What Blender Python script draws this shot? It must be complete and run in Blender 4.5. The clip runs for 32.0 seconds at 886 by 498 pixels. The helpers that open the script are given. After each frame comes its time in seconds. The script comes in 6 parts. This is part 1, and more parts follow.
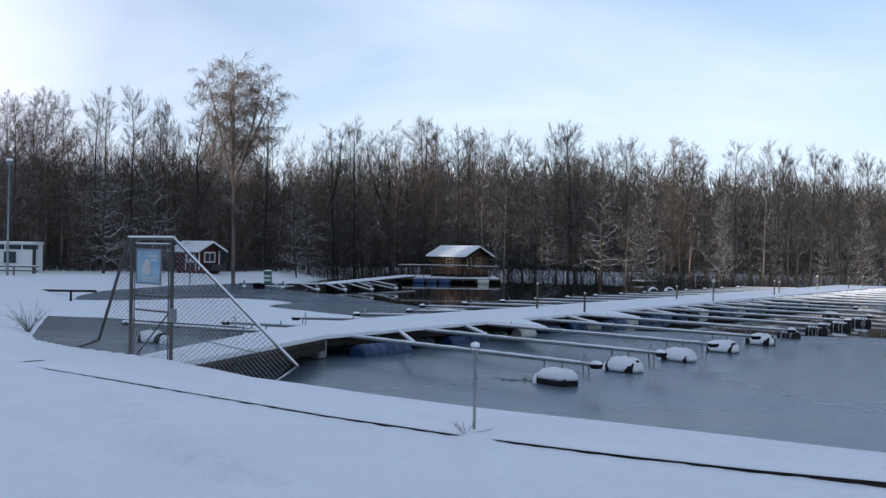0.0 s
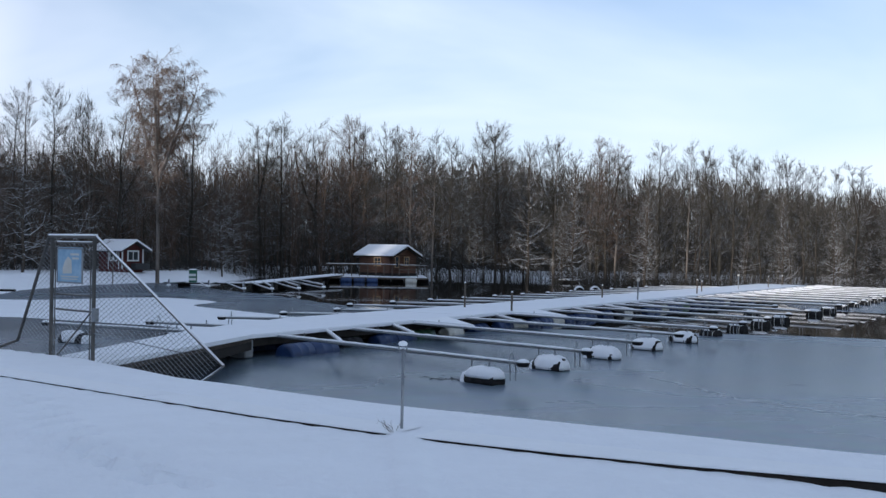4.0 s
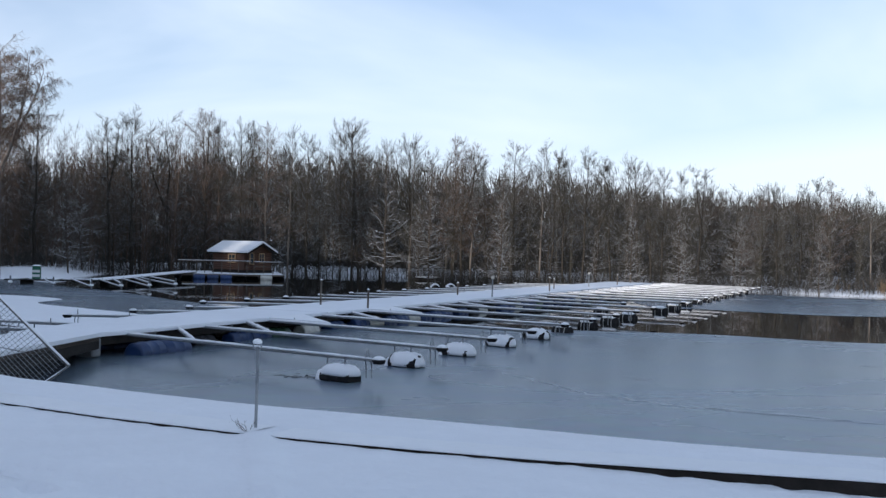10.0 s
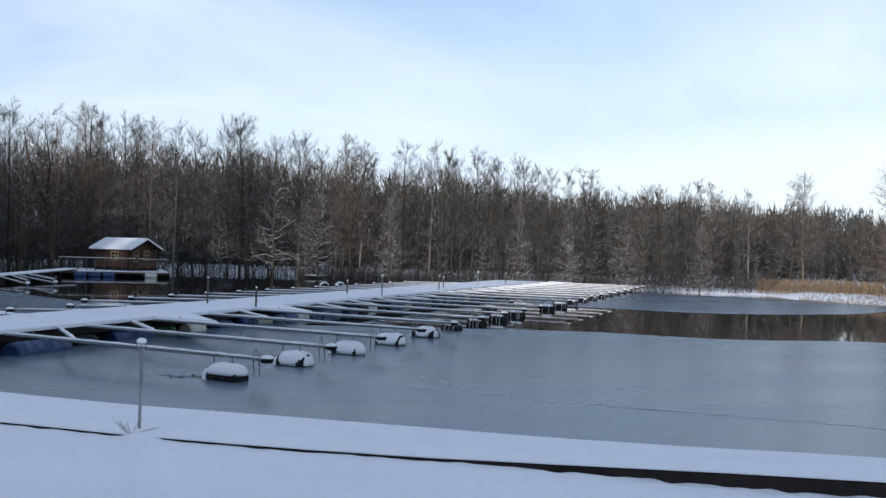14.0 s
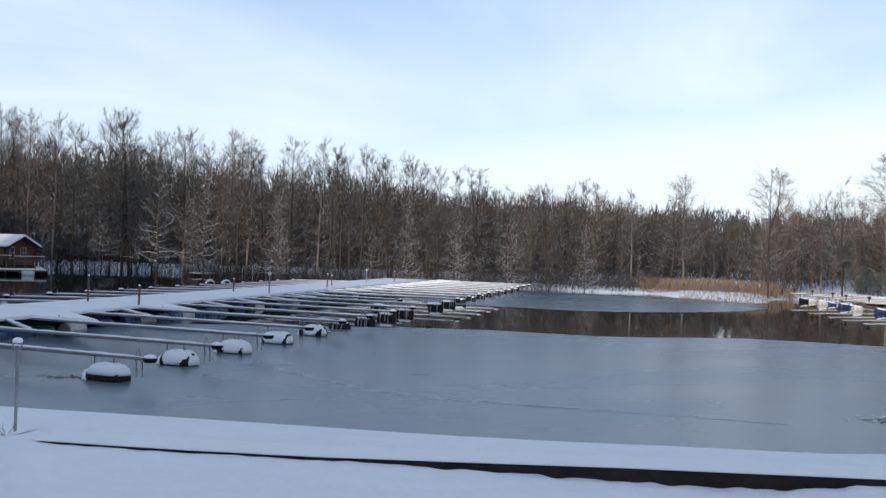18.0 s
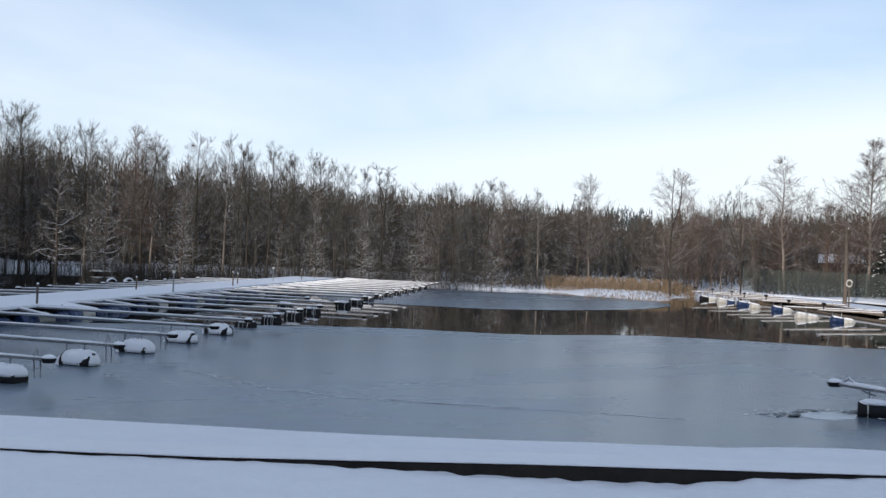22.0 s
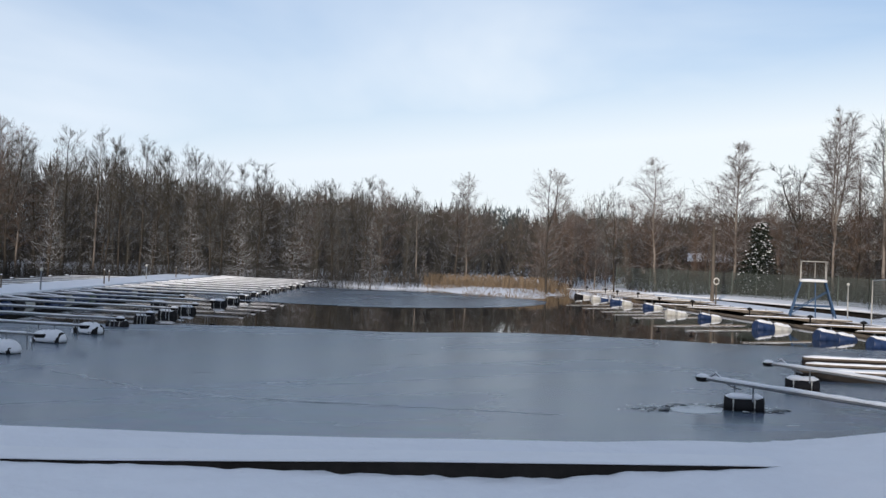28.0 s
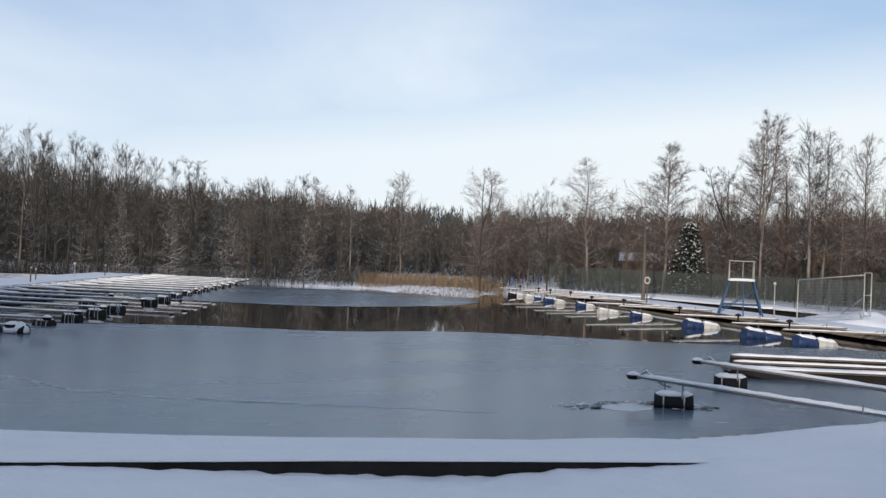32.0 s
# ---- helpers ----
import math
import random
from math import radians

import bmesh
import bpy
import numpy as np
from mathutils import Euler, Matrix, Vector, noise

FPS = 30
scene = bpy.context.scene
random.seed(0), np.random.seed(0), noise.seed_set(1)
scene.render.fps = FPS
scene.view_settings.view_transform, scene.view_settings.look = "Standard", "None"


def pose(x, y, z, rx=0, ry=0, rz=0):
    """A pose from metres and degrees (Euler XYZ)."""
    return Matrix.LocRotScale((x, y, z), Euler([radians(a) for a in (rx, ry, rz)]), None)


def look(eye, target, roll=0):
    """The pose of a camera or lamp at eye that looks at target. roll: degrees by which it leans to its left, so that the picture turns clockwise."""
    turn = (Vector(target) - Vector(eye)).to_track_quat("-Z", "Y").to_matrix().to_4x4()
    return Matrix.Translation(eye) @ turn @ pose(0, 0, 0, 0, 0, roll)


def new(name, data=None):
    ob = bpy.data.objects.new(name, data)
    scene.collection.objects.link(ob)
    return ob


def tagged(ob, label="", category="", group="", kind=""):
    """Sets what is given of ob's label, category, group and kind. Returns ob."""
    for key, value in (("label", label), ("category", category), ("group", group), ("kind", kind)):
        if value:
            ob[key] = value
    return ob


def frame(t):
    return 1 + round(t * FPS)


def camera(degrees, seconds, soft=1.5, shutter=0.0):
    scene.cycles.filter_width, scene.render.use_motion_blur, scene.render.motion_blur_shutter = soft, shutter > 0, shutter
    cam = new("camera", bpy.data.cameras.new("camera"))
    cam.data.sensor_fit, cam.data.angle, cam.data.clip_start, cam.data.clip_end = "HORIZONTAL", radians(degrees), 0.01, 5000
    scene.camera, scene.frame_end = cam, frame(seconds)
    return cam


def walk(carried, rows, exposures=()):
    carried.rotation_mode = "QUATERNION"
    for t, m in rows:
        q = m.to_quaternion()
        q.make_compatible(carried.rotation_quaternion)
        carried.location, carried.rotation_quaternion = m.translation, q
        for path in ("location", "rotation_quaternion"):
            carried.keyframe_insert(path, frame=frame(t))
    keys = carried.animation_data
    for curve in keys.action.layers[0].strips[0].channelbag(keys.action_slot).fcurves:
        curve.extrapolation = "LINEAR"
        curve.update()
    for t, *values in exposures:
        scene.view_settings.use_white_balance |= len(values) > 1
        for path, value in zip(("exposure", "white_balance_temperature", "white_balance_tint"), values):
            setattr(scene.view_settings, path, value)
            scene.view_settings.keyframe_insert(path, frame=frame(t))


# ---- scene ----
cam = camera(44.0, 32.0, soft=1.42)
UNIT = 1.22  # metres to one unit of the plan below, from the height of gate, doors and fence
EYE = 2.6    # height of the lens over the ice in the plan's units, on a panning tripod
ROWS = [
    (0.0, 90.000, -0.900, -0.000),
    (0.5, 89.997, -0.909, -0.386),
    (1.0, 89.999, -0.947, -0.836),
    (1.5, 90.004, -0.954, -1.283),
    (2.0, 89.993, -0.956, -1.773),
    (2.5, 89.990, -1.008, -2.208),
    (3.0, 89.995, -1.012, -2.694),
    (3.5, 90.003, -0.998, -3.215),
    (5.5, 90.006, -1.126, -5.538),
    (6.0, 89.999, -1.159, -6.125),
    (6.5, 90.000, -1.165, -6.659),
    (7.0, 89.998, -1.218, -7.257),
    (7.5, 90.013, -1.214, -7.845),
    (8.0, 90.006, -1.294, -8.491),
    (8.5, 90.010, -1.315, -9.158),
    (9.0, 90.014, -1.300, -9.911),
    (9.5, 90.021, -1.352, -10.563),
    (10.0, 90.023, -1.358, -11.250),
    (10.5, 90.022, -1.394, -11.856),
    (11.0, 90.025, -1.438, -12.528),
    (11.5, 90.035, -1.446, -13.188),
    (12.0, 90.046, -1.471, -13.923),
    (12.5, 90.054, -1.510, -14.611),
    (13.0, 90.053, -1.509, -15.432),
    (13.5, 90.068, -1.562, -16.203),
    (14.0, 90.080, -1.608, -17.003),
    (14.5, 90.082, -1.603, -17.747),
    (16.5, 90.116, -1.709, -20.743),
    (17.0, 90.133, -1.790, -21.484),
    (17.5, 90.144, -1.802, -22.152),
    (18.0, 90.159, -1.840, -22.815),
    (18.5, 90.152, -1.841, -23.446),
    (19.0, 90.161, -1.864, -24.128),
    (19.5, 90.177, -1.885, -24.720),
    (20.0, 90.184, -1.892, -25.254),
    (20.5, 90.181, -1.889, -25.799),
    (21.0, 90.197, -1.938, -26.401),
    (21.5, 90.212, -1.948, -26.934),
    (22.0, 90.225, -1.979, -27.629),
    (22.5, 90.230, -1.987, -28.261),
    (23.0, 90.246, -2.008, -29.061),
    (23.5, 90.261, -2.036, -29.641),
    (24.0, 90.266, -2.056, -30.219),
    (24.5, 90.282, -2.058, -30.711),
    (25.0, 90.289, -2.076, -31.273),
    (25.5, 90.296, -2.083, -31.766),
    (27.5, 90.331, -2.136, -33.518),
    (28.0, 90.344, -2.153, -33.960),
    (28.5, 90.352, -2.168, -34.460),
    (29.0, 90.364, -2.174, -34.980),
    (29.5, 90.375, -2.197, -35.462),
    (30.0, 90.389, -2.212, -35.926),
    (30.5, 90.391, -2.246, -36.321),
    (31.0, 90.396, -2.261, -36.703),
    (31.5, 90.402, -2.297, -37.052),
    (32.0, 90.413, -2.302, -37.401),
]
walk(cam, [(t, pose(0, 0, EYE * UNIT, rx, ry, rz)) for t, rx, ry, rz in ROWS], exposures=[(0.0, 0.1, 5500, 10), (16.0, 0.1, 5610, 10), (32.0, -0.11, 5850, 11)])

# ---- light: low hazy winter sun from behind the camera's left, thin cloud ----
SUN_AZ, SUN_EL = radians(-128.0), radians(9.0)   # compass from +y to the right; the sun's own bearing
world = bpy.data.worlds.new("winter_sky")
scene.world = world
world.use_nodes = True
wn, wl = world.node_tree.nodes, world.node_tree.links
wn.clear()
w_out = wn.new("ShaderNodeOutputWorld")
w_bg = wn.new("ShaderNodeBackground")
w_sky = wn.new("ShaderNodeTexSky")
w_sky.sky_type = 'NISHITA'
w_sky.sun_disc = False
w_sky.sun_elevation = SUN_EL
w_sky.sun_rotation = SUN_AZ
w_sky.air_density, w_sky.dust_density, w_sky.ozone_density = 1.0, 0.4, 4.0
w_co = wn.new("ShaderNodeTexCoord")
w_map = wn.new("ShaderNodeMapping")
w_map.inputs["Scale"].default_value = (1.0, 1.0, 3.4)
w_map.inputs["Rotation"].default_value = (0.12, 0.22, 0.4)
w_noise = wn.new("ShaderNodeTexNoise")
w_noise.inputs["Scale"].default_value = 1.7
w_noise.inputs["Detail"].default_value = 5.0
w_noise.inputs["Roughness"].default_value = 0.52
w_noise.inputs["Distortion"].default_value = 0.5
w_ramp = wn.new("ShaderNodeMapRange")    # thin streaky cloud
w_ramp.inputs["From Min"].default_value, w_ramp.inputs["From Max"].default_value = 0.4, 0.78
w_ramp.inputs["To Min"].default_value, w_ramp.inputs["To Max"].default_value = 0.42, 0.92
w_sep = wn.new("ShaderNodeSeparateXYZ")
w_high = wn.new("ShaderNodeMapRange")    # the cloud thins out overhead
w_high.inputs["From Min"].default_value, w_high.inputs["From Max"].default_value = 0.15, 0.32
w_high.inputs["To Min"].default_value, w_high.inputs["To Max"].default_value = 1.0, 0.62
w_mul = wn.new("ShaderNodeMath")
w_mul.operation = 'MULTIPLY'
w_hor = wn.new("ShaderNodeMapRange")     # the veil thickens towards the horizon
w_hor.inputs["From Min"].default_value, w_hor.inputs["From Max"].default_value = 0.2, 0.06
w_hor.inputs["To Max"].default_value = 0.9
w_add = wn.new("ShaderNodeMath")
w_add.operation = 'MAXIMUM'
w_mix = wn.new("ShaderNodeMixRGB")
w_east = wn.new("ShaderNodeMapRange")    # the haze stands higher and warmer in the east
w_east.inputs["From Min"].default_value, w_east.inputs["From Max"].default_value = 0.3, 0.85
w_drop = wn.new("ShaderNodeMath")
w_drop.operation = 'MULTIPLY_ADD'
w_drop.inputs[1].default_value = -0.07
w_tint = wn.new("ShaderNodeMixRGB")
w_tint.inputs[1].default_value, w_tint.inputs[2].default_value = (7.0, 7.08, 6.95, 1), (7.75, 7.6, 6.85, 1)
w_west = wn.new("ShaderNodeMapRange")    # a soft bank of cloud in the west
w_west.inputs["From Min"].default_value, w_west.inputs["From Max"].default_value = -0.12, -0.38
w_west.inputs["To Max"].default_value = 1.7
w_bank = wn.new("ShaderNodeMath")
w_bank.operation = 'MULTIPLY'
w_bank.use_clamp = True
w_roof = wn.new("ShaderNodeMapRange")    # it ends below the clear sky overhead
w_roof.inputs["From Min"].default_value, w_roof.inputs["From Max"].default_value = 0.5, 0.3
w_edge = wn.new("ShaderNodeMath")
w_edge.operation = 'MULTIPLY'
w_rose = wn.new("ShaderNodeMixRGB")
w_rose.inputs[2].default_value = (8.0, 7.5, 7.4, 1)
w_cloud = wn.new("ShaderNodeMath")
w_cloud.operation = 'MAXIMUM'
wl.new(w_co.outputs["Generated"], w_map.inputs["Vector"])
wl.new(w_map.outputs["Vector"], w_noise.inputs["Vector"])
wl.new(w_noise.outputs["Fac"], w_ramp.inputs["Value"])
wl.new(w_co.outputs["Generated"], w_sep.inputs["Vector"])
wl.new(w_sep.outputs["Z"], w_high.inputs["Value"])
wl.new(w_sep.outputs["X"], w_east.inputs["Value"])
wl.new(w_east.outputs["Result"], w_drop.inputs[0])
wl.new(w_sep.outputs["Z"], w_drop.inputs[2])
wl.new(w_drop.outputs["Value"], w_hor.inputs["Value"])
wl.new(w_sep.outputs["X"], w_west.inputs["Value"])
wl.new(w_west.outputs["Result"], w_bank.inputs[0])
wl.new(w_noise.outputs["Fac"], w_bank.inputs[1])
wl.new(w_sep.outputs["Z"], w_roof.inputs["Value"])
wl.new(w_bank.outputs["Value"], w_edge.inputs[0])
wl.new(w_roof.outputs["Result"], w_edge.inputs[1])
wl.new(w_edge.outputs["Value"], w_cloud.inputs[0])
wl.new(w_east.outputs["Result"], w_tint.inputs["Fac"])
wl.new(w_edge.outputs["Value"], w_rose.inputs["Fac"])
wl.new(w_tint.outputs["Color"], w_rose.inputs[1])
wl.new(w_rose.outputs["Color"], w_mix.inputs[2])
wl.new(w_ramp.outputs["Result"], w_mul.inputs[0])
wl.new(w_high.outputs["Result"], w_mul.inputs[1])
wl.new(w_mul.outputs["Value"], w_add.inputs[0])
wl.new(w_hor.outputs["Result"], w_add.inputs[1])
wl.new(w_add.outputs["Value"], w_cloud.inputs[1])
wl.new(w_cloud.outputs["Value"], w_mix.inputs["Fac"])
wl.new(w_sky.outputs["Color"], w_mix.inputs[1])
wl.new(w_mix.outputs["Color"], w_bg.inputs["Color"])
w_bg.inputs["Strength"].default_value = 0.14
wl.new(w_bg.outputs["Background"], w_out.inputs["Surface"])

sun_data = bpy.data.lights.new("sun", 'SUN')
sun_data.energy, sun_data.angle, sun_data.color = 3.6, radians(1.2), (1.0, 0.83, 0.64)
sun = new("sun", sun_data)
sun.matrix_basis = look((0, 0, 0), (-math.sin(SUN_AZ) * math.cos(SUN_EL), -math.cos(SUN_AZ) * math.cos(SUN_EL), -math.sin(SUN_EL)))
scene.view_settings.exposure = 0.0

# ---- materials ----
def material(name, colour, rough=0.7, metal=0.0, var=0.25, scale=6.0, bump=0.0, bump_scale=40.0, colour2=None,
             frost=0.0, frost_from=0.35, spec=0.5, stretch=(1, 1, 1), by_piece=0.0, frost_colour=(0.78, 0.8, 0.83)):
    """A surface with two scales of colour change, fine relief and, where frost > 0, snow lying on what faces up."""
    m = bpy.data.materials.new(name)
    m.use_nodes = True
    n, l = m.node_tree.nodes, m.node_tree.links
    p = n["Principled BSDF"]
    p.inputs["Roughness"].default_value, p.inputs["Metallic"].default_value = rough, metal
    p.inputs["Specular IOR Level"].default_value = spec
    co, mp = n.new("ShaderNodeTexCoord"), n.new("ShaderNodeMapping")
    mp.inputs["Scale"].default_value = stretch
    l.new(co.outputs["Object"], mp.inputs["Vector"])
    big, fine = n.new("ShaderNodeTexNoise"), n.new("ShaderNodeTexNoise")
    big.inputs["Scale"].default_value, big.inputs["Detail"].default_value = scale * 0.2, 4.0
    fine.inputs["Scale"].default_value, fine.inputs["Detail"].default_value = scale, 6.0
    for t in (big, fine):
        l.new(mp.outputs["Vector"], t.inputs["Vector"])
    mean = n.new("ShaderNodeMath")
    mean.operation = 'ADD'
    l.new(big.outputs["Fac"], mean.inputs[0])
    l.new(fine.outputs["Fac"], mean.inputs[1])
    rng = n.new("ShaderNodeMapRange")
    rng.inputs["From Min"].default_value, rng.inputs["From Max"].default_value = 0.7, 1.3
    l.new(mean.outputs["Value"], rng.inputs["Value"])
    mix = n.new("ShaderNodeMixRGB")
    c2 = colour2 or tuple(c * (1 - var) for c in colour)
    mix.inputs[1].default_value, mix.inputs[2].default_value = (*c2, 1), (*colour, 1)
    l.new(rng.outputs["Result"], mix.inputs["Fac"])
    col = mix.outputs["Color"]
    if by_piece:
        info, hsv = n.new("ShaderNodeObjectInfo"), n.new("ShaderNodeHueSaturation")
        pr = n.new("ShaderNodeMapRange")
        pr.inputs["To Min"].default_value, pr.inputs["To Max"].default_value = 1 - by_piece, 1 + by_piece
        l.new(info.outputs["Random"], pr.inputs["Value"])
        l.new(pr.outputs["Result"], hsv.inputs["Value"])
        l.new(col, hsv.inputs["Color"])
        col = hsv.outputs["Color"]
    if frost:
        geo, sp = n.new("ShaderNodeNewGeometry"), n.new("ShaderNodeSeparateXYZ")
        l.new(geo.outputs["Normal"], sp.inputs["Vector"])
        patch = n.new("ShaderNodeMath")
        patch.operation = 'MULTIPLY_ADD'
        patch.inputs[1].default_value, patch.inputs[2].default_value = 0.9, -0.45
        l.new(fine.outputs["Fac"], patch.inputs[0])
        up = n.new("ShaderNodeMath")
        up.operation = 'ADD'
        l.new(sp.outputs["Z"], up.inputs[0])
        l.new(patch.outputs["Value"], up.inputs[1])
        fr = n.new("ShaderNodeMapRange")
        fr.inputs["From Min"].default_value, fr.inputs["From Max"].default_value = frost_from, frost_from + 0.25
        fr.inputs["To Max"].default_value = frost
        l.new(up.outputs["Value"], fr.inputs["Value"])
        fm = n.new("ShaderNodeMixRGB")
        fm.inputs[2].default_value = (*frost_colour, 1)
        l.new(fr.outputs["Result"], fm.inputs["Fac"])
        l.new(col, fm.inputs[1])
        col = fm.outputs["Color"]
    l.new(col, p.inputs["Base Color"])
    if bump:
        bt, bp = n.new("ShaderNodeTexNoise"), n.new("ShaderNodeBump")
        bt.inputs["Scale"].default_value, bt.inputs["Detail"].default_value = bump_scale, 5.0
        l.new(mp.outputs["Vector"], bt.inputs["Vector"])
        bp.inputs["Strength"].default_value, bp.inputs["Distance"].default_value = bump, 1.0 / bump_scale
        l.new(bt.outputs["Fac"], bp.inputs["Height"])
        l.new(bp.outputs["Normal"], p.inputs["Normal"])
    return m


SNOW = material("snow", (0.84, 0.86, 0.9), 0.75, var=0.05, scale=3.0, bump=0.35, bump_scale=9.0, spec=0.3)
SNOW_CAP = material("snow_cap", (0.86, 0.875, 0.9), 0.7, var=0.04, scale=10.0, bump=0.3, bump_scale=30.0, spec=0.3)
BARK_DARK = material("alder_bark", (0.075, 0.065, 0.054), 0.9, var=0.5, scale=5.0, frost=0.55, frost_from=0.45, spec=0.2)
BARK_BIRCH = material("birch_bark", (0.31, 0.275, 0.24), 0.85, colour2=(0.1, 0.08, 0.065), scale=3.0, stretch=(1, 1, 0.5), spec=0.2)
TWIG_ALDER = material("alder_twigs", (0.094, 0.087, 0.072), 0.9, var=0.4, scale=2.0, frost=0.42, frost_from=0.38, spec=0.15, by_piece=0.25)
TWIG_BIRCH = material("birch_twigs", (0.15, 0.109, 0.083), 0.9, var=0.35, scale=2.0, frost=0.32, frost_from=0.4, spec=0.15, by_piece=0.25)
BARK_SNOWY = material("snowy_alder_bark", (0.11, 0.092, 0.075), 0.9, var=0.5, scale=5.0, frost=0.92, frost_from=0.15, spec=0.2)
BARK_OLD = material("old_birch_bark", (0.24, 0.21, 0.185), 0.85, colour2=(0.07, 0.06, 0.05), scale=3.0, stretch=(1, 1, 0.5), spec=0.2)
TWIG_FROST = material("frosted_twigs", (0.13, 0.112, 0.09), 0.9, var=0.4, scale=2.0, frost=0.6, frost_from=0.3, spec=0.15)
TIMBER = material("grey_timber", (0.16, 0.135, 0.11), 0.85, var=0.5, scale=9.0, bump=0.4, bump_scale=30, stretch=(1, 1, 4), spec=0.25)
# Near-black timber colour shared by kerb, jetty beams and side panels.
TIMBER_DARK = material("dark_timber", (0.03, 0.026, 0.023), 0.8, var=0.5, scale=9.0, bump=0.4, bump_scale=30, spec=0.15)
STEEL = material("galvanised_steel", (0.33, 0.35, 0.37), 0.5, 0.7, var=0.35, scale=14.0, bump=0.1)
BLACK_PLASTIC = material("black_plastic", (0.014, 0.014, 0.016), 0.6, var=0.4, scale=12.0, frost=0.1, frost_from=0.9, spec=0.18)
BLUE_PLASTIC = material("blue_plastic", (0.018, 0.046, 0.14), 0.45, var=0.4, scale=6.0, by_piece=0.2)
GREEN_PLASTIC = material("green_plastic", (0.05, 0.12, 0.06), 0.45, var=0.4, scale=6.0)
WHITE_PLASTIC = material("white_plastic", (0.56, 0.55, 0.5), 0.5, var=0.2, scale=6.0)


def ice_material():
    """Grey lake ice: a clear sheet with a dusting of frost in drifts, smooth dark streaks and fine relief."""
    m = bpy.data.materials.new("lake_ice")
    m.use_nodes = True
    n, l = m.node_tree.nodes, m.node_tree.links
    p = n["Principled BSDF"]
    co, mp = n.new("ShaderNodeTexCoord"), n.new("ShaderNodeMapping")
    mp.inputs["Scale"].default_value = (0.07, 0.16, 1)
    mp.inputs["Rotation"].default_value = (0, 0, 0.5)
    l.new(co.outputs["Object"], mp.inputs["Vector"])
    big, fine = n.new("ShaderNodeTexNoise"), n.new("ShaderNodeTexNoise")
    big.inputs["Scale"].default_value, big.inputs["Detail"].default_value, big.inputs["Distortion"].default_value = 1.2, 5.0, 0.7
    fine.inputs["Scale"].default_value, fine.inputs["Detail"].default_value = 1.6, 7.0
    l.new(mp.outputs["Vector"], big.inputs["Vector"])
    l.new(co.outputs["Object"], fine.inputs["Vector"])
    ramp = n.new("ShaderNodeMapRange")
    ramp.inputs["From Min"].default_value, ramp.inputs["From Max"].default_value = 0.3, 0.72
    l.new(big.outputs["Fac"], ramp.inputs["Value"])
    mix = n.new("ShaderNodeMixRGB")
    mix.inputs[1].default_value, mix.inputs[2].default_value = (0.083, 0.111, 0.142, 1), (0.174, 0.221, 0.278, 1)
    l.new(ramp.outputs["Result"], mix.inputs["Fac"])
    mul = n.new("ShaderNodeMixRGB")
    mul.blend_type = 'MULTIPLY'
    mul.inputs["Fac"].default_value = 0.35
    l.new(mix.outputs["Color"], mul.inputs[1])
    l.new(fine.outputs["Color"], mul.inputs[2])
    l.new(mul.outputs["Color"], p.inputs["Base Color"])
    rr = n.new("ShaderNodeMapRange")
    rr.inputs["To Min"].default_value, rr.inputs["To Max"].default_value = 0.16, 0.36
    l.new(big.outputs["Fac"], rr.inputs["Value"])
    l.new(rr.outputs["Result"], p.inputs["Roughness"])
    bp = n.new("ShaderNodeBump")
    bp.inputs["Strength"].default_value, bp.inputs["Distance"].default_value = 0.12, 0.05
    l.new(fine.outputs["Fac"], bp.inputs["Height"])
    l.new(bp.outputs["Normal"], p.inputs["Normal"])
    p.inputs["IOR"].default_value = 1.31
    return m


def water_material():
    m = bpy.data.materials.new("open_water")
    m.use_nodes = True
    n, l = m.node_tree.nodes, m.node_tree.links
    p = n["Principled BSDF"]
    p.inputs["Base Color"].default_value = (0.012, 0.013, 0.012, 1)
    p.inputs["Roughness"].default_value, p.inputs["IOR"].default_value = 0.03, 1.333
    co, t, bp = n.new("ShaderNodeTexCoord"), n.new("ShaderNodeTexNoise"), n.new("ShaderNodeBump")
    t.inputs["Scale"].default_value, t.inputs["Detail"].default_value = 0.9, 3.0
    bp.inputs["Strength"].default_value, bp.inputs["Distance"].default_value = 0.02, 0.1
    l.new(co.outputs["Object"], t.inputs["Vector"])
    l.new(t.outputs["Fac"], bp.inputs["Height"])
    l.new(bp.outputs["Normal"], p.inputs["Normal"])
    return m


ICE, WATER = ice_material(), water_material()

# ---- mesh helpers ----
def mesh(name, verts, faces, mat, smooth=False):
    me = bpy.data.meshes.new(name)
    me.from_pydata([tuple(v) for v in verts], [], faces)
    me.materials.append(mat)
    if smooth:
        me.polygons.foreach_set("use_smooth", [True] * len(me.polygons))
    me.update()
    return me


def bm_mesh(name, bm, mat, smooth=False):
    me = bpy.data.meshes.new(name)
    bm.to_mesh(me)
    bm.free()
    me.materials.append(mat)
    if smooth:
        me.polygons.foreach_set("use_smooth", [True] * len(me.polygons))
    return me


def part(name, data, parent, label="", at=None):
    """Links a mesh as one object under a thing or a part."""
    ob = new(name, data)
    ob.parent = parent
    if at is not None:
        ob.matrix_basis = at
    if label:
        ob["label"] = label
    return ob


def thing(name, m, label, category, group="", kind="", data=None):
    """One top-level thing at m, given in the plan's units."""
    ob = new(name, data)
    ob.matrix_basis = Matrix.Scale(UNIT, 4) @ m
    return tagged(ob, label, category, group, kind)


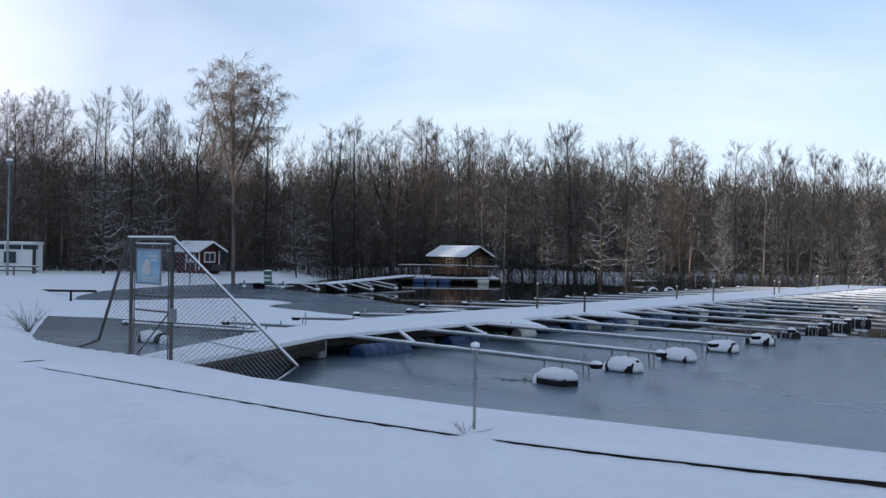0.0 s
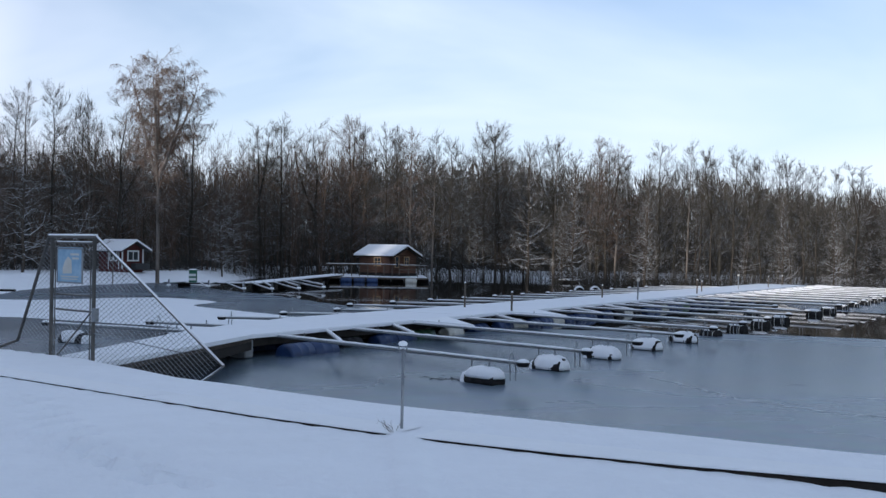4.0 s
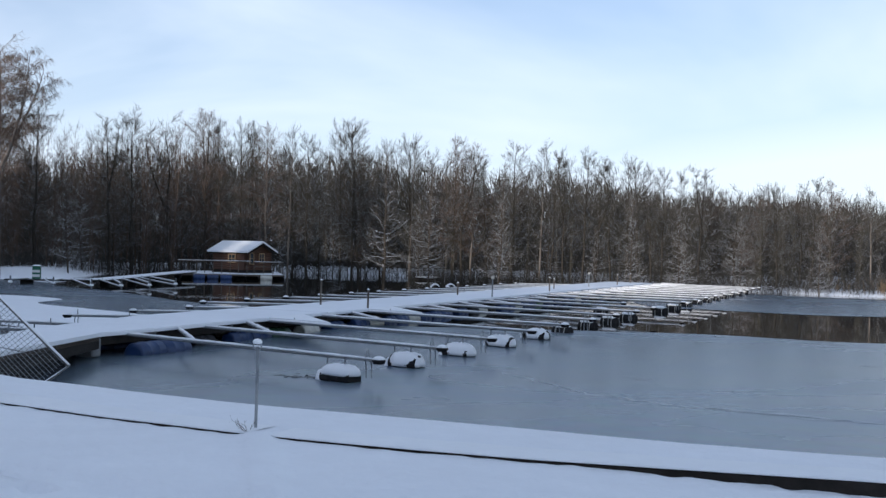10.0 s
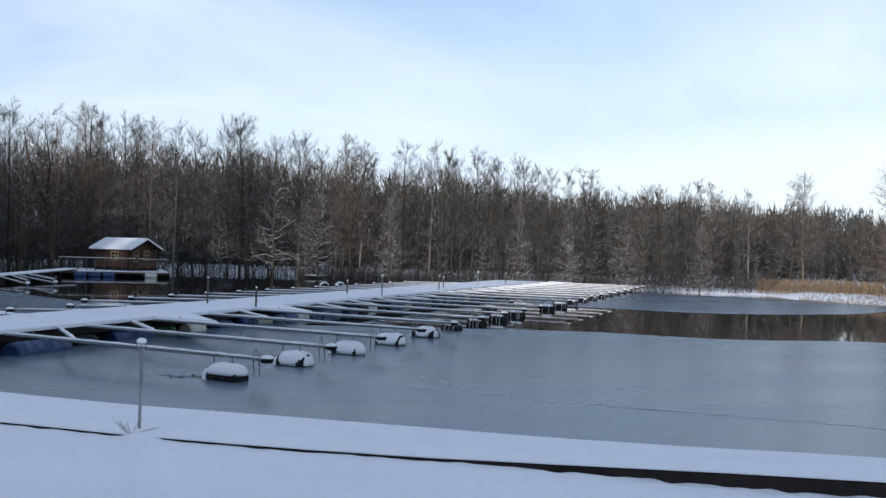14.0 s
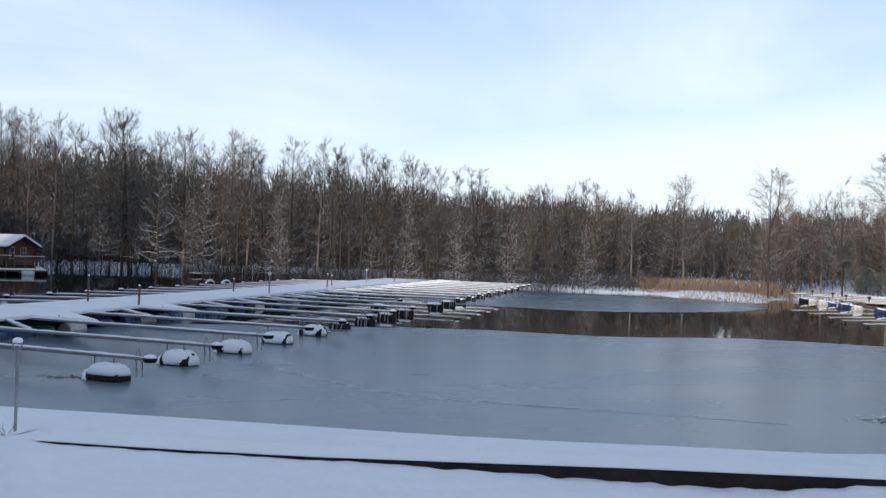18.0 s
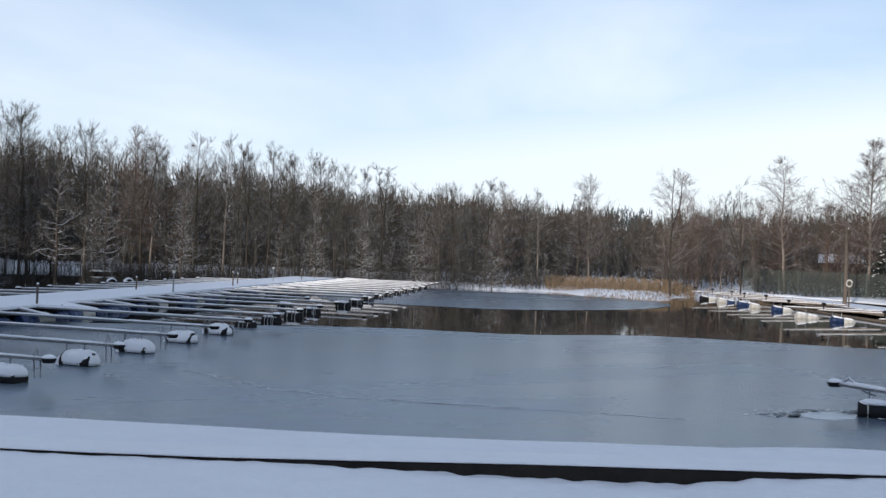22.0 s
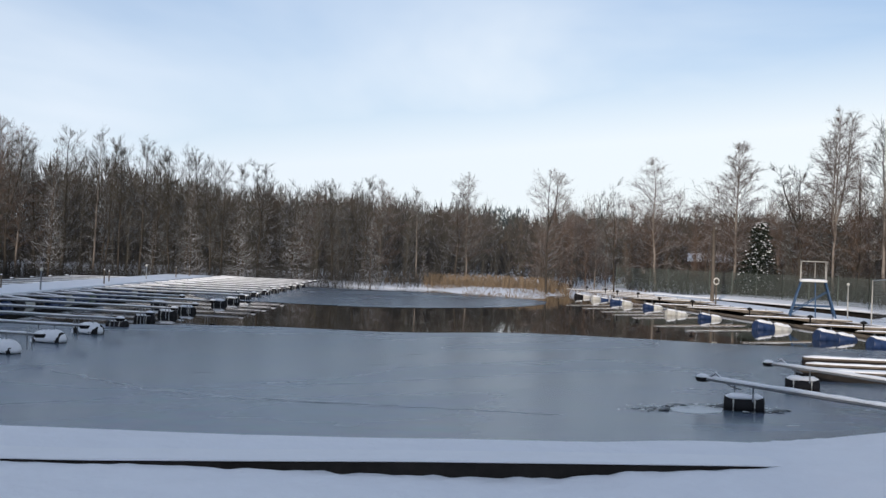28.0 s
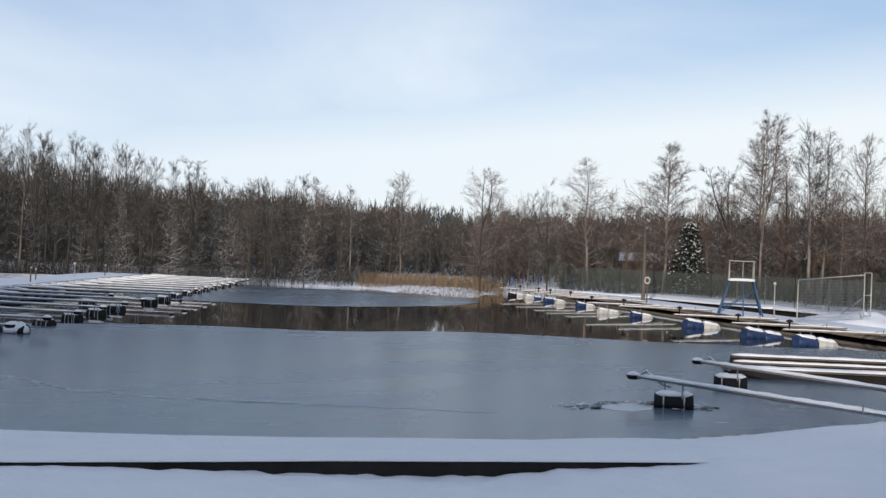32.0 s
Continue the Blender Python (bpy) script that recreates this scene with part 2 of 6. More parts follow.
def box(bm, x0, x1, y0, y1, z0, z1, m=None):
    vs = [bm.verts.new((m @ Vector(c)) if m else c) for c in
          ((x0, y0, z0), (x1, y0, z0), (x1, y1, z0), (x0, y1, z0), (x0, y0, z1), (x1, y0, z1), (x1, y1, z1), (x0, y1, z1))]
    for f in ((3, 2, 1, 0), (4, 5, 6, 7), (0, 1, 5, 4), (1, 2, 6, 5), (2, 3, 7, 6), (3, 0, 4, 7)):
        bm.faces.new([vs[i] for i in f])


def box_mesh(name, size, mat, bevel=0.0, at=(0, 0, 0)):
    """A bevelled block, its base's middle at the origin."""
    bm = bmesh.new()
    sx, sy, sz = size[0] / 2, size[1] / 2, size[2]
    box(bm, at[0] - sx, at[0] + sx, at[1] - sy, at[1] + sy, at[2], at[2] + sz)
    if bevel:
        bmesh.ops.bevel(bm, geom=bm.edges[:], offset=bevel, segments=1, affect='EDGES')
    return bm_mesh(name, bm, mat)


def tube(points, radii, sides=8, cap=True):
    """Vertices and faces of a tube along a bent line."""
    pts = [Vector(p) for p in points]
    if not isinstance(radii, (list, tuple)):
        radii = [radii] * len(pts)
    vs, fs = [], []
    for i, p in enumerate(pts):
        d = (pts[min(i + 1, len(pts) - 1)] - pts[max(i - 1, 0)]).normalized()
        a = d.cross(Vector((0, 0, 1)) if abs(d.z) < 0.95 else Vector((1, 0, 0))).normalized()
        b = a.cross(d)
        for k in range(sides):
            w = 2 * math.pi * k / sides
            vs.append(p + (a * math.cos(w) + b * math.sin(w)) * radii[i])
    for i in range(len(pts) - 1):
        for k in range(sides):
            q = (k + 1) % sides
            fs.append((i * sides + k, i * sides + q, (i + 1) * sides + q, (i + 1) * sides + k))
    if cap:
        fs.append(tuple(range(sides)))
        fs.append(tuple(reversed(range((len(pts) - 1) * sides, len(pts) * sides))))
    return vs, fs


def tube_mesh(name, points, radii, mat, sides=8, smooth=True):
    return mesh(name, *tube(points, radii, sides), mat, smooth)


def lathe(name, profile, mat, sides=14, smooth=True):
    """A turned form round z from (radius, height) pairs."""
    vs, fs = [], []
    for r, z in profile:
        for k in range(sides):
            w = 2 * math.pi * k / sides
            vs.append((r * math.cos(w), r * math.sin(w), z))
    for i in range(len(profile) - 1):
        for k in range(sides):
            q = (k + 1) % sides
            fs.append((i * sides + k, i * sides + q, (i + 1) * sides + q, (i + 1) * sides + k))
    fs.append(tuple(reversed(range(sides))))
    fs.append(tuple(range((len(profile) - 1) * sides, len(profile) * sides)))
    return mesh(name, vs, fs, mat, smooth)


def prisms(segs, sides=3):
    """Tapered sticks, all at once: segs is an array of x0 y0 z0 x1 y1 z1 r0 r1."""
    s = np.asarray(segs, float)
    p0, p1, r0, r1 = s[:, :3], s[:, 3:6], s[:, 6], s[:, 7]
    d = p1 - p0
    d /= np.linalg.norm(d, axis=1)[:, None] + 1e-9
    ref = np.where(np.abs(d[:, 2:3]) < 0.9, np.array([[0, 0, 1.0]]), np.array([[1.0, 0, 0]]))
    a = np.cross(d, ref)
    a /= np.linalg.norm(a, axis=1)[:, None] + 1e-9
    b = np.cross(a, d)
    n = len(s)
    vs = np.zeros((n, 2 * sides, 3))
    for k in range(sides):
        w = 2 * math.pi * k / sides - math.pi / 2
        o = a * math.cos(w) + b * math.sin(w)
        vs[:, k] = p0 + o * r0[:, None]
        vs[:, sides + k] = p1 + o * r1[:, None]
    base = (np.arange(n) * 2 * sides)[:, None]
    fs = [np.stack([base[:, 0] + k, base[:, 0] + (k + 1) % sides, base[:, 0] + sides + (k + 1) % sides, base[:, 0] + sides + k], 1) for k in range(sides)]
    return vs.reshape(-1, 3), np.concatenate(fs)


def blades(segs, seed=1):
    """Hair-fine twigs, one narrow four-cornered face each, turned at random: same rows as prisms."""
    s = np.asarray(segs, float)
    p0, p1 = s[:, :3], s[:, 3:6]
    a = np.cross(p1 - p0, np.random.RandomState(seed).normal(0, 1, p0.shape))
    a /= np.linalg.norm(a, axis=1)[:, None] + 1e-9
    vs = np.stack([p0 - a * s[:, 6:7], p0 + a * s[:, 6:7], p1 + a * s[:, 7:8], p1 - a * s[:, 7:8]], 1)
    return vs.reshape(-1, 3), np.arange(4 * len(s)).reshape(-1, 4)


def together(*pieces):
    """Joins (vertices, quads) arrays."""
    o, vs, fs = 0, [], []
    for v, f in pieces:
        vs.append(v)
        fs.append(f + o)
        o += len(v)
    return np.concatenate(vs), np.concatenate(fs)


def quad_mesh(name, vs, fs, mat, smooth=False):
    """A mesh of quads from arrays."""
    me = bpy.data.meshes.new(name)
    me.vertices.add(len(vs))
    me.vertices.foreach_set("co", np.asarray(vs, np.float32).ravel())
    me.loops.add(4 * len(fs))
    me.loops.foreach_set("vertex_index", np.asarray(fs, np.int32).ravel())
    me.polygons.add(len(fs))
    me.polygons.foreach_set("loop_start", np.arange(0, 4 * len(fs), 4, dtype=np.int32))
    if smooth:
        me.polygons.foreach_set("use_smooth", np.ones(len(fs), bool))
    me.materials.append(mat)
    me.update(calc_edges=True)
    me.validate()
    return me


def turn(x, y, z=0.0, deg=0.0):
    return pose(x, y, z, 0, 0, deg)

# ---- ground: one snow-covered sheet with the basin cut into it ----
SHORE = [(-1.9, 13.6), (0.3, 11.7), (2.0, 10.6), (3.3, 9.68), (4.1, 9.0), (5.4, 8.3), (6.7, 7.6), (8.0, 7.35), (10.6, 10.2), (11.9, 11.0), (15.3, 10.6), (18.6, 10.6), (24, 11.0), (34, 13.5),
         (44, 19.0), (50, 27.0), (52.5, 36), (55.5, 50), (56.5, 60), (53, 62.5), (50, 60.5), (46.6, 56.6), (45.2, 58.5), (44.4, 65.0), (45.6, 68.5), (41.5, 69.5),
         (38, 75), (33, 83), (27.5, 93), (21, 100), (8, 105), (-4, 105), (-9, 93), (-10.5, 80), (-13.4, 76.5), (-17.1, 69.5), (-18.6, 60.0), (-17.9, 54.0),
         (-17.0, 51.0), (-16.6, 45.0), (-14.0, 39.0), (-12.7, 34.8), (-11.6, 31.1), (-10.6, 28.6), (-9.7, 26.2), (-8.1, 21.8), (-6.35, 18.5), (-5.35, 17.3), (-4.45, 16.65), (-3.6, 15.85)]


def shore_distance(x, y):
    """Metres to the basin's edge: positive on land, negative over the water."""
    p = np.array(SHORE, float)
    q = np.roll(p, -1, axis=0)
    best = np.full(x.shape, 1e9)
    inside = np.zeros(x.shape, bool)
    for (ax, ay), (bx, by) in zip(p, q):
        dx, dy = bx - ax, by - ay
        k = np.clip(((x - ax) * dx + (y - ay) * dy) / (dx * dx + dy * dy), 0, 1)
        best = np.minimum(best, np.hypot(x - ax - k * dx, y - ay - k * dy))
        cross = (ay > y) != (by > y)
        with np.errstate(divide='ignore', invalid='ignore'):
            inside ^= cross & (x < (bx - ax) * (y - ay) / (by - ay + 1e-12) + ax)
    return np.where(inside, -best, best)


def waves(x, y, seed, n=5, length=6.0):
    r = np.random.RandomState(seed)
    z = np.zeros_like(x)
    for i in range(n):
        a, ln, ph = r.uniform(0, math.pi), length * r.uniform(0.5, 1.6), r.uniform(0, 6.28)
        z += np.sin((x * math.cos(a) + y * math.sin(a)) * 6.28 / ln + ph) / n
    return z


def ramp(v, a, b):
    k = np.clip((v - a) / (b - a), 0, 1)
    return k * k * (3 - 2 * k)


KERB = [(-9.0, 17.2), (-5.8, 14.4), (-3.9, 12.7), (-2.0, 11.0), (-1.0, 10.1), (0.3, 9.1), (1.4, 8.4), (2.45, 7.83), (4.33, 7.0), (6.75, 5.8), (9.15, 4.5)]


TRAIL = [(-3.44, 11.28), (-2.82, 9.98), (-2.32, 8.95), (-1.85, 8.2), (-1.48, 7.61), (-1.17, 7.16)]
FOOTPRINTS = [(a[0] + (b[0] - a[0]) * k / 6 + (0.1 if k % 2 else -0.1), a[1] + (b[1] - a[1]) * k / 6 + 0.05 * math.sin(7 * k + a[0])) for a, b in zip(TRAIL[:-1], TRAIL[1:]) for k in range(6)]


def kerb_side(x, y):
    """Metres behind the timber kerb (towards the water), negative on the camera's side."""
    k = np.array(KERB)
    best, side = np.full(x.shape, 1e9), np.zeros_like(x)
    for (ax, ay), (bx, by) in zip(k[:-1], k[1:]):
        dx, dy = bx - ax, by - ay
        t = np.clip(((x - ax) * dx + (y - ay) * dy) / (dx * dx + dy * dy), 0, 1)
        d = np.hypot(x - ax - t * dx, y - ay - t * dy)
        s = np.where(dx * (y - ay) - dy * (x - ax) > 0, d, -d)
        side = np.where(d < best, s, side)
        best = np.minimum(best, d)
    return side


def land_height(x, y):
    d = shore_distance(x, y)
    r = np.hypot(x, y)
    near = 1.0 - ramp(r, 18, 30) * 0.35                    # the quay stands a little higher than the far banks
    right = ramp(x, 7.2, 12.5) * (1 - ramp(y, 13, 20))     # a beach slopes down where the quay ends
    width = 0.55 + 2.75 * ramp(r, 20, 40) + 5.0 * right
    z = np.where(d > 0, near * ramp(d, -0.25, width) ** 0.8, -0.5 * ramp(-d, 0, 0.6))
    far = ramp(d, 4, 40) * ramp(r, 45, 140) * (0.35 + 0.65 * ramp(x, 48, 56))
    z = np.where(d > 0, z * (1 - 0.45 * ramp(x, 28, 36) * ramp(y, 52, 57) * (1 - ramp(d, 4, 12))), z)     # the reed spit lies low
    z += np.where(d > 0, far * 1.2 + ramp(r, 150, 420) * ramp(x + 0.2 * y, 60, 220) * 7.0 + ramp(r, 420, 1400) * 14, 0)
    z += np.where(d > 0.3, waves(x, y, 3, 6, 5.0) * 0.035 + waves(x, y, 4, 6, 1.6) * 0.012, 0) * np.minimum(1, np.maximum(d, 0))
    # flat snow behind the kerb, trodden and drifted snow on the camera's side, lower where the kerb's face shows
    s = kerb_side(x, y)
    face = np.interp(x, [-7.6, -6.9, -6.4, -5.2, -4.9, 0.14, 0.22, 0.38, 0.46, 2.0, 3.0, 4.0, 5.0, 5.5, 6.0, 6.9, 7.15, 7.35], [0.02, 0.025, 0, 0, 0.022, 0.03, 0, 0, 0.03, 0.033, 0.05, 0.095, 0.13, 0.115, 0.07, 0.03, -0.01, -0.02])
    ragged = waves(x, y, 8, 9, 0.3) * 0.034 * np.clip(face / 0.1, 0, 1) + waves(x, y, 18, 7, 1.7) * 0.009 * np.clip(face / 0.1, 0, 1)
    front = 1.058 - face + ragged * (1 - ramp(-s, 0.3, 1.5)) + waves(x, y, 9, 6, 2.6) * 0.02 * ramp(-s, 0.1, 1.0) - 0.03 * ramp(-s, 0.5, 3.0)
    for off, deep in ((1.9, 0.1), (2.15, 0.075), (3.5, 0.1), (3.75, 0.075)):     # old wheel ruts along the quay
        front -= deep * np.exp(-((-s - off - 0.12 * waves(x, y, 30, 3, 7.0)) / 0.1) ** 2) * (0.6 + 0.4 * waves(x, y, 31, 4, 1.2))
    for px, py in FOOTPRINTS:                                                   # a line of old footprints
        front -= 0.1 * np.exp(-(((x - px) ** 2 + (y - py) ** 2) / 0.012) ** 2) - 0.025 * np.exp(-((x - px) ** 2 + (y - py) ** 2) / 0.04)
    back = 1.055 - 0.07 * ramp(s, 0.4, 2.6) + waves(x, y, 12, 5, 3.0) * 0.008
    quay = front + (back - 0.012 * (1 - ramp(s, 0.3, 0.7)) - front) * ramp(s, 0.05, 0.2)
    on_quay = (1 - ramp(r, 19, 26)) * ramp(d, 0.25, 0.6) * (1 - ramp(x, 6.9, 9.5))
    z = z * (1 - on_quay) + quay * on_quay
    return z


def ground_at(x, y):
    return float(land_height(np.array([float(x)]), np.array([float(y)]))[0])


def build_ground():
    rad = np.concatenate([np.linspace(0.01, 5, 14), np.arange(5.05, 16, 0.05), np.arange(16, 32, 0.3), np.arange(32, 110, 0.9), np.geomspace(111, 3500, 45)])
    ang = np.radians(np.concatenate([np.arange(-30, 68, 0.3), np.arange(68, 330, 4.0)]))
    A, R = np.meshgrid(ang, rad)
    x, y = R * np.sin(A), R * np.cos(A) + 0.4 * np.clip(1 - R / 4, 0, 1)
    z = land_height(x, y)
    nr, na = R.shape
    idx = np.arange(nr * na).reshape(nr, na)
    nxt = np.roll(idx, -1, axis=1)
    fs = np.stack([idx[:-1], idx[1:], nxt[1:], nxt[:-1]], -1).reshape(-1, 4)
    return quad_mesh("ground", np.stack([x, y, z], -1).reshape(-1, 3), fs, SNOW, True)


thing("ground", Matrix(), "snow-covered ground round the frozen basin", "ground", kind="structure", data=build_ground())


def sheet(name, outline, z, mat, label, category):
    bm = bmesh.new()
    f = bm.faces.new([bm.verts.new((x, y, z)) for x, y in outline])
    bmesh.ops.triangulate(bm, faces=[f])
    bmesh.ops.recalc_face_normals(bm, faces=bm.faces[:])
    if bm.faces[0].normal.z < 0:
        bmesh.ops.reverse_faces(bm, faces=bm.faces[:])
    return thing(name, Matrix(), label, category, kind="structure", data=bm_mesh(name, bm, mat))


def wavy(points, step, amount, seed):
    """A closed outline led smoothly through the points, with small natural bends."""
    r = random.Random(seed)
    out, n = [], len(points)
    for i in range(n):
        p0, p1, p2, p3 = (Vector(points[(i + j) % n]) for j in (-1, 0, 1, 2))
        k = max(1, int((p2 - p1).length / step))
        for j in range(k):
            t = j / k
            q = 0.5 * ((2 * p1) + (p2 - p0) * t + (2 * p0 - 5 * p1 + 4 * p2 - p3) * t * t + (3 * p1 - p0 - 3 * p2 + p3) * t ** 3)
            out.append((q.x + r.uniform(-amount, amount), q.y + r.uniform(-amount, amount)))
    return out


sheet("water", [(-40, 5), (70, 0), (70, 70), (40, 112), (-40, 112)], 0.0, WATER, "dark open water between the sheets of ice", "water")
ICE_NEAR = [(-14, 20), (-3, 10), (8, 6), (36, 6), (40, 14), (31, 23), (28.2, 25.1), (26.4, 27.5), (23.5, 30.1), (19.2, 30.8), (16.7, 32.8), (14.8, 34.0), (9.8, 35.3),
            (4, 37), (1, 43), (-0.6, 48), (-2.2, 51.4), (-5.6, 59.4), (-8.8, 64.7), (-11, 71), (-15, 75), (-30, 76), (-34, 50), (-24, 34)]
sheet("ice_near", wavy(ICE_NEAR, 0.6, 0.07, 5), 0.012, ICE, "smooth grey lake ice with a dusting of frost", "ice")
sheet("ice_inner", [(-34, 34), (-12, 34), (-12, 64), (-16, 73), (-34, 73)], 0.008, ICE, "grey ice in the inner arm of the basin", "ice")
ICE_FAR = [(21, 53), (23.6, 48.3), (28.2, 45.0), (36.4, 46.6), (42.6, 51.8), (44, 57), (43, 62), (39, 66.5), (33, 71.5), (26, 66)]
sheet("ice_far", wavy(ICE_FAR, 0.6, 0.07, 6), 0.012, ICE, "pale grey sheet of ice near the reed bank", "ice")
SNOW_ICE = [(-15.5, 40.0), (-13.5, 38.5), (-11.4, 37.9), (-9.0, 36.4), (-6.5, 34.9), (-5.2, 33.4), (-3.6, 35.0), (-3.0, 40.5), (-5.0, 43.5), (-7.4, 47.0), (-7.0, 50.5), (-9.6, 53.5),
            (-11.8, 53.0), (-13.6, 50.8), (-15.6, 49.8), (-18.5, 50.0), (-19.0, 45.0)]
sheet("snow_on_ice", wavy(SNOW_ICE, 0.5, 0.04, 7), 0.028, SNOW, "flat snow lying on the inner ice", "snow")

# ---- trees ----
def unit(v):
    return v / (np.linalg.norm(v) + 1e-9)


def units(v):
    return v / (np.linalg.norm(v, axis=-1, keepdims=True) + 1e-9)


def heading(az, el):
    return np.stack([np.cos(el) * np.cos(az), np.cos(el) * np.sin(az), np.sin(el)], -1)


def bent_lines(r, base, az, el, length, curve, n=4, wander=0.1):
    """Bent lines, all at once: n lengths each, the steepness changing by curve on the way."""
    pts = [base]
    for i in range(n):
        pts.append(pts[-1] + heading(az, el) * (length / n)[:, None])
        el = el + curve / n + r.normal(0, wander, len(el))
        az = az + r.normal(0, wander, len(az))
    return np.stack(pts, 1)


def along_lines(lines, which, k):
    """Places at the fraction k of the lines named by which, and the way they run there."""
    n = lines.shape[1] - 1
    j = np.minimum((k * n).astype(int), n - 1)
    a, b = lines[which, j], lines[which, j + 1]
    return a + (b - a) * (k * n - j)[:, None], units(b - a)


def line_segs(lines, r0, taper):
    """Rows for prisms along bent lines; r0 is the radius of each at its foot."""
    n = lines.shape[1] - 1
    out = []
    for i in range(n):
        a, b = r0 * taper ** i, r0 * taper ** (i + 1)
        out.append(np.concatenate([lines[:, i], lines[:, i + 1], a[:, None], b[:, None]], 1))
    return np.concatenate(out)


def spikes(segs, seed=1):
    """Hair-fine twigs, one narrow three-cornered face each, turned at random."""
    s = np.asarray(segs, float)
    p0, p1 = s[:, :3], s[:, 3:6]
    a = units(np.cross(p1 - p0, np.random.RandomState(seed).normal(0, 1, p0.shape))) * s[:, 6:7]
    return np.stack([p0 - a, p0 + a, p1], 1).reshape(-1, 3)


def twig_mesh(name, quads, tips, mat):
    """A mesh of four-cornered faces (vertices, faces) and loose three-cornered ones (vertices)."""
    vs, fs = quads
    nq, nt = len(fs), len(tips) // 3
    me = bpy.data.meshes.new(name)
    me.vertices.add(len(vs) + len(tips))
    me.vertices.foreach_set("co", np.concatenate([np.asarray(vs, np.float32).ravel(), np.asarray(tips, np.float32).ravel()]))
    me.loops.add(4 * nq + 3 * nt)
    me.loops.foreach_set("vertex_index", np.concatenate([np.asarray(fs, np.int32).ravel(), len(vs) + np.arange(3 * nt, dtype=np.int32)]))
    me.polygons.add(nq + nt)
    me.polygons.foreach_set("loop_start", np.concatenate([np.arange(nq, dtype=np.int32) * 4, 4 * nq + np.arange(nt, dtype=np.int32) * 3]))
    me.materials.append(mat)
    me.update(calc_edges=True)
    return me


# per kind: foot of the crown, limb steepness low and high, its bend, hang of side shoots and of the finest twigs, twig length
FORMS = {"alder": (0.12, 0.15, 0.85, 0.3, 0.2, 0.3, (0.3, 0.7)),
         "slender": (0.25, 0.45, 0.95, 0.15, 0.2, 0.35, (0.3, 0.65)),
         "birch": (0.17, 0.5, 1.05, -0.5, -0.25, -0.8, (0.35, 0.8)),
         "vase": (0.34, 0.8, 0.9, -1.0, -0.5, -1.7, (0.45, 1.0)),
         "frosted": (0.06, 0.12, 1.0, 0.0, 0.05, 0.15, (0.25, 0.5))}


def limb_reach(kind, top):
    """Limb length, as a share of the tree's height, at that part of the crown."""
    if kind == "alder":
        return 0.04 + 0.14 * np.sin(np.pi * (0.3 + 0.62 * top))
    if kind == "slender":
        return 0.035 + 0.125 * np.sin(np.pi * (0.16 + 0.74 * top))
    if kind == "birch":
        return 0.03 + 0.35 * (1 - top) ** 0.8 * np.minimum(1, 0.5 + top * 1.8)
    if kind == "vase":
        return 0.05 + 0.12 * np.sin(np.pi * (0.15 + 0.7 * top))
    return 0.03 + 0.21 * (1 - top) ** 0.7


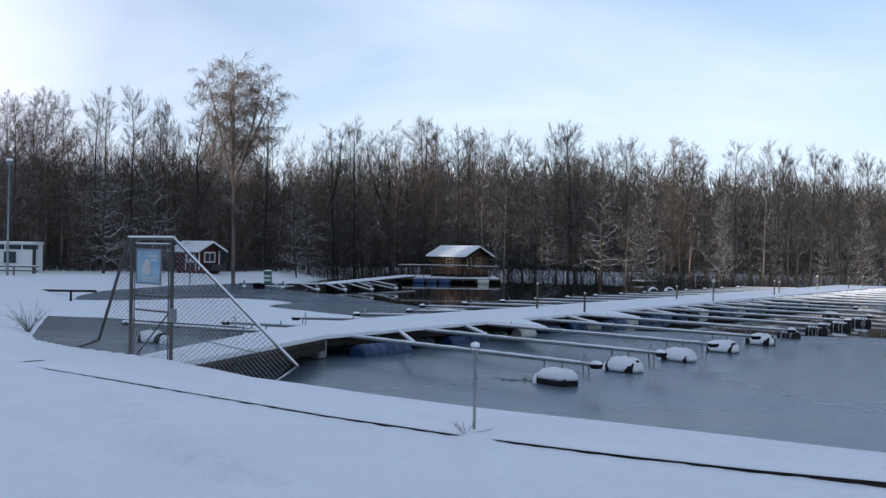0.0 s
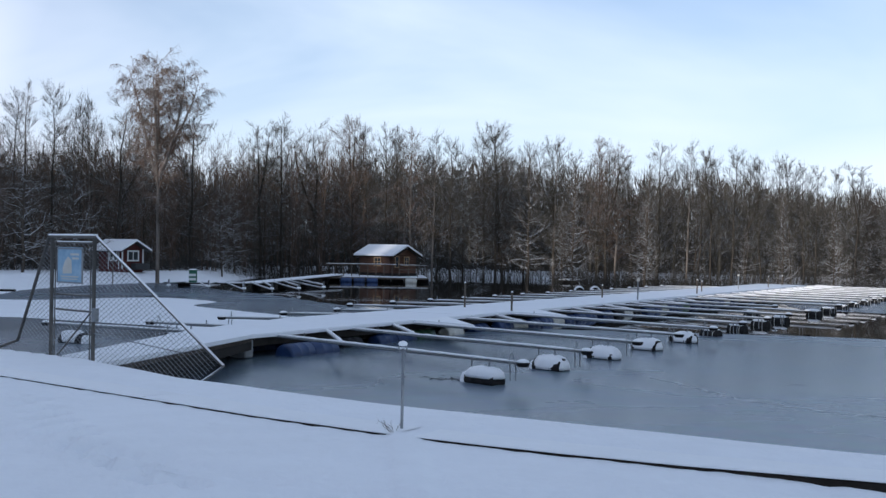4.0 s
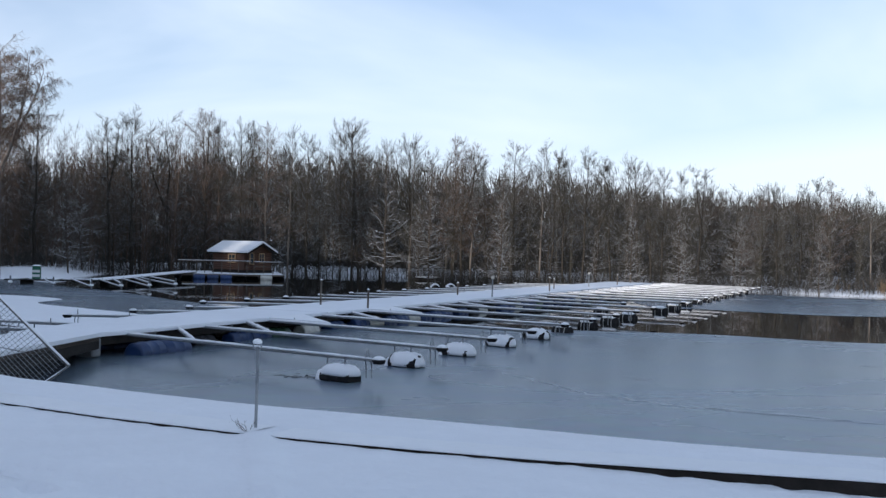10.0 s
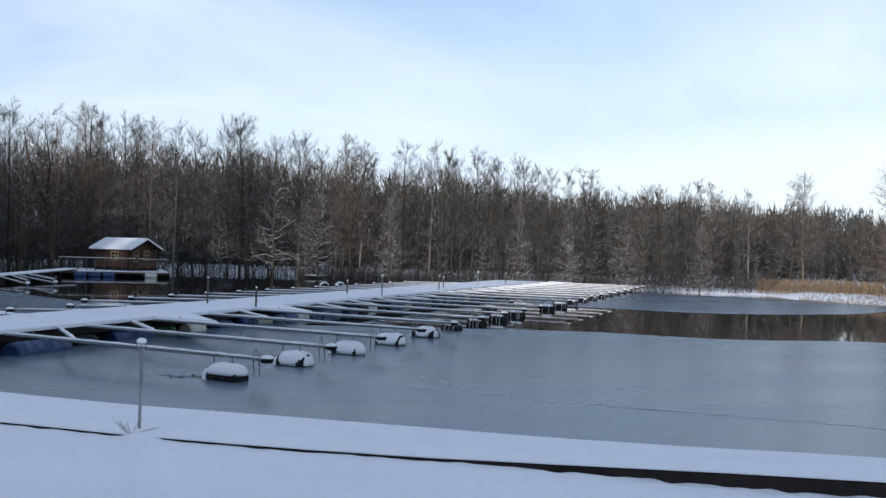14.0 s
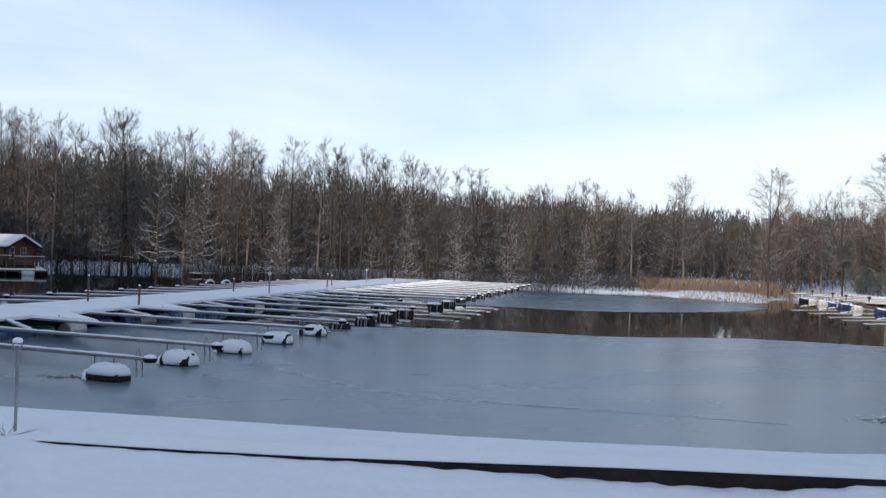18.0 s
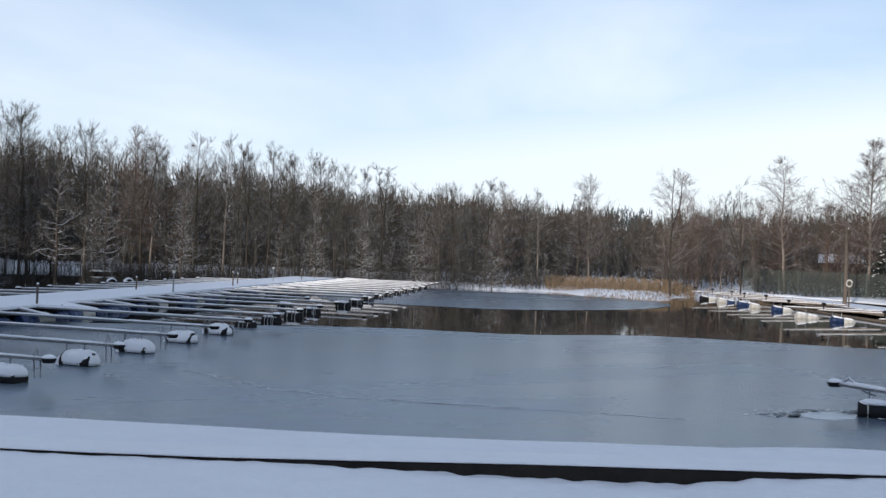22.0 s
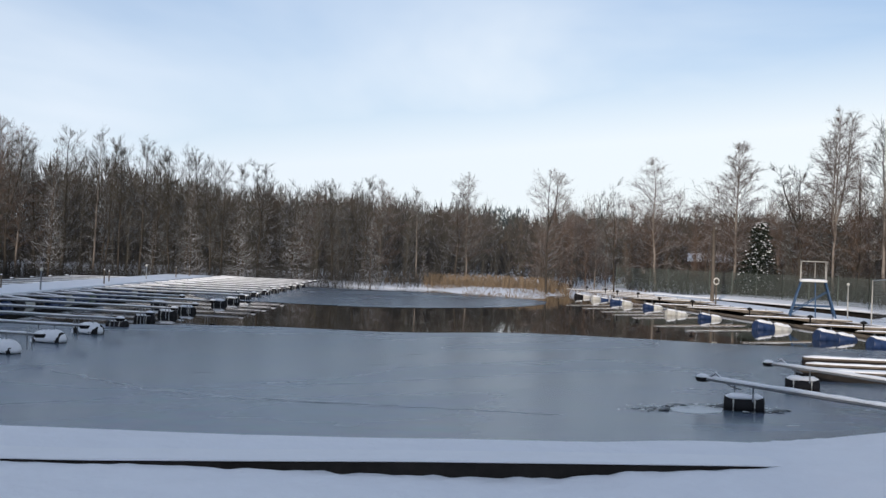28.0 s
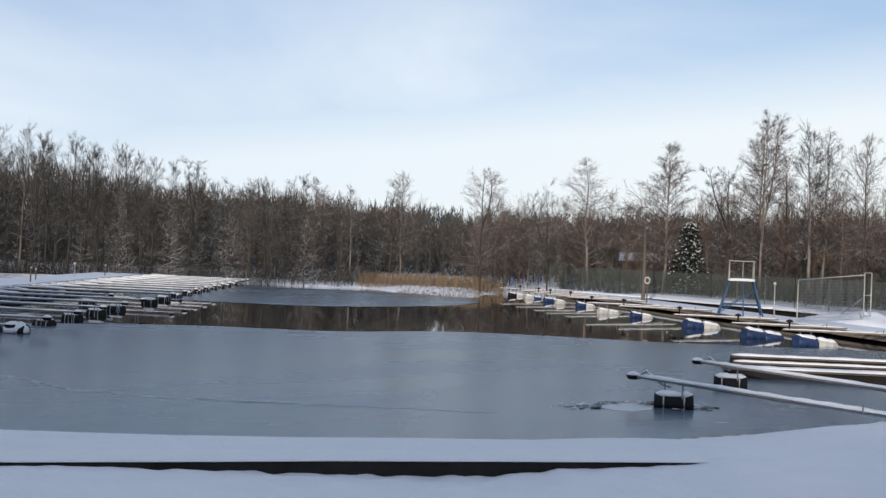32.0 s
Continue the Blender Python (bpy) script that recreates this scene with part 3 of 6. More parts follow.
def grow(seed, height, kind, limbs=70, subs=8, twigs=11, stems=1, fork=0.45, fine=0.0062):
    """Trunk, limbs and twigs of a bare tree as rows for prisms and spikes."""
    r = np.random.RandomState(seed)
    low, el0, el1, curve, sag, hang, long = FORMS[kind]
    n = 12
    z = np.linspace(0, 1, n)
    wob = np.cumsum(r.normal(0, 0.0045, (n, 2)), 0) * height
    wob -= wob[0]
    main = np.concatenate([wob + z[:, None] * r.normal(0, 0.015, 2) * height, z[:, None] * height * (0.9 if stems > 3 else 1.0)], 1)
    radii = height * 0.0082 * (1 - z) ** 0.8 + 0.006
    lines, rads, share = [main], [radii], [1.0]
    for s in range(stems - 1):
        f = fork + r.uniform(0, 0.16)
        p = np.array([np.interp(f, z, main[:, c]) for c in range(3)])
        ln = height * (1 - f) * r.uniform(0.86, 1.08)
        a = s * 2.4 + r.normal(0, 0.4)
        q = bent_lines(r, p[None], np.array([a]), np.array([r.uniform(1.0, 1.3)]), np.array([ln]), 0.3, n - 1, 0.05)[0]
        lines.append(q)
        rads.append(height * 0.0062 * (1 - z) ** 0.7 + 0.006)
        share.append(1 - f)
    lines = np.stack(lines)
    trunk = np.concatenate([np.concatenate([q[:-1], q[1:], w[:-1, None], w[1:, None]], 1) for q, w in zip(lines, rads)])
    count = np.round(limbs * np.array(share) / sum(share)).astype(int)
    which = np.repeat(np.arange(stems), count)
    k = np.concatenate([((np.arange(c) + r.uniform(0, 1, c)) / c) ** 1.05 for c in count])
    k = np.where(which == 0, low + (0.985 - low) * k, 0.12 + 0.87 * k)
    base, run = along_lines(lines, which, k)
    top = np.clip((base[:, 2] / height - low) / (1 - low), 0, 1)
    ph = r.uniform(0, 6.28, 3)
    az = np.arange(len(k)) * 2.4 + r.normal(0, 0.45, len(k))
    length = height * limb_reach(kind, top) * r.uniform(0.55, 1.15, len(k)) * np.where(which == 0, 1.0, 0.8)
    length *= 1 + 0.2 * np.sin(az + ph[0] + 5 * k) + 0.12 * np.sin(2 * az + ph[1]) + 0.14 * np.sin(13 * k + ph[2])
    loose = 1.9 if kind == "frosted" else 1.0
    el = el0 + (el1 - el0) * top + r.normal(0, 0.14 * loose, len(k))
    limb = bent_lines(r, base, az, el, length, curve * (1 - 0.8 * top if kind == "birch" else 1 + 0 * top), 4, 0.12 * loose)
    limb_r = 0.009 + 0.0062 * length * (1.6 - top)
    ls = line_segs(limb, limb_r, 0.7)
    m = np.sort(r.choice(len(k), len(k) * subs, p=(length + 0.04 * height) / (length + 0.04 * height).sum()))
    w = r.uniform(0.16, 1.0, len(m))
    b, d = along_lines(limb, m, w)
    side = np.where(np.arange(len(m)) % 2, 1, -1) * r.uniform(0.5, 1.1, len(m))
    saz = np.arctan2(d[:, 1], d[:, 0]) + side
    sel = np.arcsin(np.clip(d[:, 2], -1, 1)) + r.normal(0.08, 0.35, len(m))
    sl = (length[m] * (0.5 * (1 - w) + 0.2) + 0.12) * r.uniform(0.6, 1.2, len(m))
    sub = bent_lines(r, b, saz, sel, sl, sag * 1.6, 2, 0.15)
    ss = line_segs(sub, np.full(len(m), 0.0095), 0.72)
    t = np.repeat(np.arange(len(m)), twigs)
    b, d = along_lines(sub, t, r.uniform(0.05, 1.0, len(t)))
    droop = hang * (1 - 0.8 * top[m[t]] if kind == "birch" else np.ones(len(t)))
    td = units(d + r.normal(0, 0.5, b.shape) + np.stack([0 * droop, 0 * droop, droop], 1))
    tl = r.uniform(*long, len(t)) * r.uniform(0.5, 1.0, len(t)) * (0.55 + 0.4 * np.minimum(1, sl[t] / 0.7))
    ts = np.concatenate([b, b + td * tl[:, None], np.full((len(t), 1), fine), np.zeros((len(t), 1))], 1)
    return trunk, ls, ss, ts


TREE_KINDS = {}


def tree_kind(key, seed, height, kind, bark, twig, **more):
    trunk, limb, sub, fine = grow(seed, height, kind, **more)
    snowy = kind == "frosted"
    tv, tf = together(prisms(trunk, 7), prisms(limb, 4)) if snowy else prisms(trunk, 7)
    quads = blades(sub, seed) if snowy else together(prisms(limb, 3), blades(sub, seed))
    tips = spikes(fine, seed)
    TREE_KINDS[key] = (float(np.percentile(tips[:, 2], 99.8)), quad_mesh("trunk", tv, tf, bark, True), twig_mesh("crown", quads, tips, twig))


for i in range(5):
    tree_kind(f"alder{i}", 20 + i, 12.0, "alder", BARK_DARK, TWIG_ALDER, stems=(1, 1, 2, 1, 2)[i], fork=0.4)
for i in range(3):
    tree_kind(f"slender{i}", 30 + i, 12.0, "slender", BARK_BIRCH if i == 1 else BARK_DARK, TWIG_ALDER, limbs=60, subs=8, stems=(1, 1, 2)[i])
for i in range(4):
    tree_kind(f"birch{i}", 40 + i, 12.0, "birch", BARK_BIRCH if i % 2 else BARK_DARK, TWIG_BIRCH, limbs=70, subs=8, twigs=10, stems=(1, 1, 2, 1)[i])
for i in range(3):
    tree_kind(f"frost{i}", 60 + i, 12.0, "frosted", BARK_SNOWY, TWIG_FROST, limbs=(84, 60, 64)[i], subs=7, twigs=8, stems=1)
tree_kind("tall", 71, 16.0, "vase", BARK_OLD, TWIG_BIRCH, limbs=170, subs=9, twigs=13, stems=7, fork=0.48, fine=0.007)
tree_kind("peak", 75, 12.0, "birch", BARK_BIRCH, TWIG_BIRCH, limbs=100, subs=9, twigs=14, fine=0.007)
tree_kind("spire", 76, 13.0, "birch", BARK_BIRCH, TWIG_BIRCH, limbs=110, subs=9, twigs=14, stems=3, fork=0.3, fine=0.007)


def plant(key, x, y, height, deg, label, category="tree", group="trees of the wood", wide=1.0, sink=0.05):
    h, trunk, crown = TREE_KINDS[key]
    s = height / h
    name = "alder_tree" if key[0] == "a" or key[:2] == "sl" else "shore_tree" if key[0] == "f" else "birch_tree"
    t = thing(name, Matrix.LocRotScale((x, y, max(ground_at(x, y), -0.1) - sink), Euler((0, 0, radians(deg))), (s * wide, s * wide, s)), label, category, group)
    part("trunk", trunk, t)
    part("crown", crown, t)
    return t


def bearing(deg, dist):
    return dist * math.sin(radians(deg)), dist * math.cos(radians(deg))


def level(nodes, v):
    return float(np.interp(v, [a for a, b in nodes], [b for a, b in nodes]))


def clearing(b, r):
    """True where the wood opens on a snowfield."""
    return 36.2 < b < 39.0 and r.rand() < 0.4


# distance of the wood's front and height of its trees along the bearing
EDGE = [(-26, 78), (-12, 80), (-6, 89), (6, 90), (14, 89), (22, 86.5), (27, 82), (32, 82), (36, 86), (40, 80), (44, 90), (50, 80), (55, 72), (60, 66)]
TOPS = [(-26, 11.2), (-16, 11.8), (-8, 11.9), (0, 14.0), (6, 14.0), (12, 12.5), (18, 11.6), (23, 9.6), (27, 9.0), (32, 8.3), (36, 7.5), (40, 6.9), (46, 7.8), (52, 7.6), (60, 7.5)]
ALDER_WORDS, BIRCH_WORDS, SNOWY_WORDS = "bare dark alder with fine frosted twigs in the wood", "bare birch with fine hanging twigs in the wood", "low bare shore tree with snow along its limbs"
rnd = random.Random(11)
for i in range(90):
    b = -25 + 85 * (i + rnd.random()) / 90
    row = rnd.random()
    dist = level(EDGE, b) + 1.5 + row * 15
    h = level(TOPS, b) * (dist / (level(EDGE, b) + 8)) * rnd.uniform(0.55, 0.84)
    key = rnd.choice(["alder0", "alder1", "alder2", "alder3", "alder4", "slender0", "slender1", "slender2", "birch0", "birch2"] if b < 34 else ["birch0", "birch2", "birch3", "alder0", "alder3"])
    words = BIRCH_WORDS if key[0] == "b" else ALDER_WORDS
    if row < 0.24 and b < 34:
        key, h, words = rnd.choice(["frost0", "frost1", "frost2"]), h * rnd.uniform(0.5, 0.85), SNOWY_WORDS
    if abs(b - 50.0) < 1.2 and dist < 84 or 36.4 < b < 38.9:
        continue                                  # the young spruce and the snowfield's gap
    x, y = bearing(b, dist)
    plant(key, x, y, h, rnd.uniform(0, 360), words, wide=rnd.uniform(0.95, 1.3))

# trees that stand out against the sky along the wood: kind, bearing, height, breadth
WEST = [("birch3", -21.8, 11.7, 1), ("birch0", -20.7, 11.7, 0.9), ("birch1", -20, 12.1, 0.9), ("birch3", -19.2, 11.9, 0.9), ("alder1", -17.7, 11.9, 1.1),
        ("alder0", -15.8, 12.6, 1.1), ("slender0", -14.6, 12, 0.8), ("slender1", -14.1, 12, 0.8), ("alder2", -12.9, 12, 1.4), ("alder3", -9.2, 12.1, 1.2),
        ("alder4", -5.7, 12.2, 1.2), ("slender0", -4.6, 12.8, 1.2), ("alder2", -2.7, 12.7, 1.3), ("birch2", -1.1, 13.1, 1), ("slender0", -0.1, 12.7, 1),
        ("alder1", 0.7, 12.5, 0.9)]
NORTH = [("slender2", 1.4, 12.3, 1), ("birch3", 2.1, 12.2, 0.9), ("slender1", 3.2, 12.2, 0.9), ("alder0", 4.2, 11.5, 1.1), ("alder3", 5.9, 12.7, 1),
        ("alder1", 6.5, 12.9, 1.1), ("slender0", 6.9, 12.7, 1.2), ("alder0", 8.1, 11.2, 1), ("slender1", 9.5, 11.6, 1), ("slender2", 9.6, 11.6, 1),
        ("alder3", 10.5, 10.4, 1.1), ("birch0", 11.7, 11.5, 0.9), ("alder2", 12.2, 11.4, 1.2), ("birch3", 12.7, 11, 0.9), ("slender0", 13.6, 9.9, 1),
        ("alder1", 14.8, 11.1, 1.25), ("slender1", 16.3, 11.2, 1), ("slender0", 16.8, 10.6, 1), ("slender2", 17.5, 10.2, 1), ("slender0", 18.5, 10.7, 1.1),
        ("slender2", 19.2, 9.8, 1)]
EAST = [("slender0", 20, 9.8, 1), ("alder3", 20.8, 9.8, 0.9), ("slender0", 21.4, 9.5, 1), ("slender2", 22, 9, 1), ("alder0", 22.5, 8.6, 1),
        ("slender0", 23.2, 8.5, 0.9), ("alder4", 24.4, 8.5, 1.3), ("alder2", 26.1, 7, 1.3), ("alder0", 27.4, 7, 1.3), ("slender2", 28.2, 7.1, 1.2),
        ("alder3", 29.3, 7.1, 1), ("slender0", 29.8, 7.5, 1), ("birch0", 30.7, 7.2, 1), ("slender1", 32.6, 6.8, 1.1), ("alder2", 34.6, 7.4, 1.5),
        ("birch3", 35.2, 8.1, 0.9)]
for key, b, h, wide in WEST + NORTH + EAST:
    x, y = bearing(b, level(EDGE, b) + 4)
    plant(key, x, y, h + 0.9, b * 53 % 360, BIRCH_WORDS if key[0] == "b" else ALDER_WORDS, wide=wide)

# landmark trees, by bearing, distance and height
for key, b, dist, h, wide, label in (
        ("tall", -10.8, 74, 15.4, 1.05, "tall weeping birch towering over the wood behind the cabin"),
        ("frost0", -17.2, 75, 12.4, 0.95, "broad bare tree with snow-laden low limbs"),
        ("frost1", -14.9, 79, 11.2, 0.9, "broad bare tree with snow-laden low limbs"),
        ("birch0", -21.5, 76, 11.0, 1.0, "bare tree with frosted crown behind the white hut"),
        ("frost2", -7.6, 84, 7.6, 1.0, "low bare shore tree with snow along its limbs"),
        ("frost1", 8.2, 88, 11.2, 0.8, "bare shore alder with snowy spreading limbs"),
        ("frost0", 10.5, 87, 9.6, 0.8, "bare shore alder with snowy spreading limbs"),
        ("frost2", 14.2, 87.5, 9.8, 0.7, "bare shore alder with snowy spreading limbs"),
        ("frost0", 21.0, 84, 7.6, 0.9, "leaning shore tree with pale snowy branches"),
        ("frost1", 23.4, 83, 6.6, 0.9, "shore tree with pale snowy branches"),
        ("frost2", 26.4, 78, 5.6, 1.0, "low shore tree with pale snowy branches"),
        ("frost0", 30.2, 80, 5.4, 1.1, "low shore tree with pale snowy branches"),
        ("birch2", 39.4, 80, 9.2, 1.15, "rounded weeping birch rising over the reeds"),
        ("alder2", 42.9, 76, 8.5, 1.0, "bare dark alder beside the fence"),
        ("birch1", 45.0, 88, 10.6, 1.35, "rounded birch with pale trunk behind the fence"),
        ("peak", 48.9, 81, 10.95, 1.25, "pointed birch with drooping twigs behind the fence"),
        ("alder4", 51.9, 77, 9, 1.6, "bushy bare alder behind the lifeguard chair"),
        ("spire", 53.55, 75, 12.4, 0.9, "tall weeping birch behind the lifeguard chair"),
        ("birch2", 54.7, 78, 9.8, 0.8, "reddish bare birch beside the tall one"),
        ("slender1", 55.9, 72, 11.3, 1.3, "slim weeping birch behind the fence"),
        ("birch3", 56.5, 73, 11.0, 0.95, "slim weeping birch behind the fence"),
        ("birch1", 57.3, 72, 8.2, 0.9, "white-trunked birch behind the snow bank"),
        ("birch0", 58.45, 66, 9.9, 0.9, "white-trunked birch behind the snow bank"),
        ("birch3", 60.5, 68, 10.0, 0.9, "white-trunked birch behind the snow bank")):
    x, y = bearing(b, dist)
    plant(key, x, y, h, b * 37 % 360, label, wide=wide, group="")


def wood_mass(name, seed, count, lo, hi, scale, mat, b0=-34, b1=68, sticks=50, rr=0.012, subs=5, reach=1.0):
    """Depth of the wood: countless thin stems, upright branches and twigs in one mesh."""
    r = np.random.RandomState(seed)
    stems, twigs = [], []
    for i in range(count):
        b = r.uniform(b0, b1)
        if clearing(b, r):
            continue
        dist = level(EDGE, b) + r.uniform(lo, hi)
        x, y = bearing(b, dist)
        h = level(TOPS, b) * (dist / (level(EDGE, b) + 8)) * r.uniform(*scale)
        lx, ly = r.normal(0, 0.02, 2) * h
        stems.append((x, y, -0.2, x + lx, y + ly, h, 0.004 * h + 0.012, 0.006))
        w = r.uniform(0.04, 0.97, sticks) ** 0.8
        a = r.uniform(0, 6.28, sticks)
        ln = h * r.uniform(0.05, 0.13, sticks) * (0.45 + 0.55 * np.sin(np.pi * (0.25 + 0.7 * w))) * reach
        base = np.stack([x + lx * w, y + ly * w, h * w], 1)
        tip = base + np.stack([np.cos(a) * ln, np.sin(a) * ln, ln * r.uniform(0.5, 1.9, sticks)], 1)
        tip[:, 2] = np.minimum(tip[:, 2], h * 1.02)
        o = np.full((sticks, 1), rr)
        twigs.append(np.concatenate([base, tip, o * 1.2, o], 1))
        for j in range(subs):
            q = base + (tip - base) * r.uniform(0.15, 1, (sticks, 1))
            e = q + (r.normal(0, 1, (sticks, 3)) * [0.2, 0.2, 0.2] + [0, 0, 0.45]) * r.uniform(0.6, 1.3, (sticks, 1))
            twigs.append(np.concatenate([q, e, o * 0.8, o], 1))
    return thing(name, Matrix(), "dense leafless wood of dark frosted stems behind the shore", "wood", kind="stuff",
                 data=twig_mesh(name, prisms(stems, 3), spikes(np.concatenate(twigs), seed), mat))


def twig_mass(name, seed, place, count, per, mat, label, wide, size, rr, gap=True):
    """Close tangles of upright twigs, many in one mesh: place gives x, y, base and height of each."""
    r = np.random.RandomState(seed)
    out = []
    for i in range(count):
        x, y, z, h = place(r)
        if gap and clearing(math.degrees(math.atan2(x, y)), r):
            continue
        w = r.uniform(*wide)
        u = r.normal(0, 1, (per, 3))
        u *= (r.uniform(0.2, 1, (per, 1)) ** 0.4) / (np.linalg.norm(u, axis=1)[:, None] + 1e-9)
        c = np.array([x, y, z + h * 0.45]) + u * [w, w, h * 0.55]
        d = (u * [0.4, 0.4, 0.2] + r.normal(0, 0.3, (per, 3)) + [0, 0, 1.0]) * size * r.uniform(0.5, 1.2, (per, 1))
        out.append(np.concatenate([c, c + d, np.full((per, 1), rr), np.full((per, 1), rr * 0.4)], 1))
    return thing(name, Matrix(), label, "wood", kind="stuff", data=twig_mesh(name, (np.zeros((0, 3)), np.zeros((0, 4))), spikes(np.concatenate(out), seed), mat))


def brush(name, seed, count, lo, hi, height, mat, label, b0=-34, b1=68, rr=0.014, lean=0.35, category="undergrowth"):
    r = np.random.RandomState(seed)
    b = r.uniform(b0, b1, count)
    b = b[~((b > 36.2) & (b < 39.0) & (r.rand(count) < 0.5))]
    n = len(b)
    dist = np.interp(b, [q[0] for q in EDGE], [q[1] for q in EDGE]) + r.uniform(lo, hi, n)
    h = r.uniform(*height, n)
    p = np.stack([dist * np.sin(np.radians(b)), dist * np.cos(np.radians(b)), np.maximum(land_height(dist * np.sin(np.radians(b)), dist * np.cos(np.radians(b))), -0.1) - 0.1], 1)
    e = p + np.stack([r.normal(0, lean, n) * h, r.normal(0, lean, n) * h, h], 1)
    o = np.full((n, 1), rr)
    segs = [np.concatenate([p, e, o, o], 1)]
    for k in range(4):
        w = r.uniform(0.15, 0.9, (n, 1))
        q = p + (e - p) * w
        f = q + np.stack([r.normal(0, 0.24, n) * h, r.normal(0, 0.24, n) * h, r.uniform(0.05, 0.35, n) * h], 1)
        segs.append(np.concatenate([q, f, o * 0.7, o], 1))
    return thing(name, Matrix(), label, category, kind="stuff", data=twig_mesh(name, (np.zeros((0, 3)), np.zeros((0, 4))), spikes(np.concatenate(segs), seed), mat))


WOOD_DEEP = material("deep_wood", (0.074, 0.071, 0.065), 0.95, var=0.5, scale=1.2, frost=0.12, frost_from=0.55, spec=0.1)
wood_mass("woodland", 5, 620, 3, 28, (0.56, 0.84), TWIG_ALDER)
wood_mass("woodland_west", 6, 300, 1, 16, (0.68, 1.0), TWIG_BIRCH, b0=-30, b1=0, sticks=56)
wood_mass("woodland_east", 9, 170, 1, 20, (0.75, 1.12), TWIG_BIRCH, b0=39.5, b1=64, sticks=52)
brush("undergrowth", 7, 9000, 7.0, 30, (0.8, 4.4), WOOD_DEEP, "tangled leafless bushes under the trees", rr=0.024)
brush("fence_bushes", 12, 3000, -3.0, 5.0, (0.4, 2.2), WOOD_DEEP, "dark leafless bushes behind the fence", rr=0.016, b0=43.5, b1=62)
brush("bank_bushes", 8, 6000, 0.0, 8.0, (0.3, 1.7), WOOD_DEEP, "low dark leafless bushes along the wooded bank", rr=0.014, b1=1.5)
brush("bank_bushes", 10, 5500, 0.0, 8.0, (0.3, 1.7), WOOD_DEEP, "low dark leafless bushes along the wooded bank", rr=0.014, b0=9.5, b1=34)


def fin_wood(name, seed, place, count, mat, label, width=(1.2, 2.6), pointed=True):
    """Far close-grown trees: tiers of ragged skirts round each stem, in one mesh."""
    r = np.random.RandomState(seed)
    vs, fs = [], []
    for i in range(count):
        x, y, z, h = place(r)
        w = r.uniform(*width)
        for k in range(6):
            z0, z1 = z + h * k / 6.5, z + h * min(1.0, (k + 2.0) / 6.5)
            rad = w * (1.05 - k / 6.2 if pointed else 1.1 * math.sin(math.pi * (k + 1.6) / 8)) * r.uniform(0.8, 1.2)
            a0, o = r.uniform(0, 6.28), len(vs)
            for j in range(7):
                q = rad * r.uniform(0.6, 1.25)
                vs.append((x + math.cos(a0 + j * 0.8976) * q, y + math.sin(a0 + j * 0.8976) * q, z0 + r.uniform(-0.1, 0.1) * h))
            vs.append((x, y, z1))
            fs += [(o + j, o + (j + 1) % 7, o + 7) for j in range(7)]
    return thing(name, Matrix(), label, "wood", kind="stuff", data=mesh(name, vs, fs, mat))


# Distance haze is put into the needles' colour: paler and bluer.
HAZED_SPRUCE = material("hazed_spruce", (0.052, 0.068, 0.068), 0.95, var=0.4, scale=0.6, frost=0.25, frost_from=0.6, spec=0.1)
# Twig colour lightened and warmed to stand in for sun on the wood.
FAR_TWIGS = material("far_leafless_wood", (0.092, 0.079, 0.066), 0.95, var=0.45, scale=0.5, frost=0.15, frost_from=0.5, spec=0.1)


def hill_wood(r):
    b = r.uniform(22, 70)
    dist = r.uniform(240, 330)
    x, y = bearing(b, dist)
    return x, y, ground_at(x, y) - 0.5, r.uniform(7.5, 11.5)


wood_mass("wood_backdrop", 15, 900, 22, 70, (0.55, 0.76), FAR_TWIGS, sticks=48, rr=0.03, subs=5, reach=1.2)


def thicket(r):
    b = r.uniform(-36, 70)
    x, y = bearing(b, level(EDGE, b) + r.uniform(16, 40))
    return x, y, -0.2, r.uniform(1.4, 4.6)


def deep_crowns(r):
    b = r.uniform(-36, 70)
    dist = level(EDGE, b) + r.uniform(58, 84)
    x, y = bearing(b, dist)
    return x, y, 0.0, level(TOPS, b) * dist / (level(EDGE, b) + 8) * r.uniform(0.5, 0.68)


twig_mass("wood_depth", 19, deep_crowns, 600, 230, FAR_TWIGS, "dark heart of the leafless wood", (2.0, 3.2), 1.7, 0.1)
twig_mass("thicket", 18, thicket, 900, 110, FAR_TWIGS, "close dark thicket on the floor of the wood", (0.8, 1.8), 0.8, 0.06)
twig_mass("hill_spruces", 16, hill_wood, 440, 130, HAZED_SPRUCE, "dark pine and spruce forest along the far ridge", (1.3, 2.4), 1.1, 0.13, False)


# Trees added out of view as sun blockers; their heights set the shade's edge.
def sun_side(r):
    k, o = r.uniform(-0.6, 1.25), r.uniform(0, 16)
    return -37 - 23 * k - 0.94 * o, -28 + 65 * k - 0.33 * o, 0.5, r.uniform(0.97, 1.06) * (12.4 + 4.6 * max(k, -0.2))


fin_wood("sun_block_spruces", 17, sun_side, 620, HAZED_SPRUCE, "unseen spruces added to keep the low sun off the harbour", (2.6, 4.0))


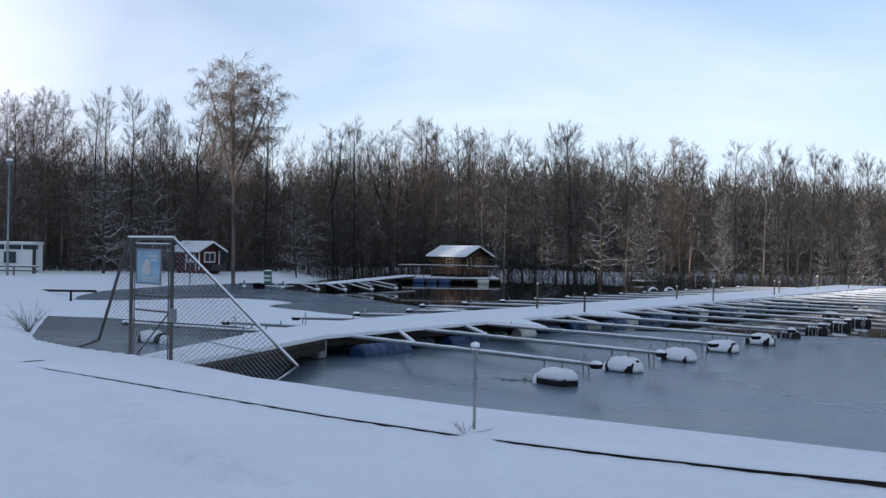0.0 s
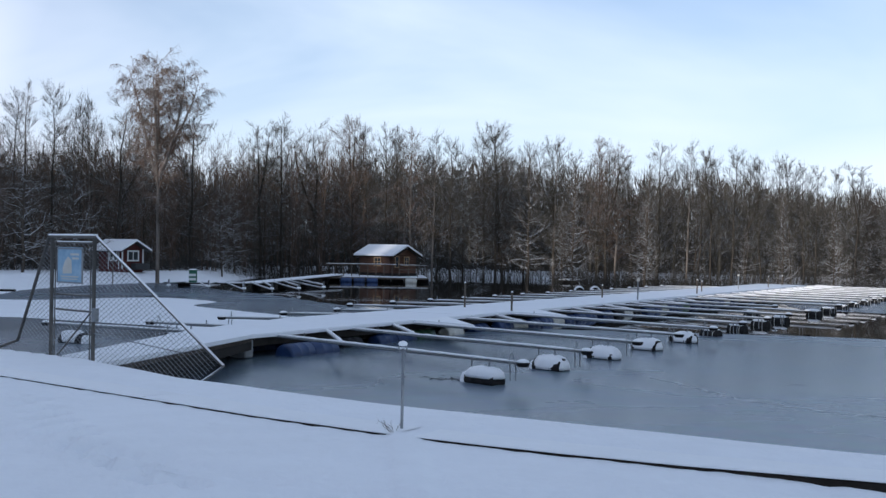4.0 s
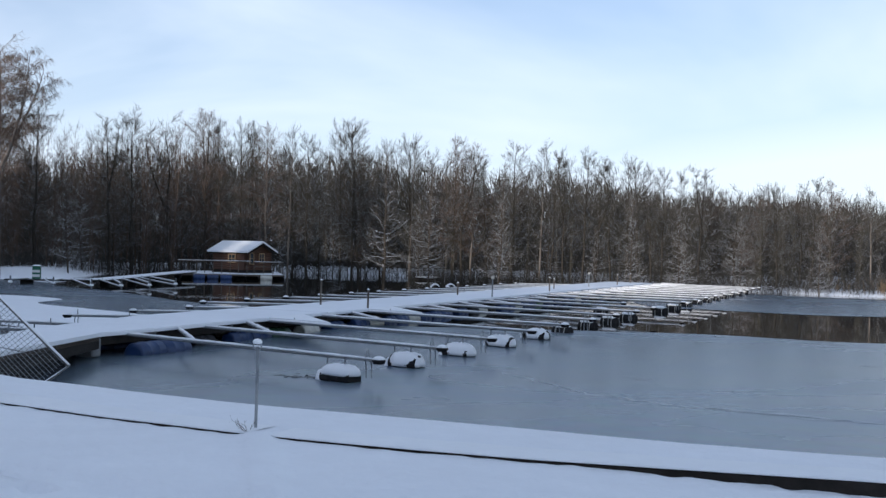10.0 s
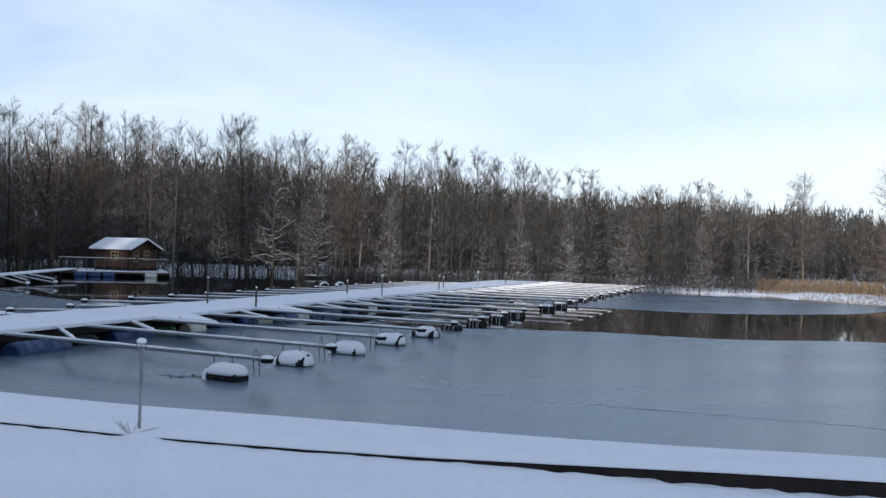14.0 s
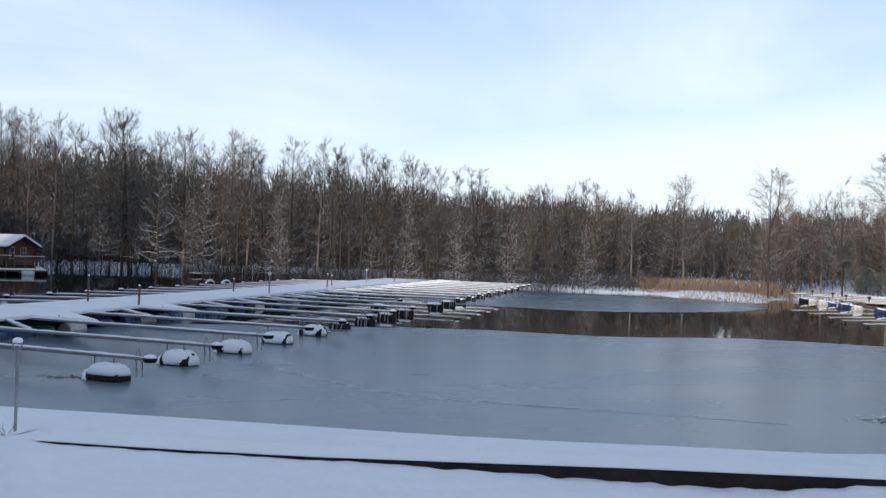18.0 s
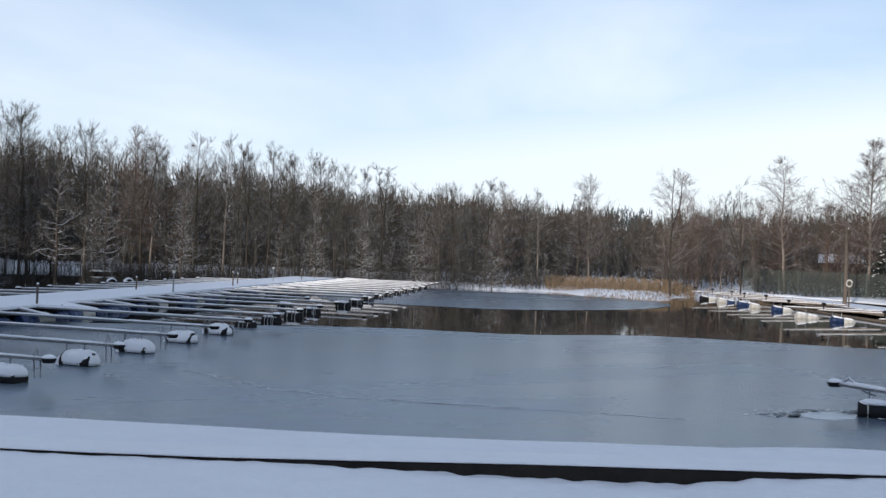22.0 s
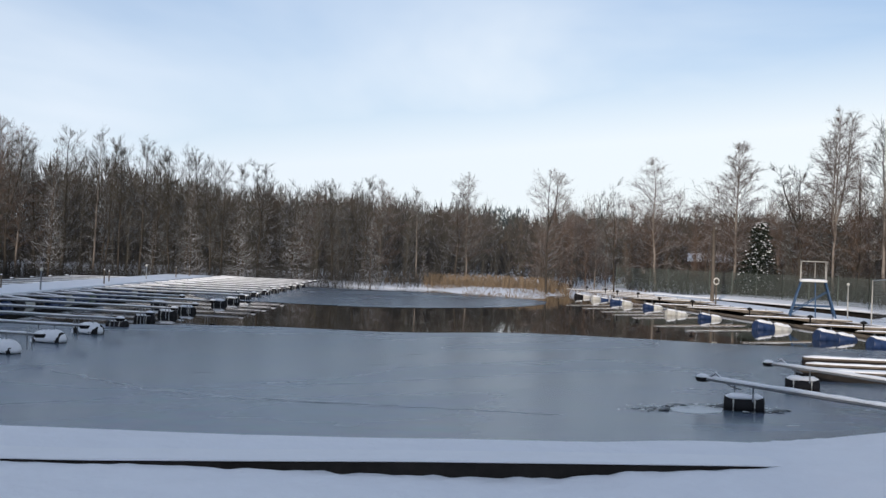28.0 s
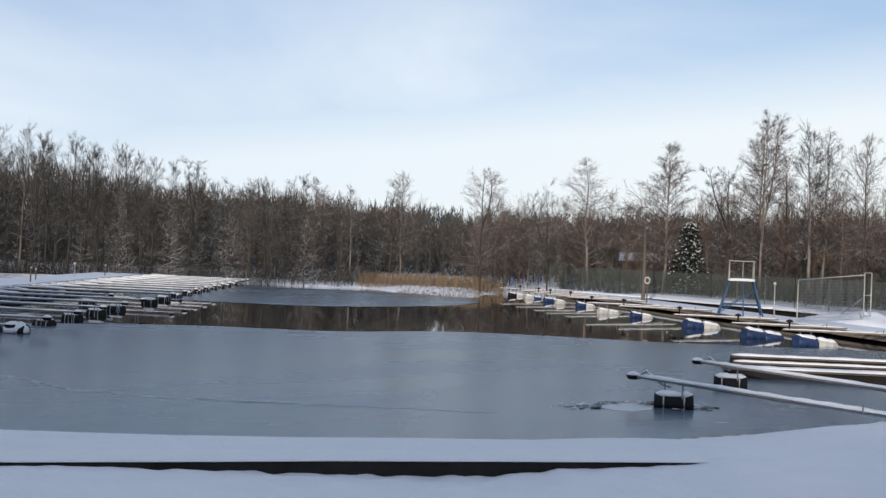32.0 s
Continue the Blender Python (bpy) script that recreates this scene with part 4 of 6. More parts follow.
def shore_brush():
    """Low twigs and dead grass along the wooded bank."""
    r = np.random.RandomState(33)
    n = 1300
    b = r.uniform(-6, 34, n)
    d = np.interp(b, [q[0] for q in EDGE], [q[1] for q in EDGE]) + np.where(b < 22, r.uniform(6, 18, n), r.uniform(-1.5, 5.0, n))
    x, y = d * np.sin(np.radians(b)), d * np.cos(np.radians(b))
    z = np.maximum(land_height(x, y), -0.1)
    h = r.uniform(0.2, 1.3, n) * r.uniform(0.4, 1.0, n)
    segs = np.stack([x, y, z - 0.05, x + r.normal(0, 0.5, n) * h, y + r.normal(0, 0.5, n) * h, z + h, 0.012 + 0 * x, 0.006 + 0 * x], 1)
    thing("shore_brush", Matrix(), "dry frosted twigs and grass on the wooded bank", "undergrowth", kind="stuff", data=quad_mesh("shore_brush", *prisms(segs, 3), TWIG_ALDER))


shore_brush()

# ---- timber kerb on the quay, pole and weed ----
def along(points, d):
    """The place d metres along a bent line, and its bearing in degrees."""
    for (ax, ay), (bx, by) in zip(points[:-1], points[1:]):
        ln = math.hypot(bx - ax, by - ay)
        if d <= ln:
            return ax + (bx - ax) * d / ln, ay + (by - ay) * d / ln, math.degrees(math.atan2(by - ay, bx - ax))
        d -= ln
    return bx, by, math.degrees(math.atan2(by - ay, bx - ax))


def kerb_beams():
    """Long squared timbers end to end along the quay's edge."""
    spans = [(0.6, 4.6), (5.2, 9.0), (9.0, 12.22), (12.46, 16.0), (16.0, 19.98)]
    for a, b in spans:
        k = thing("kerb_beam", Matrix(), "dark weathered timber kerb beam half buried in snow", "kerb", "kerb beams of the quay")
        n = max(4, int((b - a) / 0.3))
        pts = [along(KERB, a + (b - a) * i / n) for i in range(n + 1)]
        vs, fs = [], []
        for x, y, deg in pts:
            c, s = math.cos(radians(deg)), math.sin(radians(deg))
            for o, z in ((-0.01, 0.70), (-0.01, 1.03), (0.004, 1.043), (0.16, 1.043), (0.17, 0.70)):
                vs.append((x - s * o, y + c * o, z + 0.004 * math.sin(x * 3 + y)))
        for i in range(n):
            for j in range(5):
                q = (j + 1) % 5
                fs.append((i * 5 + j, (i + 1) * 5 + j, (i + 1) * 5 + q, i * 5 + q))
        fs += [tuple(range(5)), tuple(reversed(range(n * 5, n * 5 + 5)))]
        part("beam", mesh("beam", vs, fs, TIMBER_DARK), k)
        vs, fs = [], []
        r = random.Random(int(a * 10))
        for i, (x, y, deg) in enumerate(pts):
            c, s = math.cos(radians(deg)), math.sin(radians(deg))
            w = r.uniform(-0.005, 0.005)
            e = min(1.0, 1.0 if a in (9.0, 16.0) else i / 2, 1.0 if b in (9.0, 16.0) else (n - i) / 2)
            for o, z in ((-0.012 + w, 1.044), (-0.018 + w, 1.05), (-0.004, 1.06), (0.06, 1.064), (0.4, 1.06), (0.7, 1.0)):
                vs.append((x - s * o, y + c * o, 1.054 + (z - 1.054) * e + w * 0.5 if z > 1.053 else z))
        for i in range(n):
            for j in range(5):
                fs.append((i * 6 + j, (i + 1) * 6 + j, (i + 1) * 6 + j + 1, i * 6 + j + 1))
        part("snow", mesh("snow", vs, fs, SNOW_CAP, True), k, "soft snow lying along the beam")


kerb_beams()


def quay_pole():
    t = thing("mooring_pole", turn(0.29, 9.42, 0.98), "thin grey steel pole with a snow-capped ring on the quay", "pole")
    part("shaft", tube_mesh("shaft", [(0, 0, -0.1), (0.004, 0, 0.4), (0.0, 0, 0.76)], 0.013, STEEL), t)
    ring = [(0.035 * math.cos(a), 0, 0.765 + 0.035 * math.sin(a)) for a in [i * 0.6283 for i in range(11)]]
    part("ring", tube_mesh("ring", ring, 0.008, STEEL, 6), t)
    part("snow_cap", lathe("snow_cap", [(0.0, -0.012), (0.035, -0.005), (0.042, 0.01), (0.03, 0.03), (0.004, 0.038)], SNOW_CAP), t, at=pose(0, 0, 0.79))


quay_pole()


def twig_clump(name, x, y, seed, n, height, mat, label, spread=0.35, rr=0.004, z=None):
    r = np.random.RandomState(seed)
    segs = []
    for i in range(n):
        a, h = r.uniform(0, 6.28), height * r.uniform(0.5, 1.0)
        p = np.array([r.normal(0, 0.03), r.normal(0, 0.03), -0.04])
        d = unit(np.array([math.cos(a) * spread * 1.4, math.sin(a) * spread * 1.4, 1.0]))
        rad = rr
        for s in range(4):
            q = p + d * h / 4
            segs.append((*p, *q, rad, rad * 0.75))
            if s:
                for k in range(2):
                    e = q + unit(d + r.normal(0, 0.6, 3)) * h * r.uniform(0.15, 0.35)
                    segs.append((*q, *e, rad * 0.6, rad * 0.3))
            p, rad = q, rad * 0.75
            d = unit(d + r.normal(0, 0.16, 3))
    vs, fs = prisms(segs, 3)
    t = thing(name, turn(x, y, ground_at(x, y) if z is None else z), label, "plant")
    part("stems", quad_mesh("stems", vs, fs, mat), t)
    return t


twig_clump("weed", 0.24, 9.3, 3, 5, 0.26, TWIG_BIRCH, "dry bent weed stalks at the foot of the pole", 0.6)
twig_clump("bush", -11.75, 31.2, 4, 30, 0.95, BARK_DARK, "small bare bush with thin brown stems in the snow", 0.5, 0.0075)

# ---- the long floating jetty ----
JO, JU, JV = Vector((-3.1, 24.0, 0)), Vector((0.561, 0.828, 0)), Vector((0.828, -0.561, 0))
JDEG = math.degrees(math.atan2(JU.y, JU.x))
JF, JW = 0.5, 3.6      # front and back edge of the deck, going back from the line of JO


def jetty_point(u, v, z=0.0):
    return JO + JU * u + JV * v + Vector((0, 0, z))


def drum_mesh(name, length, radius, mat):
    """A plastic drum lying along x with two rolling hoops and recessed ends."""
    h = length / 2
    prof = [(radius * 0.55, -h + 0.02), (radius * 0.9, -h), (radius, -h + 0.035), (radius, -h * 0.36 - 0.025), (radius * 1.05, -h * 0.36), (radius, -h * 0.36 + 0.025),
            (radius, h * 0.36 - 0.025), (radius * 1.05, h * 0.36), (radius, h * 0.36 + 0.025), (radius, h - 0.035), (radius * 0.9, h), (radius * 0.55, h - 0.02)]
    me = lathe(name, prof, mat, 16)
    me.transform(Matrix.Rotation(radians(90), 4, 'Y'))
    return me


def snow_lump(name, sx, sy, sz, seed, mat=None):
    """A pillow of snow with an uneven edge, its base's middle at the origin."""
    r = random.Random(seed)
    vs, fs, na = [], [], 16
    rings = [(1.04, 0.0), (1.06, 0.25), (0.98, 0.6), (0.8, 0.88), (0.45, 1.0)]
    wob = [r.uniform(0.9, 1.08) for k in range(na)]
    for s, z in rings:
        for k in range(na):
            w = 2 * math.pi * k / na
            c, d = math.cos(w), math.sin(w)
            f = wob[k] * s / max(abs(c) ** 3 + abs(d) ** 3, 0.02) ** (1 / 3)
            vs.append((sx / 2 * c * f, sy / 2 * d * f, sz * z * r.uniform(0.94, 1.06)))
    vs.append((0, 0, sz))
    for i in range(len(rings) - 1):
        for k in range(na):
            q = (k + 1) % na
            fs.append((i * na + k, i * na + q, (i + 1) * na + q, (i + 1) * na + k))
    o = (len(rings) - 1) * na
    fs += [(o + k, o + (k + 1) % na, len(vs) - 1) for k in range(na)]
    fs.append(tuple(reversed(range(na))))
    return mesh(name, vs, fs, mat or SNOW_CAP, True)


def snow_bar(name, length, width, height, seed, x0=0.0, step=0.25):
    """Snow lying along the top of a beam that runs along x."""
    r = random.Random(seed)
    n = max(3, int(length / step))
    vs, fs = [], []
    for i in range(n + 1):
        x = x0 + length * i / n
        e = 0.5 if i in (0, n) else 1.0
        h, w = height * e * r.uniform(0.75, 1.15), width * e * r.uniform(0.9, 1.08)
        for yy, zz in ((-0.5, -0.15), (-0.5, 0.35), (-0.28, 0.85), (0.0, 1.0), (0.28, 0.85), (0.5, 0.35), (0.5, -0.15)):
            vs.append((x, yy * w, zz * h))
    for i in range(n):
        for j in range(7):
            q = (j + 1) % 7
            fs.append((i * 7 + j, (i + 1) * 7 + j, (i + 1) * 7 + q, i * 7 + q))
    fs += [tuple(range(7)), tuple(reversed(range(n * 7, n * 7 + 7)))]
    return mesh(name, vs, fs, SNOW_CAP, True)


DRUMS = {c: drum_mesh("drum", 0.92, 0.29, m) for c, m in (("blue", BLUE_PLASTIC), ("black", BLACK_PLASTIC), ("green", GREEN_PLASTIC), ("white", WHITE_PLASTIC))}
STRAP = tube_mesh("strap", [(0, 0.302 * math.cos(a), 0.302 * math.sin(a)) for a in [i * 2 * math.pi / 16 for i in range(17)]], 0.02, WHITE_PLASTIC, 4)


def outline_slab(name, outline, z0, z1, mat, edge=0.0, smooth=False):
    """A slab with a many-sided outline."""
    bm = bmesh.new()
    low = [bm.verts.new((x, y, z0)) for x, y in outline]
    top = [bm.verts.new((x, y, z1)) for x, y in outline]
    bm.faces.new(top)
    bm.faces.new(list(reversed(low)))
    for i in range(len(outline)):
        j = (i + 1) % len(outline)
        bm.faces.new((low[i], low[j], top[j], top[i]))
    bmesh.ops.recalc_face_normals(bm, faces=bm.faces[:])
    if edge:
        bmesh.ops.bevel(bm, geom=[e for e in bm.edges if all(v.co.z > z1 - 1e-4 for v in e.verts)], offset=edge, segments=2, affect='EDGES')
    bmesh.ops.triangulate(bm, faces=[f for f in bm.faces if len(f.verts) > 4])
    return bm_mesh(name, bm, mat, smooth)


BOOM_FIRST, BOOM_STEP, BOOMS = 0.45, 3.06, 20


FLOAT_BLOCK = material("grey_float_block", (0.25, 0.26, 0.27), 0.7, var=0.3, scale=8)


def jetty_section(i, u0, u1):
    t = thing("floating_jetty", Matrix.LocRotScale(JO + JU * u0, Euler((0, 0, radians(JDEG))), None),
              "long timber pontoon jetty section covered with smooth snow", "jetty", "sections of the long jetty")
    ln = u1 - u0 - 0.03
    r = random.Random(i)
    # along local x; local y runs to the left, so the far edge is +JW; the first section widens from the gangway
    def back_at(x):
        return JW - (1.2 * max(0.0, 1 - x / 5.5) if i == 0 else 0.0)
    wide = back_at(0.0) if i == 0 else JW
    mid = (JF + wide) / 2
    part("deck_frame", box_mesh("deck_frame", (ln, wide - JF - 0.1, 0.09), TIMBER, at=(ln / 2, mid, 0.39)), t)
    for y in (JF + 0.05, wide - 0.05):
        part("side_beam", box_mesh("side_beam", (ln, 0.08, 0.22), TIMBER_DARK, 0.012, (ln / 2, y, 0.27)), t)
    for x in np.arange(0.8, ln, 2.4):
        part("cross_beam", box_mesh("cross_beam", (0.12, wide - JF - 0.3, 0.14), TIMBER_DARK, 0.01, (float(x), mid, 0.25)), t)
    edge = [(0, JF - 0.05)]
    for k in range(1, 40):
        edge.append((ln * k / 40, JF - 0.05 + r.uniform(-0.03, 0.03)))
    edge.append((ln, JF - 0.05))
    back = [(x, back_at(x) + 0.06 + r.uniform(-0.03, 0.03)) for x, y in reversed(edge)]
    part("snow", outline_slab("snow", edge + back, 0.47, 0.565, SNOW, 0.03), t, "even snow over the deck boards")
    if i == 0:
        part("float_block", box_mesh("float_block", (0.3, 0.5, 0.42), FLOAT_BLOCK, 0.03), t, "pale grey float block", pose(0.02, JF + 0.2, 0.03))
    x = 1.42 if i == 0 else 0.6
    while x < ln - 0.5:
        for y in (JF + (0.08 if u0 + x > 3.7 else -0.3), wide - 0.6):
            c = r.choice(["blue", "blue", "blue", "green", "black", "white"]) if u0 + x > 4 else "blue"
            part("float_drum", DRUMS[c], t, {"blue": "blue plastic float drum", "green": "dull green float drum", "black": "black float drum", "white": "pale float drum"}[c],
                 pose(x, y, 0.02, r.uniform(0, 360), 0, r.uniform(-3, 3)) @ Matrix.Diagonal((1, 0.8, 0.8, 1) if u0 + x > 3.7 else (1.05, 0.95, 0.95, 1)))
        x += 0.95 if u0 + x < 3.0 else r.choice([0.98, 1.05, 1.7])


for i in range(5):
    jetty_section(i, i * 11.9 if i else 1.3, (i + 1) * 11.9)

BUOY = lathe("end_buoy", [(0.02, -0.06), (0.1, -0.055), (0.135, 0.0), (0.12, 0.045), (0.02, 0.06)], BLACK_PLASTIC)
BUOY_SNOW = lathe("snow_cap", [(0.12, 0.02), (0.13, 0.04), (0.1, 0.07), (0.05, 0.09), (0.005, 0.095)], SNOW_CAP)
LOOP = tube_mesh("mooring_loop", [(0, 0, 0), (0.0, 0.03, 0.1), (0, 0.06, 0.14), (0, 0.09, 0.1), (0, 0.12, 0)], 0.011, STEEL, 6)
ROD = tube_mesh("hanger", [(0, 0, 0), (0, 0, -0.27)], 0.017, STEEL, 6)
CHAIN = tube_mesh("chain", [(0, 0, 0), (0.02, 0, -0.12), (0.0, 0.02, -0.2), (0.015, 0.01, -0.32)], 0.014, STEEL, 5)
BOLT = tube_mesh("bolt", [(0, 0, -0.03), (0, 0, 0.12)], 0.014, STEEL, 6)


def boom(root, end, i, style, brace=None, plate=False, group="mooring booms of the long jetty", buoy=True, z0=0.47, z1=0.47, drum="black", double=False, loop=True, size=0.74, drop=0.38, yaw=0.0, tilt=0.0, wood=None, cover=1.0):
    """A mooring boom from root to end (world x, y): tube, snow, buoy, float on hangers, brace."""
    a, b = Vector((*root, z0)), Vector((*end, z1))
    ln = (b - a).length
    m = Matrix.Translation(a) @ (b - a).to_track_quat('X', 'Z').to_matrix().to_4x4()
    words = {"pile": "grey mooring boom with snow, its float buried under snow", "drum": "grey mooring boom with snow on a strapped black drum float",
             "none": "grey mooring boom under a strip of snow", "blue": "grey mooring boom with snow on blue and white drums"}[style]
    t = thing("mooring_boom", m, words, "mooring boom", group)
    part("beam", tube_mesh("beam", [(0, 0, 0), (ln * 0.5, 0, -0.012), (ln, 0, 0)], [0.03, 0.03, 0.027], wood or STEEL, 8), t)
    part("snow", snow_bar("snow", ln - 0.1, 0.07 * cover, 0.036 * cover, i, 0.05), t, "strip of snow on the beam", pose(0, 0, 0.026))
    if buoy:
        e = part("end_buoy", BUOY, t, "black end buoy", pose(ln + 0.1, 0, 0.0))
        part("snow_cap", BUOY_SNOW, e)
    if loop:
        part("mooring_loop", LOOP, t, at=pose(ln - 0.18, -0.06, 0.05))
        part("chain", CHAIN, t, at=pose(ln - 0.12, 0.03, -0.02))
        part("chain", CHAIN, t, at=pose(ln - 0.2, -0.04, -0.02))
    part("bolt", BOLT, t, at=pose(1.0, 0.05, 0.02))
    fx = ln - 1.0
    if style in ("pile", "drum", "blue"):
        for x in (fx - 0.22, fx + 0.24):
            part("hanger", ROD, t, at=pose(x, 0, -0.03))
    if style == "pile":
        f = part("float", DRUMS["black"], t, "black float under a thick pillow of snow", pose(fx + 0.12, 0, -0.4) @ Matrix.Diagonal((0.82, 0.74, 0.74, 1)))
        part("snow_pillow", snow_lump("snow_pillow", 0.96, 0.62, 0.28 if i == 0 else 0.4, i), f, "thick pillow of snow", pose(0.03, 0.0, 0.08 if i == 0 else -0.05))
        part("snow_spill", snow_lump("snow_spill", 0.34, 0.46, 0.34, i + 3), f, "snow slumped over one end", pose(-0.44, -0.03, -0.14))
    elif style in ("drum", "blue"):
        f = part("float", DRUMS[drum], t, drum + " drum float", pose(fx, 0, -drop, 0, tilt, yaw) @ Matrix.Diagonal((size * 1.04, size, size * (0.85 if yaw else 1.0), 1)))
        for x in (-0.24, 0.24) if style == "drum" else ():
            part("strap", STRAP, f, "white strap", pose(x, 0, 0))
        part("snow_cap", snow_bar("snow_cap", 0.86, 0.4, 0.13, i + 5, -0.43, 0.14), f, "cap of snow", pose(0, 0, 0.24))
        if double:
            g2 = part("second_float", DRUMS[double], t, double + " drum float", pose(fx - 0.95 * size, 0, -drop - 0.95 * size * math.sin(radians(-tilt)), 0, tilt, 0) @ Matrix.Diagonal((size * 1.04, size, size, 1)))
            part("snow_cap", snow_bar("snow_cap", 0.86, 0.4, 0.13, i + 6, -0.43, 0.14), g2, "cap of snow", pose(0, 0, 0.24))
    if brace:
        q = m.inverted() @ Vector((*brace[0], z0))
        w = m.inverted() @ Vector((*brace[1], z0))
        part("brace", tube_mesh("brace", [q, w], 0.036, STEEL, 8), t)
        d = (w - q)
        part("brace_snow", snow_bar("brace_snow", d.length - 0.08, 0.075, 0.05, i + 9, 0.04), t, "", Matrix.Translation(q + Vector((0, 0, 0.03))) @ d.to_track_quat('X', 'Z').to_matrix().to_4x4())
        if plate:
            tri = [m.inverted() @ Vector((*p, z0)) for p in ((root[0], root[1]), brace[1], brace[0])]
            part("corner_plate", outline_slab("corner_plate", [(p.x, p.y) for p in tri], 0.02, 0.1, SNOW_CAP, 0.02), t, "snow-covered corner plate")
    return t


for k in range(BOOMS):
    u = BOOM_FIRST + BOOM_STEP * k
    tip = 6.85 if k != 9 else 4.9
    root, end = jetty_point(u + 1.9, -JF), jetty_point(u, tip)
    far = jetty_point(u + 3.9, -JF)
    at = root + (end - root) * 0.32
    boom((root.x, root.y), (end.x, end.y), k, "pile" if k < 5 else "drum", ((far.x, far.y), (at.x, at.y)), k in (2, 4), size=0.66, drop=0.44)
for k in range(18):
    u, v = (1.5, -7.4) if k == 0 else (0.7 + 2.88 * k, -5.75 if k < 5 else -7.25)
    root, end = jetty_point(u + (0.4 if k < 2 else 1.4), 0.05 - (2.5 if k == 0 else 3.1 if k == 1 else JW)), jetty_point(u, v)
    boom((root.x, root.y), (end.x, end.y), 40 + k, "pile" if k < 2 else "none")


def jetty_post(u, v, h, label, cap=False, lean=0.0, rr=0.035):
    p = jetty_point(u, v, 0.5)
    t = thing("jetty_post", Matrix.Translation(p) @ pose(0, 0, 0, lean, lean * 0.5, 0), label, "post", "posts on the long jetty")
    part("shaft", tube_mesh("shaft", [(0, 0, -0.25), (0, 0, h)], rr, STEEL if cap else TIMBER, 8), t)
    if cap:
        part("lamp_head", lathe("lamp_head", [(0.03, 0.0), (0.07, 0.02), (0.075, 0.1), (0.03, 0.13)], WHITE_PLASTIC), t, "snow-capped lamp head", pose(0, 0, h))
    else:
        part("snow_cap", lathe("snow_cap", [(rr, 0.0), (rr * 1.15, 0.02), (rr * 0.7, 0.05), (0.003, 0.06)], SNOW_CAP, 8), t, at=pose(0, 0, h))


for u, v, h, cap in ((15.6, -2.8, 0.92, False), (14.9, -0.6, 0.68, False), (27.0, -0.62, 0.85, True), (27.6, -2.5, 0.6, False), (36.6, -1.0, 0.75, False),
                     (40.0, -1.8, 0.6, False), (46.5, -1.6, 0.8, True), (52.0, -1.2, 0.7, False), (56.5, -1.4, 0.7, False)):
    jetty_post(u, v, h, "slim post with a pale lamp head on the jetty" if cap else "weathered upright post standing on the snowy jetty", cap, 1.0)


def gangway():
    """The sloping bridge from the quay gate to the jetty."""
    t = thing("gangway", Matrix(), "timber gangway with snow leading from the gate to the jetty", "gangway")
    a0, a1, b0, b1 = (-3.92, 16.25), (-4.75, 17.35), (-2.68, 25.3), (-4.25, 26.5)
    def slab(name, z0, z1, low, high, mat):
        cs = [(a0, z0), (b0, z1), (b1, z1), (a1, z0)]
        vs = [(x, y, z + low) for (x, y), z in cs] + [(x, y, z + high) for (x, y), z in cs]
        return mesh(name, vs, [(3, 2, 1, 0), (4, 5, 6, 7), (0, 1, 5, 4), (1, 2, 6, 5), (2, 3, 7, 6), (3, 0, 4, 7)], mat)
    part("deck", slab("deck", 0.78, 0.5, -0.1, -0.02, TIMBER), t)
    part("snow", slab("snow", 0.78, 0.5, -0.02, 0.07, SNOW), t)
    for p, q in ((a0, b0), (a1, b1)):
        vs = [(p[0], p[1], 0.44), (q[0], q[1], 0.22), (q[0], q[1], 0.49), (p[0], p[1], 0.77)]
        vs += [(x - 0.07, y + 0.02, z) for x, y, z in vs]
        part("side_panel", mesh("side_panel", vs, [(0, 1, 2, 3), (7, 6, 5, 4), (0, 4, 5, 1), (1, 5, 6, 2), (2, 6, 7, 3), (3, 7, 4, 0)], TIMBER_DARK), t, "very dark timber side panel")


gangway()


# ---- the gate on the quay ----
GP = Vector((-4.8, 17.1, 0))
GD = Vector((0.7071, -0.7071, 0))


def gate_point(s, z):
    p = GP + GD * s
    return Vector((p.x, p.y, z))


def chain_link(name, outline, pitch, rad, mat):
    """Crossed wires inside an outline given as (along, height)."""
    segs = []
    for sgn in (1, -1):
        cs = [z - sgn * 0.55 * s for s, z in outline]
        for c in np.arange(min(cs), max(cs), pitch):
            hits = []
            for (s0, z0), (s1, z1) in zip(outline, outline[1:] + outline[:1]):
                f0, f1 = z0 - sgn * 0.55 * s0 - c, z1 - sgn * 0.55 * s1 - c
                if f0 * f1 < 0:
                    k = f0 / (f0 - f1)
                    hits.append((s0 + (s1 - s0) * k, z0 + (z1 - z0) * k))
            hits.sort()
            for h0, h1 in zip(hits[::2], hits[1::2]):
                segs.append((*gate_point(*h0), *gate_point(*h1), rad, rad))
    vs, fs = prisms(segs, 3)
    return quad_mesh(name, vs, fs, mat)


GATE_STEEL = material("weathered_gate_steel", (0.13, 0.125, 0.115), 0.65, 0.2, var=0.4, scale=9, frost=0.3, frost_from=0.5)
WIRE = material("frosted_wire", (0.13, 0.135, 0.14), 0.6, 0.3, var=0.3, scale=20, frost=0.5, frost_from=0.25)


SIGN_BLUE = material("faded_blue_print", (0.16, 0.3, 0.45), 0.4, var=0.45, scale=9, colour2=(0.33, 0.47, 0.58))


